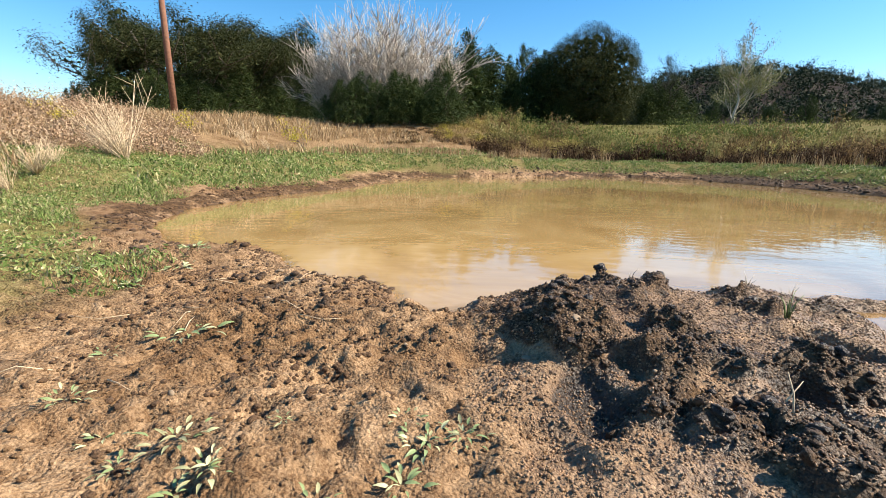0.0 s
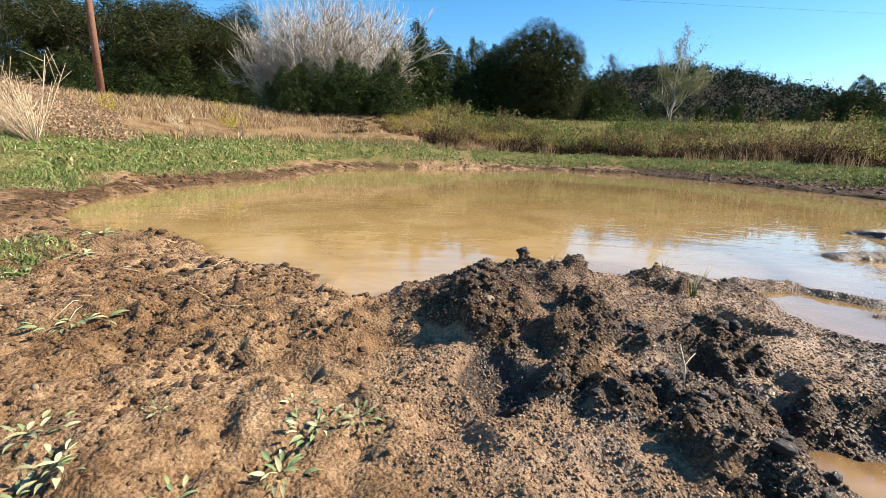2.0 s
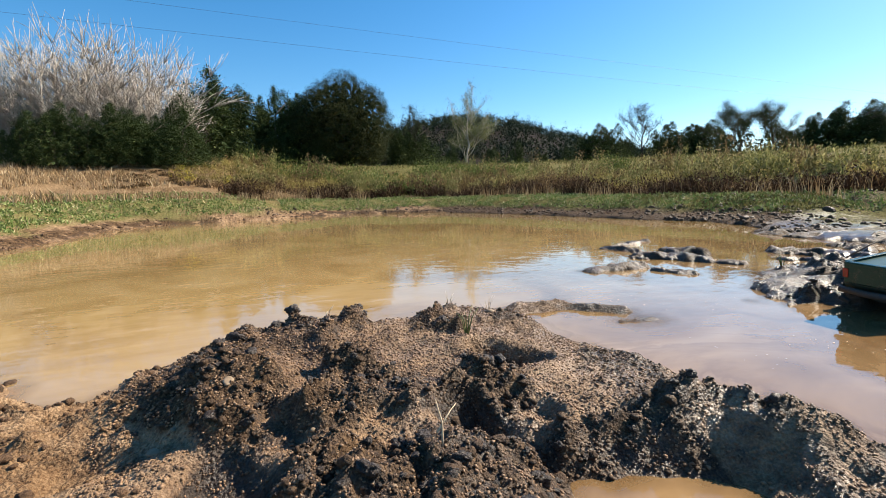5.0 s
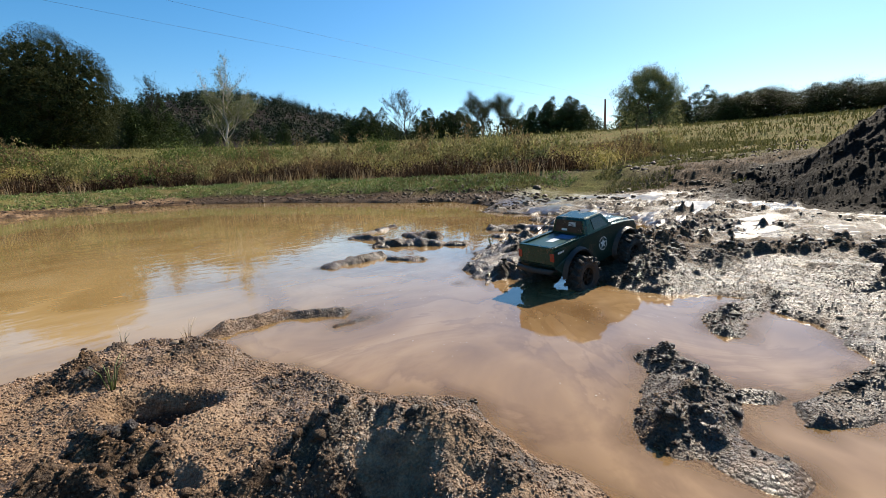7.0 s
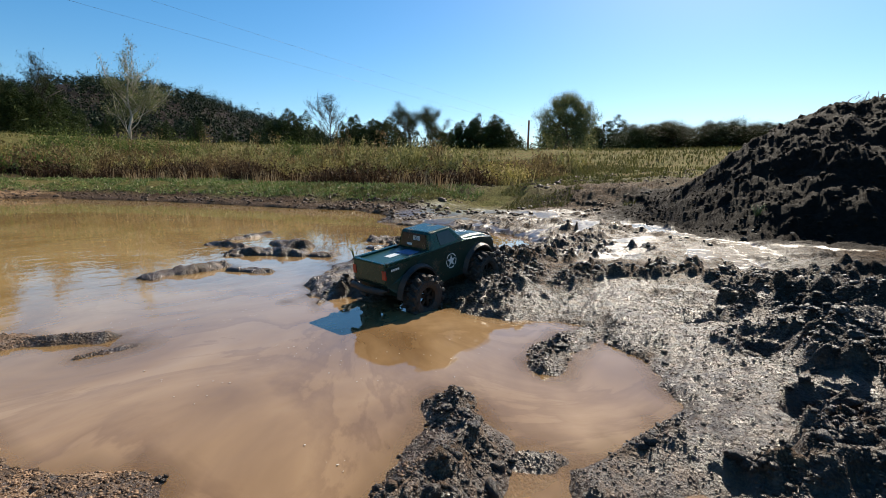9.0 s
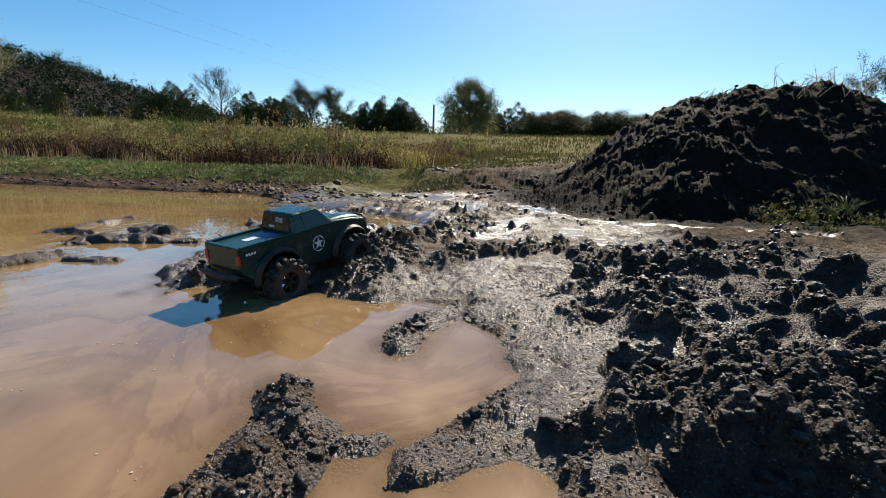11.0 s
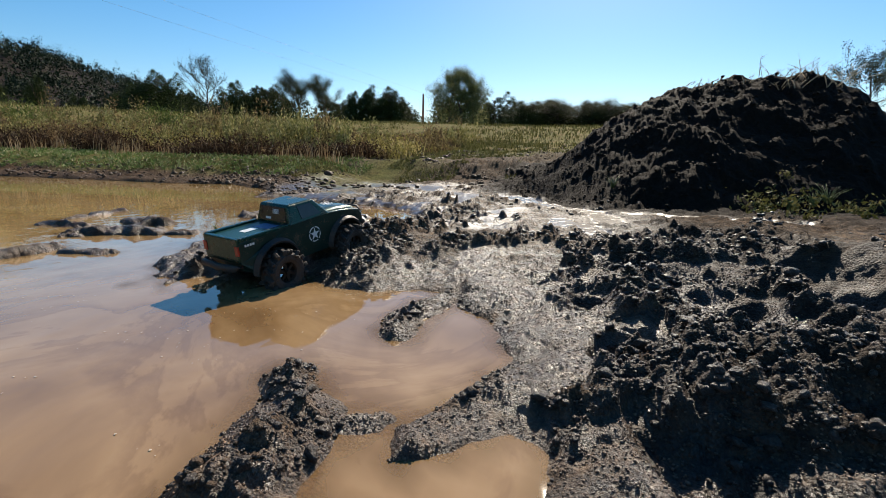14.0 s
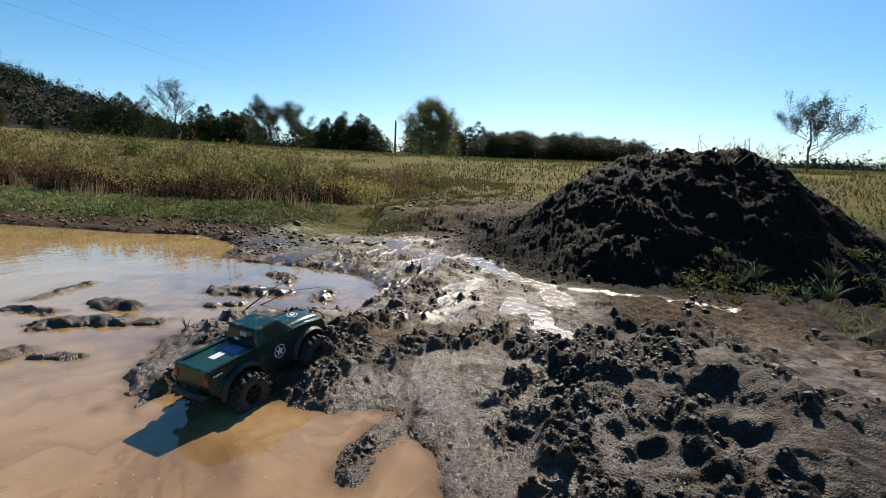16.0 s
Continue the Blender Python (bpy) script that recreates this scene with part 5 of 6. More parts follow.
# ---- clods and crumbs ----
def lump_stuff(name, label, category, x, y, size, mat, sink=0.3, seed=1, detail=2):
    """Angular lumps lying on the ground, all in one mesh."""
    r = np.random.default_rng(seed)
    bm = bmesh.new()
    bmesh.ops.create_icosphere(bm, subdivisions=detail, radius=1.0)
    base = np.array([v.co[:] for v in bm.verts])
    tris = np.array([[v.index for v in f.verts] for f in bm.faces])
    bm.free()
    n, k = len(x), len(base)
    swell = np.ones((n, k))
    for amount, pitch in ((0.18, 1.8), (0.17, 3.4), (0.14, 6.5), (0.10, 12.0)):
        w = r.normal(0, pitch, (n, 3))
        swell += amount * np.sin(w @ base.T + r.uniform(0, 6.283, (n, 1)))
    p = base[None] * swell[:, :, None] * r.uniform(0.7, 1.3, (n, 1, 3))
    a = r.uniform(0, 6.283, n)
    ca, sa = np.cos(a)[:, None], np.sin(a)[:, None]
    p = np.stack([p[:, :, 0] * ca - p[:, :, 1] * sa, p[:, :, 0] * sa + p[:, :, 1] * ca, p[:, :, 2] * 0.75], 2) * size[:, None, None]
    z = ground_height(x, y) + size * (0.5 - sink)
    p += np.stack([x, y, z], 1)[:, None, :]
    f = (tris[None] + (np.arange(n) * k)[:, None, None]).reshape(-1, 3)
    me = bpy.data.meshes.new(name)
    me.vertices.add(n * k)
    me.vertices.foreach_set("co", p.astype(np.float32).ravel())
    me.loops.add(f.size)
    me.loops.foreach_set("vertex_index", f.astype(np.int32).ravel())
    me.polygons.add(len(f))
    me.polygons.foreach_set("loop_start", np.arange(0, f.size, 3, dtype=np.int32))
    me.polygons.foreach_set("use_smooth", np.ones(len(f), bool))
    me.update(calc_edges=True)
    me.materials.append(mat)
    tagged(new(name, me), label, category, kind="stuff")


def clods():
    r = np.random.default_rng(21)
    def muddy(x, y):
        lf = land_field(x, y)
        return (lf > 0.01) & (mud_zone(x, y) > 0.5) & (flat_mud(x, y, lf) < 0.35) & (clod_patch(x, y) > r.uniform(0.4, 1, len(x)))
    crowded = lambda x, y: (land_field(x, y) > 0.012) & (mud_zone(x, y) > 0.4) & (clod_patch(x, y) > r.uniform(0.45, 1, len(x)))
    x, y = scatter(7000, (-0.1, 3.4), (-1.1, 1.3), r, crowded)
    lump_stuff("large_clods", "rounded dark clods of wet mud", "mud", x, y, np.clip(r.lognormal(-5.2, 0.42, len(x)), 0.003, 0.013), PEAT_CLOD, 0.3, 31, 3)
    x, y = scatter(6500, (-0.1, 1.42), (-0.9, 1.6), r, muddy)
    lump_stuff("mud_clods", "crumbly dark wet mud clods", "mud", x, y, np.clip(r.lognormal(-5.4, 0.4, len(x)), 0.002, 0.010), MUD_CLOD, 0.25, 2)
    x, y = scatter(4600, (1.42, 3.2), (-0.9, 1.6), r, muddy)
    lump_stuff("black_clods", "crumbly black wet mud clods", "mud", x, y, np.clip(r.lognormal(-5.2, 0.4, len(x)), 0.003, 0.012), PEAT_CLOD, 0.25, 9)
    x, y = scatter(17000, (-0.1, 1.5), (0.2, 1.6), r, lambda x, y: (land_field(x, y) > -0.005) & (mud_zone(x, y) > 0.4) & (clod_patch(x, y) > r.uniform(0.05, 0.9, len(x))))
    lump_stuff("mud_crumbs", "fine dark crumbs of wet mud", "mud", x, y, np.clip(r.lognormal(-6.0, 0.35, len(x)), 0.001, 0.006), MUD_CLOD, 0.2, 12, 1)
    x, y = scatter(62000, (-0.3, 1.5), (0.25, 1.6), r, lambda x, y: (land_field(x, y) > 0.0) & (mud_zone(x, y) > 0.25))
    lump_stuff("mud_grit", "coarse brown grit over the muddy ridge", "soil", x, y, np.clip(r.lognormal(-6.3, 0.28, len(x)), 0.001, 0.003), GRIT, 0.28, 14, 1)
    x, y = scatter(34000, (1.4, 2.9), (-0.8, 0.9), r, lambda x, y: (land_field(x, y) > 0.005) & (flat_mud(x, y, land_field(x, y)) < r.uniform(0.1, 1.6, len(x))))
    lump_stuff("wet_grit", "coarse wet grit glinting on the dark mud", "soil", x, y, np.clip(r.lognormal(-6.35, 0.3, len(x)), 0.001, 0.003), WET_GRIT, 0.28, 15, 1)
    x, y = scatter(14000, (1.3, 2.8), (-0.7, 0.9), r, lambda x, y: (land_field(x, y) > -0.005) & (flat_mud(x, y, land_field(x, y)) < 0.25) & (clod_patch(x, y) > r.uniform(0.0, 0.8, len(x))))
    lump_stuff("black_crumbs", "fine black crumbs of wet mud", "mud", x, y, np.clip(r.lognormal(-5.9, 0.4, len(x)), 0.001, 0.007), PEAT_CLOD, 0.2, 13, 1)
    x, y = scatter(3000, (2.4, 5.0), (-1.8, 2.6), r, muddy)
    lump_stuff("mud_lumps", "dark wet mud lumps by the tracks", "mud", x, y, np.clip(r.lognormal(-5.0, 0.45, len(x)), 0.004, 0.016), PEAT_CLOD, 0.3, 3)
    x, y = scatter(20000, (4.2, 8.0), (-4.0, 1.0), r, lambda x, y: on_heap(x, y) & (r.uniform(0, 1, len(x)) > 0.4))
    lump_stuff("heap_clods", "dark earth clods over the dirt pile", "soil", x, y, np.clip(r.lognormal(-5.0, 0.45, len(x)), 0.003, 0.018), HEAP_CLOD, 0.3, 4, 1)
    x, y = scatter(11000, (-1.4, 0.4), (0.35, 2.0), r, lambda x, y: (land_field(x, y) > 0.0) & (mud_zone(x, y) < 0.6) & (fbm(x * 3, y * 3, 3, 57) + 0.5 * r.uniform(-1, 1, len(x)) > 0.1))
    lump_stuff("sand_crumbs", "crumbs of brown sandy soil", "soil", x, y, np.clip(r.lognormal(-6.1, 0.4, len(x)), 0.001, 0.005), CRUMB, 0.3, 5, 2)
    x, y = scatter(14000, (-1.3, 0.3), (0.4, 1.9), r, lambda x, y: (land_field(x, y) > 0.01) & (mud_zone(x, y) < 0.7) & (fbm(x * 4.5, y * 4.5, 3, 76) + 0.25 * r.uniform(-1, 1, len(x)) > 0.22))
    lump_stuff("dark_crumbs", "dark damp crumbs in patches on the sandy soil", "soil", x, y, np.clip(r.lognormal(-5.8, 0.5, len(x)), 0.0012, 0.009), CRUMB_WET, 0.35, 34, 2)
    ok = lambda x, y: (pond_gap(x, y) < 0.7) & (land_field(x, y) > 0.02) & (y > 2.4) & (x + 0.4 * y > 4.5)
    x, y = scatter(17000, (-3.0, 7.0), (2.4, 11), r, ok)
    lump_stuff("shore_clods", "muddy clods along the far shore", "mud", x, y, np.clip(r.lognormal(-4.6, 0.6, len(x)), 0.004, 0.03), MUD_CLOD, 0.55, 6, 2)

    x, y = scatter(16000, (-3.0, 2.4), (2.0, 10.6), r, lambda x, y: (y > 2.3) & (pond_gap(x, y) < 0.12 + 0.4 * vnoise(x * 2.2, y * 2.2, 73)) & (land_field(x, y) > -0.02) & (x + 0.4 * y < 4.8) & (fbm(x * 2.5, y * 2.5, 3, 74) > -0.15))
    lump_stuff("grassy_shore_clods", "brown clods along the grassy shore", "soil", x, y, np.clip(r.lognormal(-4.9, 0.55, len(x)), 0.004, 0.03), CRUMB_WET, 0.5, 33, 2)
    x, y = scatter(5200, (4.6, 11.5), (0.4, 5.0), r, lambda x, y: (land_field(x, y) > 0.02) & ~on_heap(x, y) & (flat_mud(x, y, land_field(x, y)) < 0.4) & (fbm(x * 1.8, y * 2.6, 3, 68) + 0.3 * r.uniform(-1, 1, len(x)) > 0.12))
    lump_stuff("field_clods", "dark muddy clods on the trodden ground", "mud", x, y, np.clip(r.lognormal(-4.3, 0.5, len(x)), 0.006, 0.04), MUD_CLOD, 0.4, 32, 2)
    x, y = scatter(5000, (-1.9, 0.3), (1.0, 3.2), r, lambda x, y: (pond_gap(x, y) < 0.3) & (land_field(x, y) > -0.03) & (fbm(x * 4, y * 4, 2, 58) > -0.1))
    lump_stuff("bank_clods", "brown clods along the sandy shore", "soil", x, y, np.clip(r.lognormal(-5.4, 0.6, len(x)), 0.0015, 0.016), MUD_CLOD, 0.45, 16, 2)


clods()


# ---- utility poles and wires ----
def utility_pole(az, dist, tall, radius, lean=0.0, arm=True):
    x, y = bearing(az, dist)
    base = on_ground(x, y)
    ob = new("utility_pole")
    ob.matrix_basis = Matrix.Translation(base) @ Matrix.Rotation(radians(lean), 4, "Y")
    part("shaft", tubes_mesh("shaft", [([(0, 0, -0.3), (0, 0, tall * 0.5), (0, 0, tall)], [radius, radius * 0.85, radius * 0.7], 12)], POLE_WOOD), ob)
    if arm:
        bm = bmesh.new()
        bmesh.ops.create_cube(bm, size=1.0, matrix=pose(0, 0, tall - 0.4) @ Matrix.Diagonal((0.09, 1.6, 0.1, 1)))
        bmesh.ops.bevel(bm, geom=bm.edges, offset=0.01, segments=1)
        part("crossarm", bm_mesh("crossarm", bm, POLE_WOOD), ob)
    tagged(ob, "brown weathered wooden utility pole at the field's edge", "utility pole")
    return base + Vector((0, 0, tall - 0.35))


utility_pole(124.6, 28.5, 8.5, 0.17, -1.5)
utility_pole(20.6, 68, 5.4, 0.17, arm=False)


# ---- the radio-controlled truck ----
def box(bm, x0, x1, y0, y1, z0, z1, bevel=0.0):
    made = bmesh.ops.create_cube(bm, size=1.0, matrix=pose((x0 + x1) / 2, (y0 + y1) / 2, (z0 + z1) / 2) @ Matrix.Diagonal((x1 - x0, y1 - y0, z1 - z0, 1)))
    if bevel:
        edges = list({e for v in made["verts"] for e in v.link_edges})
        bmesh.ops.bevel(bm, geom=edges, offset=bevel, segments=2, profile=0.6, affect="EDGES")


def box_mesh(name, mat, *args, bevel=0.003):
    bm = bmesh.new()
    box(bm, *args, bevel)
    return bm_mesh(name, bm, mat)


def lathe(profile, segments, mat, name, cap=False):
    """Turns a profile of (radius, y) points round the y axis."""
    verts, faces, n = [], [], len(profile)
    for k in range(segments):
        a = 2 * math.pi * k / segments
        verts += [(r * math.cos(a), y, r * math.sin(a)) for r, y in profile]
    for k in range(segments):
        k2 = (k + 1) % segments
        faces += [(k * n + i, k * n + i + 1, k2 * n + i + 1, k2 * n + i) for i in range(n - 1)]
    return mesh_from(name, verts, faces, mat, True)


def tyre_mesh(mat):
    """Fat off-road tyre with two rows of chevron lugs, caked with mud."""
    bm = bmesh.new()
    prof = [(0.034, -0.026), (0.044, -0.032), (0.058, -0.033), (0.065, -0.027), (0.067, 0.0), (0.065, 0.027), (0.058, 0.033), (0.044, 0.032), (0.034, 0.026)]
    n, seg = len(prof), 40
    ring = [[bm.verts.new((r * math.cos(2 * math.pi * k / seg), y, r * math.sin(2 * math.pi * k / seg))) for r, y in prof] for k in range(seg)]
    for k in range(seg):
        for i in range(n - 1):
            bm.faces.new((ring[k][i], ring[k][i + 1], ring[(k + 1) % seg][i + 1], ring[(k + 1) % seg][i]))
        bm.faces.new((ring[k][n - 1], ring[k][0], ring[(k + 1) % seg][0], ring[(k + 1) % seg][n - 1]))
    r = random.Random(3)
    for k in range(16):
        for side in (-1, 1):
            a = 360 * (k + (0.5 if side > 0 else 0)) / 16
            grow_by = r.uniform(0.8, 1.25)
            m = pose(0, 0, 0, 0, a, 0) @ pose(0.069, side * 0.017, 0, 0, 0, 0) @ pose(0, 0, 0, side * 24, 0, 0) @ Matrix.Diagonal((0.013 * grow_by, 0.034, 0.011 * grow_by, 1))
            made = bmesh.ops.create_cube(bm, size=1.0, matrix=m)
            bmesh.ops.bevel(bm, geom=list({e for v in made["verts"] for e in v.link_edges}), offset=0.002, segments=1, affect="EDGES")
    for k in range(46):
        a, rad = r.uniform(0, 6.283), r.uniform(0.05, 0.073)
        made = bmesh.ops.create_icosphere(bm, subdivisions=1, radius=r.uniform(0.004, 0.011), matrix=Matrix.Translation((rad * math.cos(a), r.uniform(-0.034, 0.034), rad * math.sin(a))))
        for v in made["verts"]:
            v.co += Vector((r.uniform(-1, 1), r.uniform(-1, 1), r.uniform(-1, 1))) * 0.0025
    return bm_mesh("tyre", bm, mat)


def rim_mesh(mat):
    """Dished rim with six openings between spokes."""
    bm = bmesh.new()
    for k in range(6):
        box_m = pose(0, 0, 0, 0, 60 * k, 0) @ pose(0.018, -0.016, 0)
        bmesh.ops.create_cube(bm, size=1.0, matrix=box_m @ Matrix.Diagonal((0.036, 0.006, 0.011, 1)))
    for r0, r1, y in ((0.030, 0.037, -0.024), (0.030, 0.037, 0.0)):
        seg = 28
        a = [2 * math.pi * k / seg for k in range(seg)]
        inner = [bm.verts.new((r0 * math.cos(t), y + 0.008, r0 * math.sin(t))) for t in a]
        outer = [bm.verts.new((r1 * math.cos(t), y, r1 * math.sin(t))) for t in a]
        back = [bm.verts.new((r1 * math.cos(t), y + 0.012, r1 * math.sin(t))) for t in a]
        for k in range(seg):
            j = (k + 1) % seg
            bm.faces.new((inner[k], inner[j], outer[j], outer[k]))
            bm.faces.new((outer[k], outer[j], back[j], back[k]))
    bmesh.ops.create_cone(bm, cap_ends=True, segments=12, radius1=0.010, radius2=0.008, depth=0.014, matrix=pose(0, -0.02, 0, 90))
    return bm_mesh("rim", bm, mat)


def star_mesh(name, radius, mat):
    """Broken ring with a five-pointed star, a thin flat decal."""
    verts, faces = [], []
    for k in range(5):
        a0, a1 = math.pi / 2 + 2 * math.pi * (k + 0.08) / 5, math.pi / 2 + 2 * math.pi * (k + 0.92) / 5
        i = len(verts)
        for s in range(8):
            t = a0 + (a1 - a0) * s / 7
            verts += [(radius * math.cos(t), radius * math.sin(t), 0), (radius * 0.86 * math.cos(t), radius * 0.86 * math.sin(t), 0)]
        faces += [(i + 2 * s, i + 2 * s + 2, i + 2 * s + 3, i + 2 * s + 1) for s in range(7)]
    i = len(verts)
    verts.append((0, 0, 0))
    for k in range(10):
        t, r = math.pi / 2 + math.pi * k / 5, radius * (0.84 if k % 2 == 0 else 0.33)
        verts.append((r * math.cos(t), r * math.sin(t), 0))
    faces += [(i, i + 1 + k, i + 1 + (k + 1) % 10) for k in range(10)]
    return mesh_from(name, verts, faces, mat)


def prism(name, quad, inward, mat, depth=0.002, bulge=0.0):
    """A thin pane on four corners."""
    q = [Vector(c) for c in quad]
    d = Vector(inward).normalized() * depth
    verts = [tuple(c) for c in q] + [tuple(c + d) for c in q]
    return mesh_from(name, verts, [(0, 1, 2, 3), (7, 6, 5, 4), (0, 4, 5, 1), (1, 5, 6, 2), (2, 6, 7, 3), (3, 7, 4, 0)], mat)


def within(quad, u0, u1, v0, v1, lift):
    """Four corners inside a face given by its corners (bottom a, b; top c, d), lifted off it."""
    a, b, c, d = (Vector(p) for p in quad)
    n = (b - a).cross(d - a).normalized() * lift
    at = lambda u, v: (a * (1 - u) + b * u) * (1 - v) + (d * (1 - u) + c * u) * v + n
    return [at(u0, v0), at(u1, v0), at(u1, v1), at(u0, v1)], -n


def toy_truck():
    dried = (0.16, 0.11, 0.07)
    green = plain("green_metallic_paint", (0.003, 0.042, 0.031), 0.22, metal=0.35, vary=0.3, scale=220, bumpy=0.05, dirt=dried, dirt_amount=0.42)
    low_green = plain("muddy_green_paint", (0.002, 0.026, 0.02), 0.3, metal=0.3, vary=0.3, scale=160, bumpy=0.1, dirt=dried, dirt_amount=0.42)
    black = plain("black_plastic", (0.018, 0.018, 0.018), 0.5, vary=0.3, scale=120, dirt=(0.06, 0.042, 0.03), dirt_amount=0.6)
    caked = plain("mud_caked_rubber", (0.012, 0.011, 0.010), 0.55, vary=0.5, scale=130, bumpy=0.9, dirt=(0.05, 0.035, 0.025), dirt_amount=0.75)
    white = plain("white_decal", (0.72, 0.72, 0.70), 0.4, vary=0.1, scale=200, dirt=dried, dirt_amount=0.25)
    red = plain("red_lens", (0.35, 0.03, 0.015), 0.25, vary=0.2, scale=90, dirt=dried, dirt_amount=0.3)
    clear = plain("headlight_lens", (0.55, 0.55, 0.52), 0.15, vary=0.2, scale=90, dirt=dried, dirt_amount=0.3)
    tint = plain("dark_window", (0.02, 0.024, 0.028), 0.08, vary=0.2, scale=60, bumpy=0.02, dirt=(0.2, 0.17, 0.13), dirt_amount=0.3)
    metal = plain("dirty_steel", (0.12, 0.115, 0.11), 0.5, metal=0.6, vary=0.3, scale=90, dirt=(0.03, 0.022, 0.016), dirt_amount=0.9)
    ob = new("toy_truck")
    # lower body: side outline with wheel arches, extruded across
    arch = lambda cx: [(cx + 0.087 * math.cos(math.radians(t)), 0.085 + 0.087 * math.sin(math.radians(t))) for t in range(175, 0, -15)]
    outline = [(-0.288, 0.135), (-0.262, 0.112)] + arch(-0.162) + [(-0.068, 0.086), (0.068, 0.086)] + arch(0.162) + [(0.252, 0.118), (0.264, 0.14), (0.264, 0.172), (0.252, 0.190), (0.17, 0.203), (0.088, 0.210), (-0.095, 0.206), (-0.286, 0.202)]
    bm = bmesh.new()
    left, right = [], []
    for x, z in outline:
        narrow = 0.088 - 0.05 * max(0.0, z - 0.165) - (0.006 if x > 0.24 or x < -0.28 else 0)
        left.append(bm.verts.new((x, narrow, z)))
        right.append(bm.verts.new((x, -narrow, z)))
    bm.faces.new(left)
    bm.faces.new(right[::-1])
    for k in range(len(outline)):
        j = (k + 1) % len(outline)
        bm.faces.new((left[j], left[k], right[k], right[j]))
    top_edges = [e for e in bm.edges if all(v.co.z > 0.165 for v in e.verts) and abs(e.verts[0].co.y - e.verts[1].co.y) < 0.01]
    bmesh.ops.bevel(bm, geom=top_edges, offset=0.006, segments=3, profile=0.5, affect="EDGES")
    part("body", bm_mesh("body", bm, low_green), ob, "dark green metallic body splashed with mud")
    # bonnet panel with a centre rise
    bm = bmesh.new()
    rows = [(0.09, 0.214, 0.066), (0.15, 0.213, 0.066), (0.21, 0.206, 0.063), (0.248, 0.196, 0.058)]
    grid = [[bm.verts.new((x, y * w, z + 0.006 * (1 - abs(y)) - (0.008 if abs(y) == 1 else 0))) for y in (-1, -0.9, -0.45, 0, 0.45, 0.9, 1)] for x, z, w in rows]
    for a, b in zip(grid, grid[1:]):
        for k in range(6):
            bm.faces.new((a[k], b[k], b[k + 1], a[k + 1]))
    part("hood", bm_mesh("hood", bm, green, True), ob)
    # cab
    base = [(-0.092, -0.083, 0.204), (0.094, -0.083, 0.208), (0.094, 0.083, 0.208), (-0.092, 0.083, 0.204)]
    roof = [(-0.080, -0.068, 0.268), (0.030, -0.068, 0.270), (0.030, 0.068, 0.270), (-0.080, 0.068, 0.268)]
    bm = bmesh.new()
    lo, hi = [bm.verts.new(c) for c in base], [bm.verts.new(c) for c in roof]
    bm.faces.new(hi)
    for k in range(4):
        bm.faces.new((lo[k], lo[(k + 1) % 4], hi[(k + 1) % 4], hi[k]))
    bmesh.ops.bevel(bm, geom=[e for e in bm.edges if any(v in hi for v in e.verts)], offset=0.009, segments=3, profile=0.5, affect="EDGES")
    cab = part("cab", bm_mesh("cab", bm, green), ob)
    sides = {"side_window": (base[0], base[1], roof[1], roof[0]), "side_window_b": (base[2], base[3], roof[3], roof[2]),
             "windshield": (base[1], base[2], roof[2], roof[1]), "rear_window": (base[3], base[0], roof[0], roof[3])}
    for name, quad in sides.items():
        span = (0.30, 0.80, 0.16, 0.84) if name == "side_window" else (0.20, 0.70, 0.16, 0.84) if name == "side_window_b" else (0.1, 0.9, 0.14, 0.86)
        corners, inward = within(quad, *span, 0.0016)
        part(name.replace("_b", ""), prism(name, corners, inward, tint), cab, "dark tinted window with dried splashes")
    rear = sides["rear_window"]
    for k in range(5):
        corners, inward = within(rear, 0.5, 0.72, 0.52 + 0.05 * k, 0.545 + 0.05 * k, 0.0024)
        part("sticker_bar", prism("sticker_bar", corners, inward, white, 0.0005), cab, "pale printed bar on the rear window")
    corners, inward = within(rear, 0.30, 0.46, 0.22, 0.34, 0.0024)
    part("sticker", prism("sticker", corners, inward, white, 0.0005), cab, "small pale sticker")
    # load bed: rails, recessed floor, stickers, tailgate
    for y in (-0.076, 0.076):
        part("bed_rail", box_mesh("bed_rail", green, -0.284, -0.096, y - 0.008, y + 0.008, 0.200, 0.2125), ob)
    part("bed_floor", box_mesh("bed_floor", plain("scuffed_green", (0.006, 0.05, 0.036), 0.35, metal=0.3, vary=0.4, scale=150, dirt=(0.5, 0.46, 0.38), dirt_amount=0.25), -0.272, -0.096, -0.07, 0.07, 0.199, 0.2055, bevel=0.001), ob, "scratched green bed with pale scuffs")
    part("bed_sticker", box_mesh("bed_sticker", white, -0.215, -0.165, -0.018, 0.012, 0.2055, 0.2065, bevel=0.0002), ob, "torn pale sticker in the bed")
    blue = plain("faded_blue", (0.10, 0.15, 0.28), 0.5, vary=0.3, scale=150, dirt=dried, dirt_amount=0.35)
    part("bed_decal", box_mesh("bed_decal", blue, -0.155, -0.108, -0.05, 0.02, 0.2055, 0.2063, bevel=0.0002), ob, "faded blue decal by the cab")
    tailgate = part("tailgate", box_mesh("tailgate", green, -0.292, -0.274, -0.080, 0.080, 0.142, 0.211, bevel=0.004), ob)
    for y in (-0.074, 0.074):
        part("tail_light", box_mesh("tail_light", red, -0.2945, -0.288, y - 0.008, y + 0.008, 0.160, 0.190, bevel=0.002), ob, "red tail light")
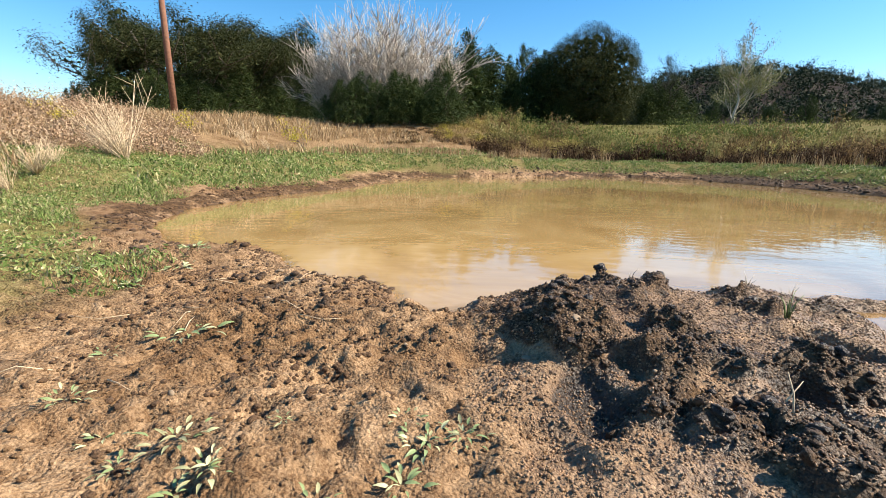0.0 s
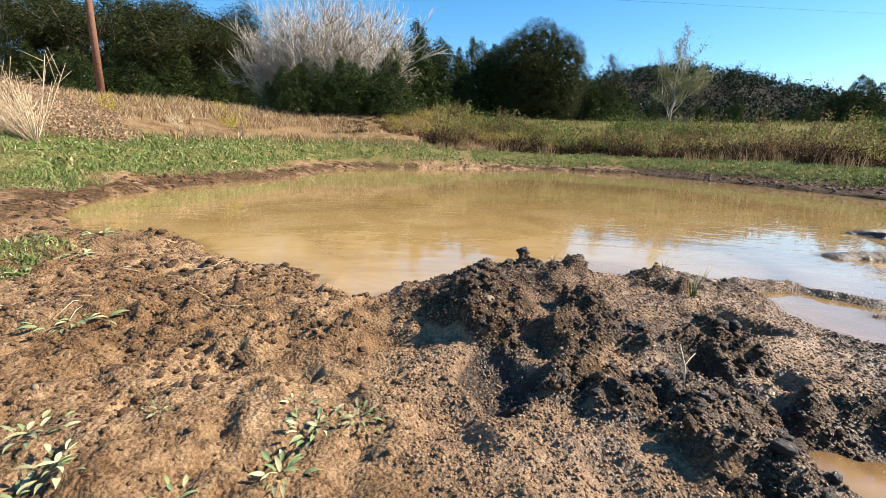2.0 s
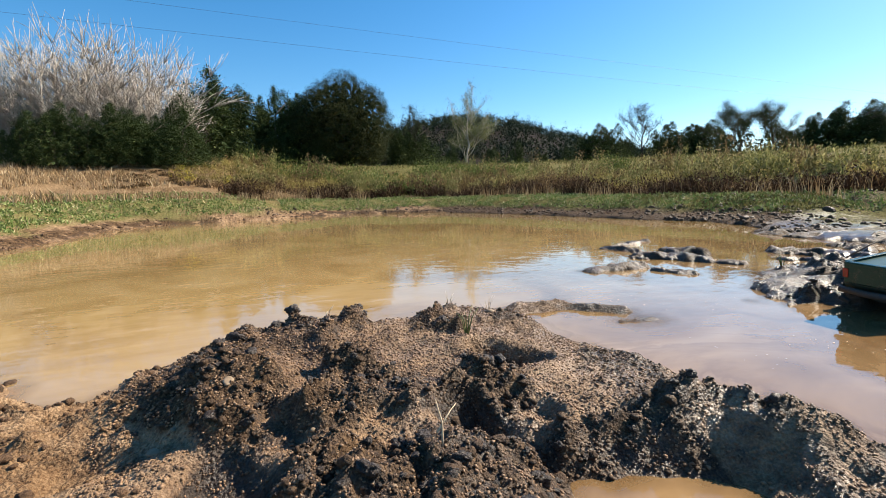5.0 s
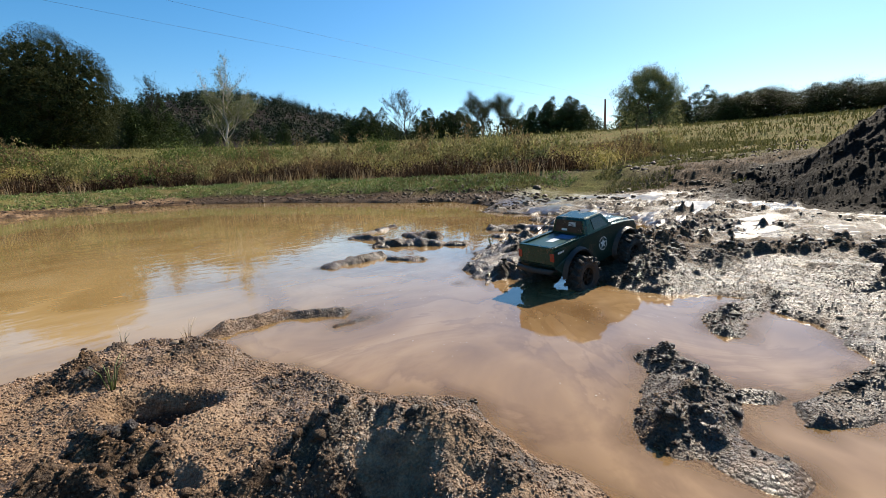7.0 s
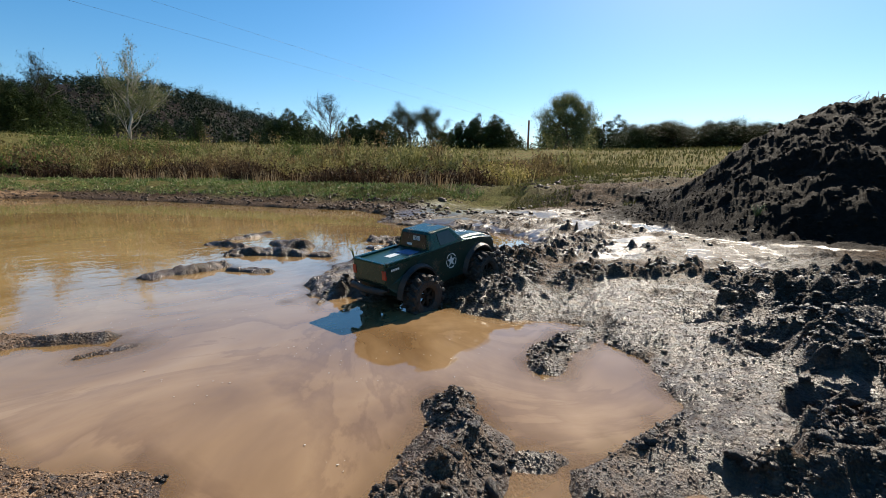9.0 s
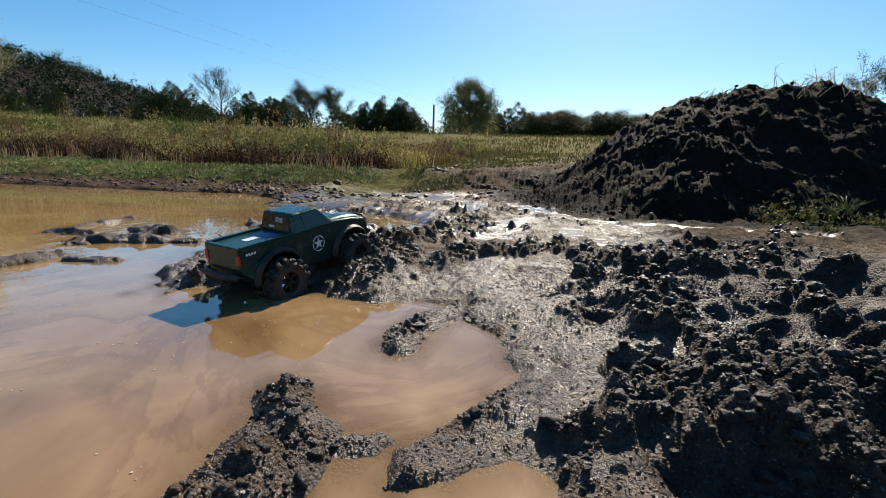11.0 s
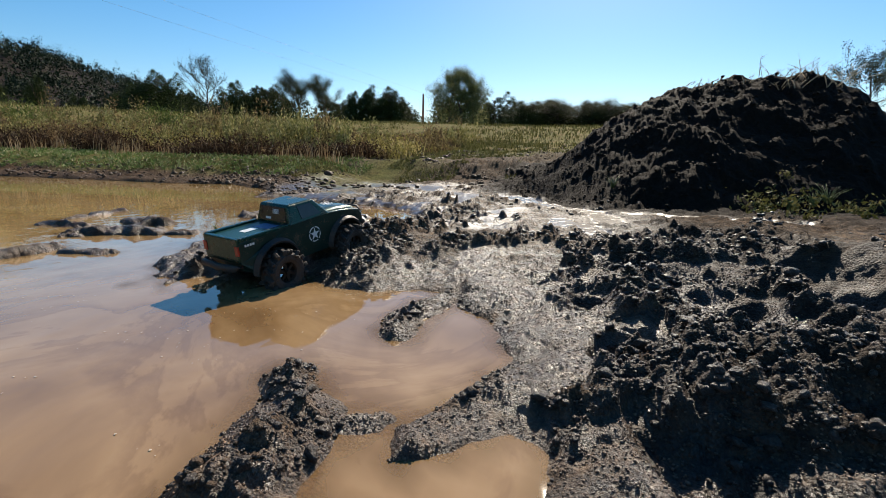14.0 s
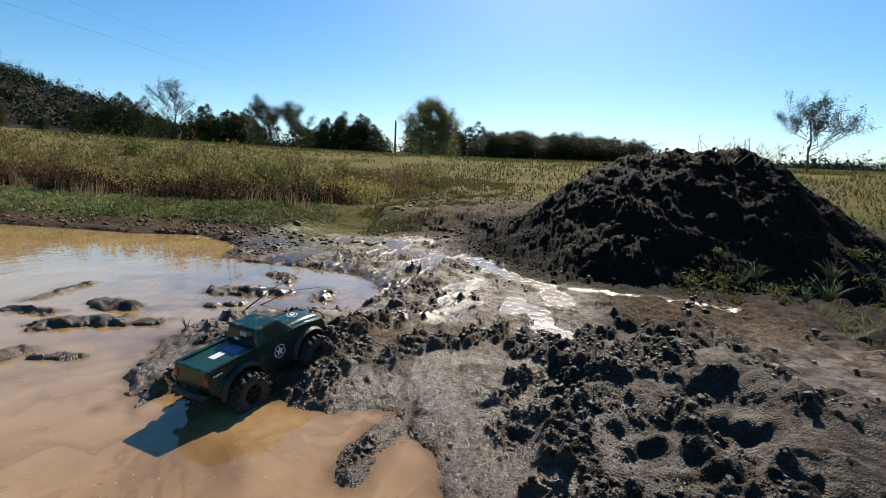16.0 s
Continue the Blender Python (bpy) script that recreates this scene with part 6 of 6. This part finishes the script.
    for k, (w, dx) in enumerate(((0.006, 0), (0.006, 0.009), (0.006, 0.018), (0.007, 0.027))):
        for y in (-0.0868, 0.0868):
            part("lettering_bar", box_mesh("lettering_bar", white, -0.272 + dx, -0.272 + dx + w, y - 0.0006, y + 0.0006, 0.184, 0.191, bevel=0.0001), ob, "small white bar of unreadable lettering")
    # bumpers
    part("rear_bumper", tubes_mesh("rear_bumper", [([(-0.288, -0.088, 0.128), (-0.306, -0.078, 0.124), (-0.310, 0, 0.122), (-0.306, 0.078, 0.124), (-0.288, 0.088, 0.128)], [0.008, 0.010, 0.011, 0.010, 0.008], 8)], black), ob)
    hoop = [([(0.262, -0.085, 0.135), (0.285, -0.07, 0.13), (0.290, 0, 0.13), (0.285, 0.07, 0.13), (0.262, 0.085, 0.135)], [0.010] * 5, 8),
            ([(0.286, -0.05, 0.13), (0.300, -0.046, 0.165), (0.300, -0.03, 0.185), (0.300, 0.03, 0.185), (0.300, 0.046, 0.165), (0.286, 0.05, 0.13)], [0.0045] * 6, 7)]
    part("front_bumper", tubes_mesh("front_bumper", hoop, black), ob, "black bumper with a tube hoop")
    part("grille", box_mesh("grille", black, 0.258, 0.268, -0.05, 0.05, 0.150, 0.176, bevel=0.002), ob)
    for y in (-0.066, 0.066):
        part("headlight", box_mesh("headlight", clear, 0.255, 0.268, y - 0.013, y + 0.013, 0.152, 0.176, bevel=0.003), ob, "muddy clear headlight")
    # wheel-arch flares
    for cx in (-0.162, 0.162):
        for side in (-1, 1):
            bm = bmesh.new()
            rings = []
            for t in range(-2, 183, 12):
                a = math.radians(t)
                c, s = math.cos(a), math.sin(a)
                rings.append([bm.verts.new((cx + r * c, side * y, 0.085 + r * s)) for r, y in ((0.084, 0.084), (0.083, 0.102), (0.089, 0.104), (0.097, 0.088))])
            for p, q in zip(rings, rings[1:]):
                for k in range(4):
                    bm.faces.new((p[k], q[k], q[(k + 1) % 4], p[(k + 1) % 4]))
            for ring in (rings[0], rings[-1]):
                bm.faces.new(ring)
            part("fender_flare", bm_mesh("fender_flare", bm, black), ob, "black wheel-arch flare caked with mud")
    # decals
    door_star, hood_star = star_mesh("star_decal", 0.027, white), star_mesh("star_decal", 0.022, white)
    part("star_decal", door_star, ob, "white star in a broken ring", pose(0.006, -0.0888, 0.152, 90, 0, 0))
    part("star_decal", door_star, ob, "white star in a broken ring", pose(0.006, 0.0888, 0.152, 90, 0, 180))
    part("star_decal", hood_star, ob, "white star in a broken ring", pose(0.165, 0, 0.2192, 0, 4, -90))
    # chassis
    part("chassis", box_mesh("chassis", black, -0.235, 0.235, -0.036, 0.036, 0.078, 0.108, bevel=0.006), ob)
    for cx in (-0.162, 0.162):
        axle = part("axle", tubes_mesh("axle", [([(cx, -0.085, 0.072), (cx, -0.02, 0.072), (cx, 0.03, 0.072), (cx, 0.085, 0.072)], [0.009, 0.020, 0.016, 0.009], 10)], metal), ob)
        for side in (-1, 1):
            part("shock_absorber", tubes_mesh("shock_absorber", [([(cx, side * 0.058, 0.074), (cx + 0.01, side * 0.054, 0.115), (cx + 0.02, side * 0.05, 0.155)], [0.006, 0.010, 0.010], 8)], metal), axle)
    tyre, rim = tyre_mesh(caked), rim_mesh(metal)
    for cx in (-0.162, 0.162):
        for side in (-1, 1):
            hub = bmesh.new()
            bmesh.ops.create_cone(hub, cap_ends=True, segments=10, radius1=0.007, radius2=0.007, depth=0.05, matrix=pose(0, 0, 0, 90))
            wheel = part("wheel", bm_mesh("wheel", hub, metal), ob, "fat muddy off-road wheel", pose(cx, side * 0.105, 0.074, 0, random.uniform(0, 90), 0 if side < 0 else 180))
            part("tyre", tyre, wheel)
            part("rim", rim, wheel)
    return tagged(ob, "green toy pickup truck with fat muddy tyres, standing in shallow water", "toy truck")


toy = toy_truck()
toy.matrix_basis = pose(2.43, 0.824, -0.005, 1.3, -7.3, -12)


# ---- small things on the bank ----
def leaf_mesh(mat):
    """A lance-shaped leaf along x, folded at the rib and arching down."""
    verts, faces = [], []
    for k in range(7):
        f = k / 6
        w = 0.15 * math.sin(math.pi * min(1, 0.06 + 0.94 * f) ** 0.8) + 0.005
        z = 0.42 * f - 0.52 * f * f
        verts += [(f, -w, z + 0.05 * (w > 0.02)), (f, 0, z), (f, w, z + 0.05 * (w > 0.02))]
    for k in range(6):
        i = 3 * k
        faces += [(i, i + 3, i + 4, i + 1), (i + 1, i + 4, i + 5, i + 2)]
    return mesh_from("leaf", verts, faces, mat, True)


LEAF_TONES = [plain(n, c, 0.5, vary=0.25, scale=90, bumpy=0.2, dirt=(0.3, 0.2, 0.11), dirt_amount=0.25) for n, c in
              (("sage_leaf", (0.20, 0.25, 0.10)), ("pale_leaf", (0.46, 0.46, 0.24)), ("dull_leaf", (0.27, 0.26, 0.13)))]
LEAVES = [leaf_mesh(m) for m in LEAF_TONES]


def rosette(x, y, size, count, seed, flat=0.25):
    r = random.Random(seed)
    ob = new("broadleaf_weed")
    ob.matrix_basis = Matrix.Translation(on_ground(x, y, 0.002))
    count = int(count * 2.3)
    for k in range(count):
        a = 360 * k / count + r.uniform(-25, 25)
        s = 0.36 * size * r.uniform(0.55, 1.2)
        off = r.uniform(0, 0.75) * size
        m = pose(off * math.cos(radians(a)), off * math.sin(radians(a)), r.uniform(0, 0.006), r.uniform(-25, 25), -r.uniform(5, 45) * flat * 2, a) @ Matrix.Diagonal((s, s * r.uniform(0.8, 1.25), s, 1))
        part("leaf", LEAVES[r.choice((0, 0, 1, 2))], ob, m=m)
    tagged(ob, "low sage-green weed with lance-shaped leaves in the soil", "plant", "weeds on the bank")


for k, (x, y, s, n) in enumerate([(-0.47, 0.91, 0.085, 12), (-0.86, 1.24, 0.06, 9), (-0.81, 1.41, 0.07, 12), (-0.92, 1.63, 0.08, 12), (-0.46, 0.6, 0.05, 9), (-0.36, 0.55, 0.04, 6), (-0.24, 0.53, 0.055, 8),
                                  (-0.17, 0.48, 0.05, 9), (-0.12, 0.58, 0.03, 5), (0.08, 0.57, 0.05, 11), (0.06, 0.49, 0.06, 8), (0.13, 0.6, 0.045, 9), (-0.03, 0.45, 0.045, 6), (-0.2, 0.46, 0.05, 7),
                                  (-0.56, 0.79, 0.05, 5), (-1.05, 1.3, 0.06, 9), (-1.0, 1.5, 0.06, 9), (0.04, 0.62, 0.035, 6), (-0.29, 0.49, 0.04, 6), (2.04, -0.57, 0.03, 4)]):
    rosette(x, y, s, n, k)


def blade_tuft(x, y, count, height, mat, seed, name="grass_tuft", label="small tuft of thin grass blades in the mud", width=0.003, splay=0.6, z=0.0):
    r = random.Random(seed)
    tubes = []
    for k in range(count):
        a, h = r.uniform(0, 6.283), height * r.uniform(0.5, 1.1)
        s = splay * r.uniform(0.2, 1.0) * h
        c, d = math.cos(a), math.sin(a)
        tubes.append(([(0.1 * s * c, 0.1 * s * d, -0.005), (0.45 * s * c, 0.45 * s * d, 0.6 * h), (s * c, s * d, 0.95 * h)], [width, width * 0.8, width * 0.25], 4))
    ob = new(name, tubes_mesh(name, tubes, mat))
    ob.location = on_ground(x, y, z)
    tagged(ob, label, "plant", "tufts")


GREEN_BLADE = plain("grass_blade", (0.11, 0.14, 0.04), 0.6, vary=0.3, scale=80)
blade_tuft(0.83, 1.05, 9, 0.06, GREEN_BLADE, 1, width=0.0014, splay=1.0)
blade_tuft(1.13, 1.5, 7, 0.07, STALK, 2, width=0.001, splay=0.7, label="thin dry stalks on the muddy ridge")
blade_tuft(0.95, 1.42, 5, 0.05, STALK, 3, width=0.001, splay=0.9, label="thin dry stalks on the muddy ridge")
blade_tuft(0.55, 1.25, 3, 0.04, STALK, 4, width=0.001, splay=0.6, label="thin dry stalks on the muddy ridge")
for k, (x, y, n, h) in enumerate([(4.92, -0.3, 26, 0.12), (4.80, -1.66, 30, 0.16), (4.7, -1.42, 34, 0.14), (4.74, -1.56, 30, 0.13), (4.5, -2.0, 40, 0.2), (4.9, -2.2, 40, 0.2), (4.35, -1.8, 24, 0.12), (4.6, -2.5, 40, 0.2), (3.1, 1.5, 8, 0.09), (2.75, 1.5, 6, 0.08)]):
    blade_tuft(x, y, n, h * 0.8, GREEN_BLADE, 20 + k, width=0.002, splay=1.2, label="green grass tuft at the foot of the dirt pile" if x > 4 else "thin grass standing in the mud")


def stone(x, y, size, seed, mat=None, lift=0.3):
    r = random.Random(seed)
    bm = bmesh.new()
    bmesh.ops.create_icosphere(bm, subdivisions=2, radius=1.0)
    sx, sy, sz = r.uniform(0.8, 1.5), r.uniform(0.6, 1.0), r.uniform(0.4, 0.7)
    for v in bm.verts:
        v.co = Vector((v.co.x * sx, v.co.y * sy, v.co.z * sz)) * (size * (1 + 0.35 * noise.noise(v.co * 1.4 + Vector((seed, 0, 0)))))
    ob = new("stone", bm_mesh("stone", bm, mat or STONE, True))
    ob.matrix_basis = Matrix.Translation(on_ground(x, y, size * lift)) @ pose(0, 0, 0, r.uniform(-15, 15), r.uniform(-15, 15), r.uniform(0, 360))
    tagged(ob, "small pale stone lying on the muddy bank", "stone", "stones")


for k, (x, y, s) in enumerate([(0.24, 0.86, 0.012), (0.265, 0.875, 0.007), (0.34, 0.91, 0.013), (-0.4, 1.14, 0.011), (-0.33, 0.65, 0.010), (1.03, 1.3, 0.016), (1.07, 1.27, 0.012), (-0.2, 0.95, 0.006), (0.0, 0.9, 0.006),
                               (-0.6, 1.0, 0.007), (-0.05, 1.05, 0.007), (0.45, 0.78, 0.007), (0.58, 1.0, 0.006), (0.7, 0.85, 0.007), (0.52, 0.62, 0.008), (0.95, 1.1, 0.008), (2.45, -0.45, 0.012), (2.5, -0.5, 0.01),
                               (2.9, -0.6, 0.014), (2.7, -1.0, 0.012), (-0.5, 1.45, 0.012), (-0.15, 1.38, 0.010), (2.9, -1.25, 0.014), (3.3, -1.4, 0.013), (2.2, 0.02, 0.01)]):
    stone(x, y, s * 0.7, k)


def stick(name, pts, radius, mat, label):
    base = on_ground(*pts[0][:2])
    path = [(p[0] - pts[0][0], p[1] - pts[0][1], p[2]) for p in pts]
    ob = new(name, tubes_mesh(name, [(path, [radius * (1 - 0.6 * k / (len(pts) - 1)) for k in range(len(pts))], 6)], mat))
    ob.location = base
    tagged(ob, label, "stick", "sticks")


stick("stick", [(0.6, 0.66, 0.0), (0.606, 0.675, 0.028), (0.603, 0.69, 0.055)], 0.0018, STALK, "short pale dry stick standing in the mud")
stick("stick", [(0.6, 0.68, 0.012), (0.63, 0.70, 0.03), (0.645, 0.715, 0.03)], 0.0012, STALK, "short pale dry stick standing in the mud")
stick("stick", [(0.62, 1.5, 0.01), (0.72, 1.44, 0.015), (0.82, 1.42, 0.02)], 0.004, BARK, "thin dark twig lying at the water's edge")
stick("stick", [(3.2, 1.52, 0.02), (3.38, 1.45, 0.12), (3.62, 1.42, 0.18)], 0.005, BARK, "thin bare branch leaning out of the mud")
stick("stick", [(3.3, 1.5, 0.02), (3.45, 1.36, 0.1), (3.6, 1.25, 0.1)], 0.004, BARK, "thin bare branch leaning out of the mud")
for k in range(14):
    a, x, y = random.uniform(0, 6.28), random.uniform(-0.75, -0.2), random.uniform(0.6, 1.35)
    L = random.uniform(0.04, 0.13)
    dx, dy = L * math.cos(a), L * math.sin(a)
    g = [on_ground(x + f * dx, y + f * dy).z for f in (0, 0.5, 1)]
    stick("straw", [(x, y, 0.004), (x + dx / 2, y + dy / 2, g[1] - g[0] + 0.006), (x + dx, y + dy, g[2] - g[0] + 0.005)], 0.0011, STALK, "dry straw lying on the sandy soil")


# ---- shrubs on the slope ----
def stalk_shrub(az, dist, tall, seed, count=26, mat=None, flowers=False):
    x, y = bearing(az, dist)
    base = on_ground(x, y)
    r = random.Random(seed)
    tubes, tips = [], []
    lean = Vector((r.uniform(-0.9, 0.3), r.uniform(-0.5, 0.5), 0.0))
    for k in range(count):
        a, out = r.uniform(0, 6.283), r.uniform(0.1, 1.1)
        L = tall * r.choice((0.4, 0.6, 0.8, 1.15)) * r.uniform(0.7, 1.1)
        tip = (Vector((math.cos(a) * out, math.sin(a) * out, 1.0)).normalized() + lean).normalized() * L
        mid = tip * 0.5 + Vector((r.uniform(-1, 1), r.uniform(-1, 1), 0)) * 0.04 * tall
        tubes.append(([(0, 0, -0.03), mid, tip], [0.006 * tall, 0.005 * tall, 0.002 * tall], 4))
        tips += [mid, tip]
        for j in range(2):
            e = tip + Vector((r.uniform(-1, 1), r.uniform(-1, 1), r.uniform(0, 1))) * 0.22 * tall
            tubes.append(([mid.lerp(tip, r.uniform(0.2, 0.9)), e], [0.004 * tall, 0.002 * tall], 3))
            tips.append(e)
    ob = new("flowering_shrub" if flowers else "dead_shrub")
    ob.location = base
    part("stalk_tangle", tubes_mesh("stalk_tangle", tubes, mat or STALK), ob)
    if flowers:
        part("bloom", quads_mesh("bloom", leaf_quads(np.array([tuple(t) for t in tips if t.z > 0.35 * tall]), 0.03 * tall, 0.07 * tall, 12, 0.3, np.random.default_rng(seed)), YELLOW), ob)
    tagged(ob, "shrub with small yellow flowers on the dry slope" if flowers else "dead shrub of pale dry stalks in the grass", "shrub", "slope shrubs")


for k, (az, dist, tall) in enumerate([(133.4, 5.6, 0.6), (134.4, 5.8, 0.4), (140.3, 5.1, 0.3), (142.4, 4.8, 0.26), (138.8, 5.3, 0.2), (120.7, 8.3, 0.36), (118.5, 8.4, 0.2)]):
    stalk_shrub(az, dist, tall, 60 + k, 48)
for k, (az, dist, tall) in enumerate([(114.6, 8.8, 0.5), (126.0, 8.4, 0.36), (136.0, 7.6, 0.34), (97, 11.5, 0.4), (93, 12, 0.3), (84, 12, 0.3)]):
    stalk_shrub(az, dist, tall, 80 + k, 16, BARK, True)


def crest_brush(x, y, tall, seed):
    base = on_ground(x, y)
    r = random.Random(seed)
    tubes = []
    for k in range(26):
        p = Vector((r.uniform(-0.2, 0.2), r.uniform(-0.3, 0.3), -0.03))
        d = Vector((r.uniform(-0.3, 0.3), r.uniform(-1.2, 0.5), r.uniform(0.25, 1.0))).normalized() * tall * r.uniform(0.5, 1.2)
        bow = Vector((0, 0, r.uniform(0.0, 0.2) * tall))
        tubes.append(([p, p + d * 0.5 + bow, p + d], [0.0035, 0.0025, 0.001], 4))
        for j in range(4):
            q = p + d * r.uniform(0.4, 1.0)
            tubes.append(([q, q + Vector((r.uniform(-1, 1), r.uniform(-1, 0.6), r.uniform(0, 1))) * tall * 0.25], [0.0016, 0.0007], 3))
    ob = new("twig_tangle", tubes_mesh("twig_tangle", tubes, STALK))
    ob.location = base
    tagged(ob, "dry twigs and stalks sticking out of the dirt pile", "twigs", kind="stuff")


for k, (x, y, tall) in enumerate([(6.3, -1.75, 0.2), (6.35, -2.05, 0.16), (6.1, -1.9, 0.13), (6.2, -1.2, 0.08), (6.2, -2.5, 0.15)]):
    crest_brush(x, y, tall, 140 + k)


# ---- overhead wires along the field ----
def wire(y, z, sag, label):
    pts = [(x, y, z - sag * (1 - ((x - 25) / 60) ** 2)) for x in range(-35, 86, 4)]
    ob = new("overhead_wire", tubes_mesh("overhead_wire", [(pts, [0.0045] * len(pts), 5)], WIRE))
    tagged(ob, label, "wire", "overhead wires")


wire(24.0, 8.0, 0.5, "thin dark overhead wire crossing the sky")
wire(24.4, 9.1, 0.4, "thin dark overhead wire crossing the sky")


# ---- foam flecks on the shallow pool ----
def foam():
    r = np.random.default_rng(71)
    x, y = r.uniform(1.45, 2.3, 260), r.uniform(0.3, 1.5, 260)
    keep = (land_field(x, y) < -0.05) & (vnoise(x * 5, y * 5, 72) > 0.5)
    x, y = x[keep], y[keep]
    verts, faces = [], []
    for px, py in zip(x, y):
        rad, i = r.uniform(0.0007, 0.0024), len(verts)
        verts += [(px + rad * math.cos(k * 1.047) * r.uniform(0.7, 1.3), py + rad * math.sin(k * 1.047), 0.0012) for k in range(6)]
        faces.append(tuple(range(i, i + 6)))
    tagged(new("foam_flecks", mesh_from("foam_flecks", verts, faces, plain("foam", (0.5, 0.42, 0.32), 0.5))), "pale foam flecks floating on the muddy water", "foam", kind="stuff")


foam()
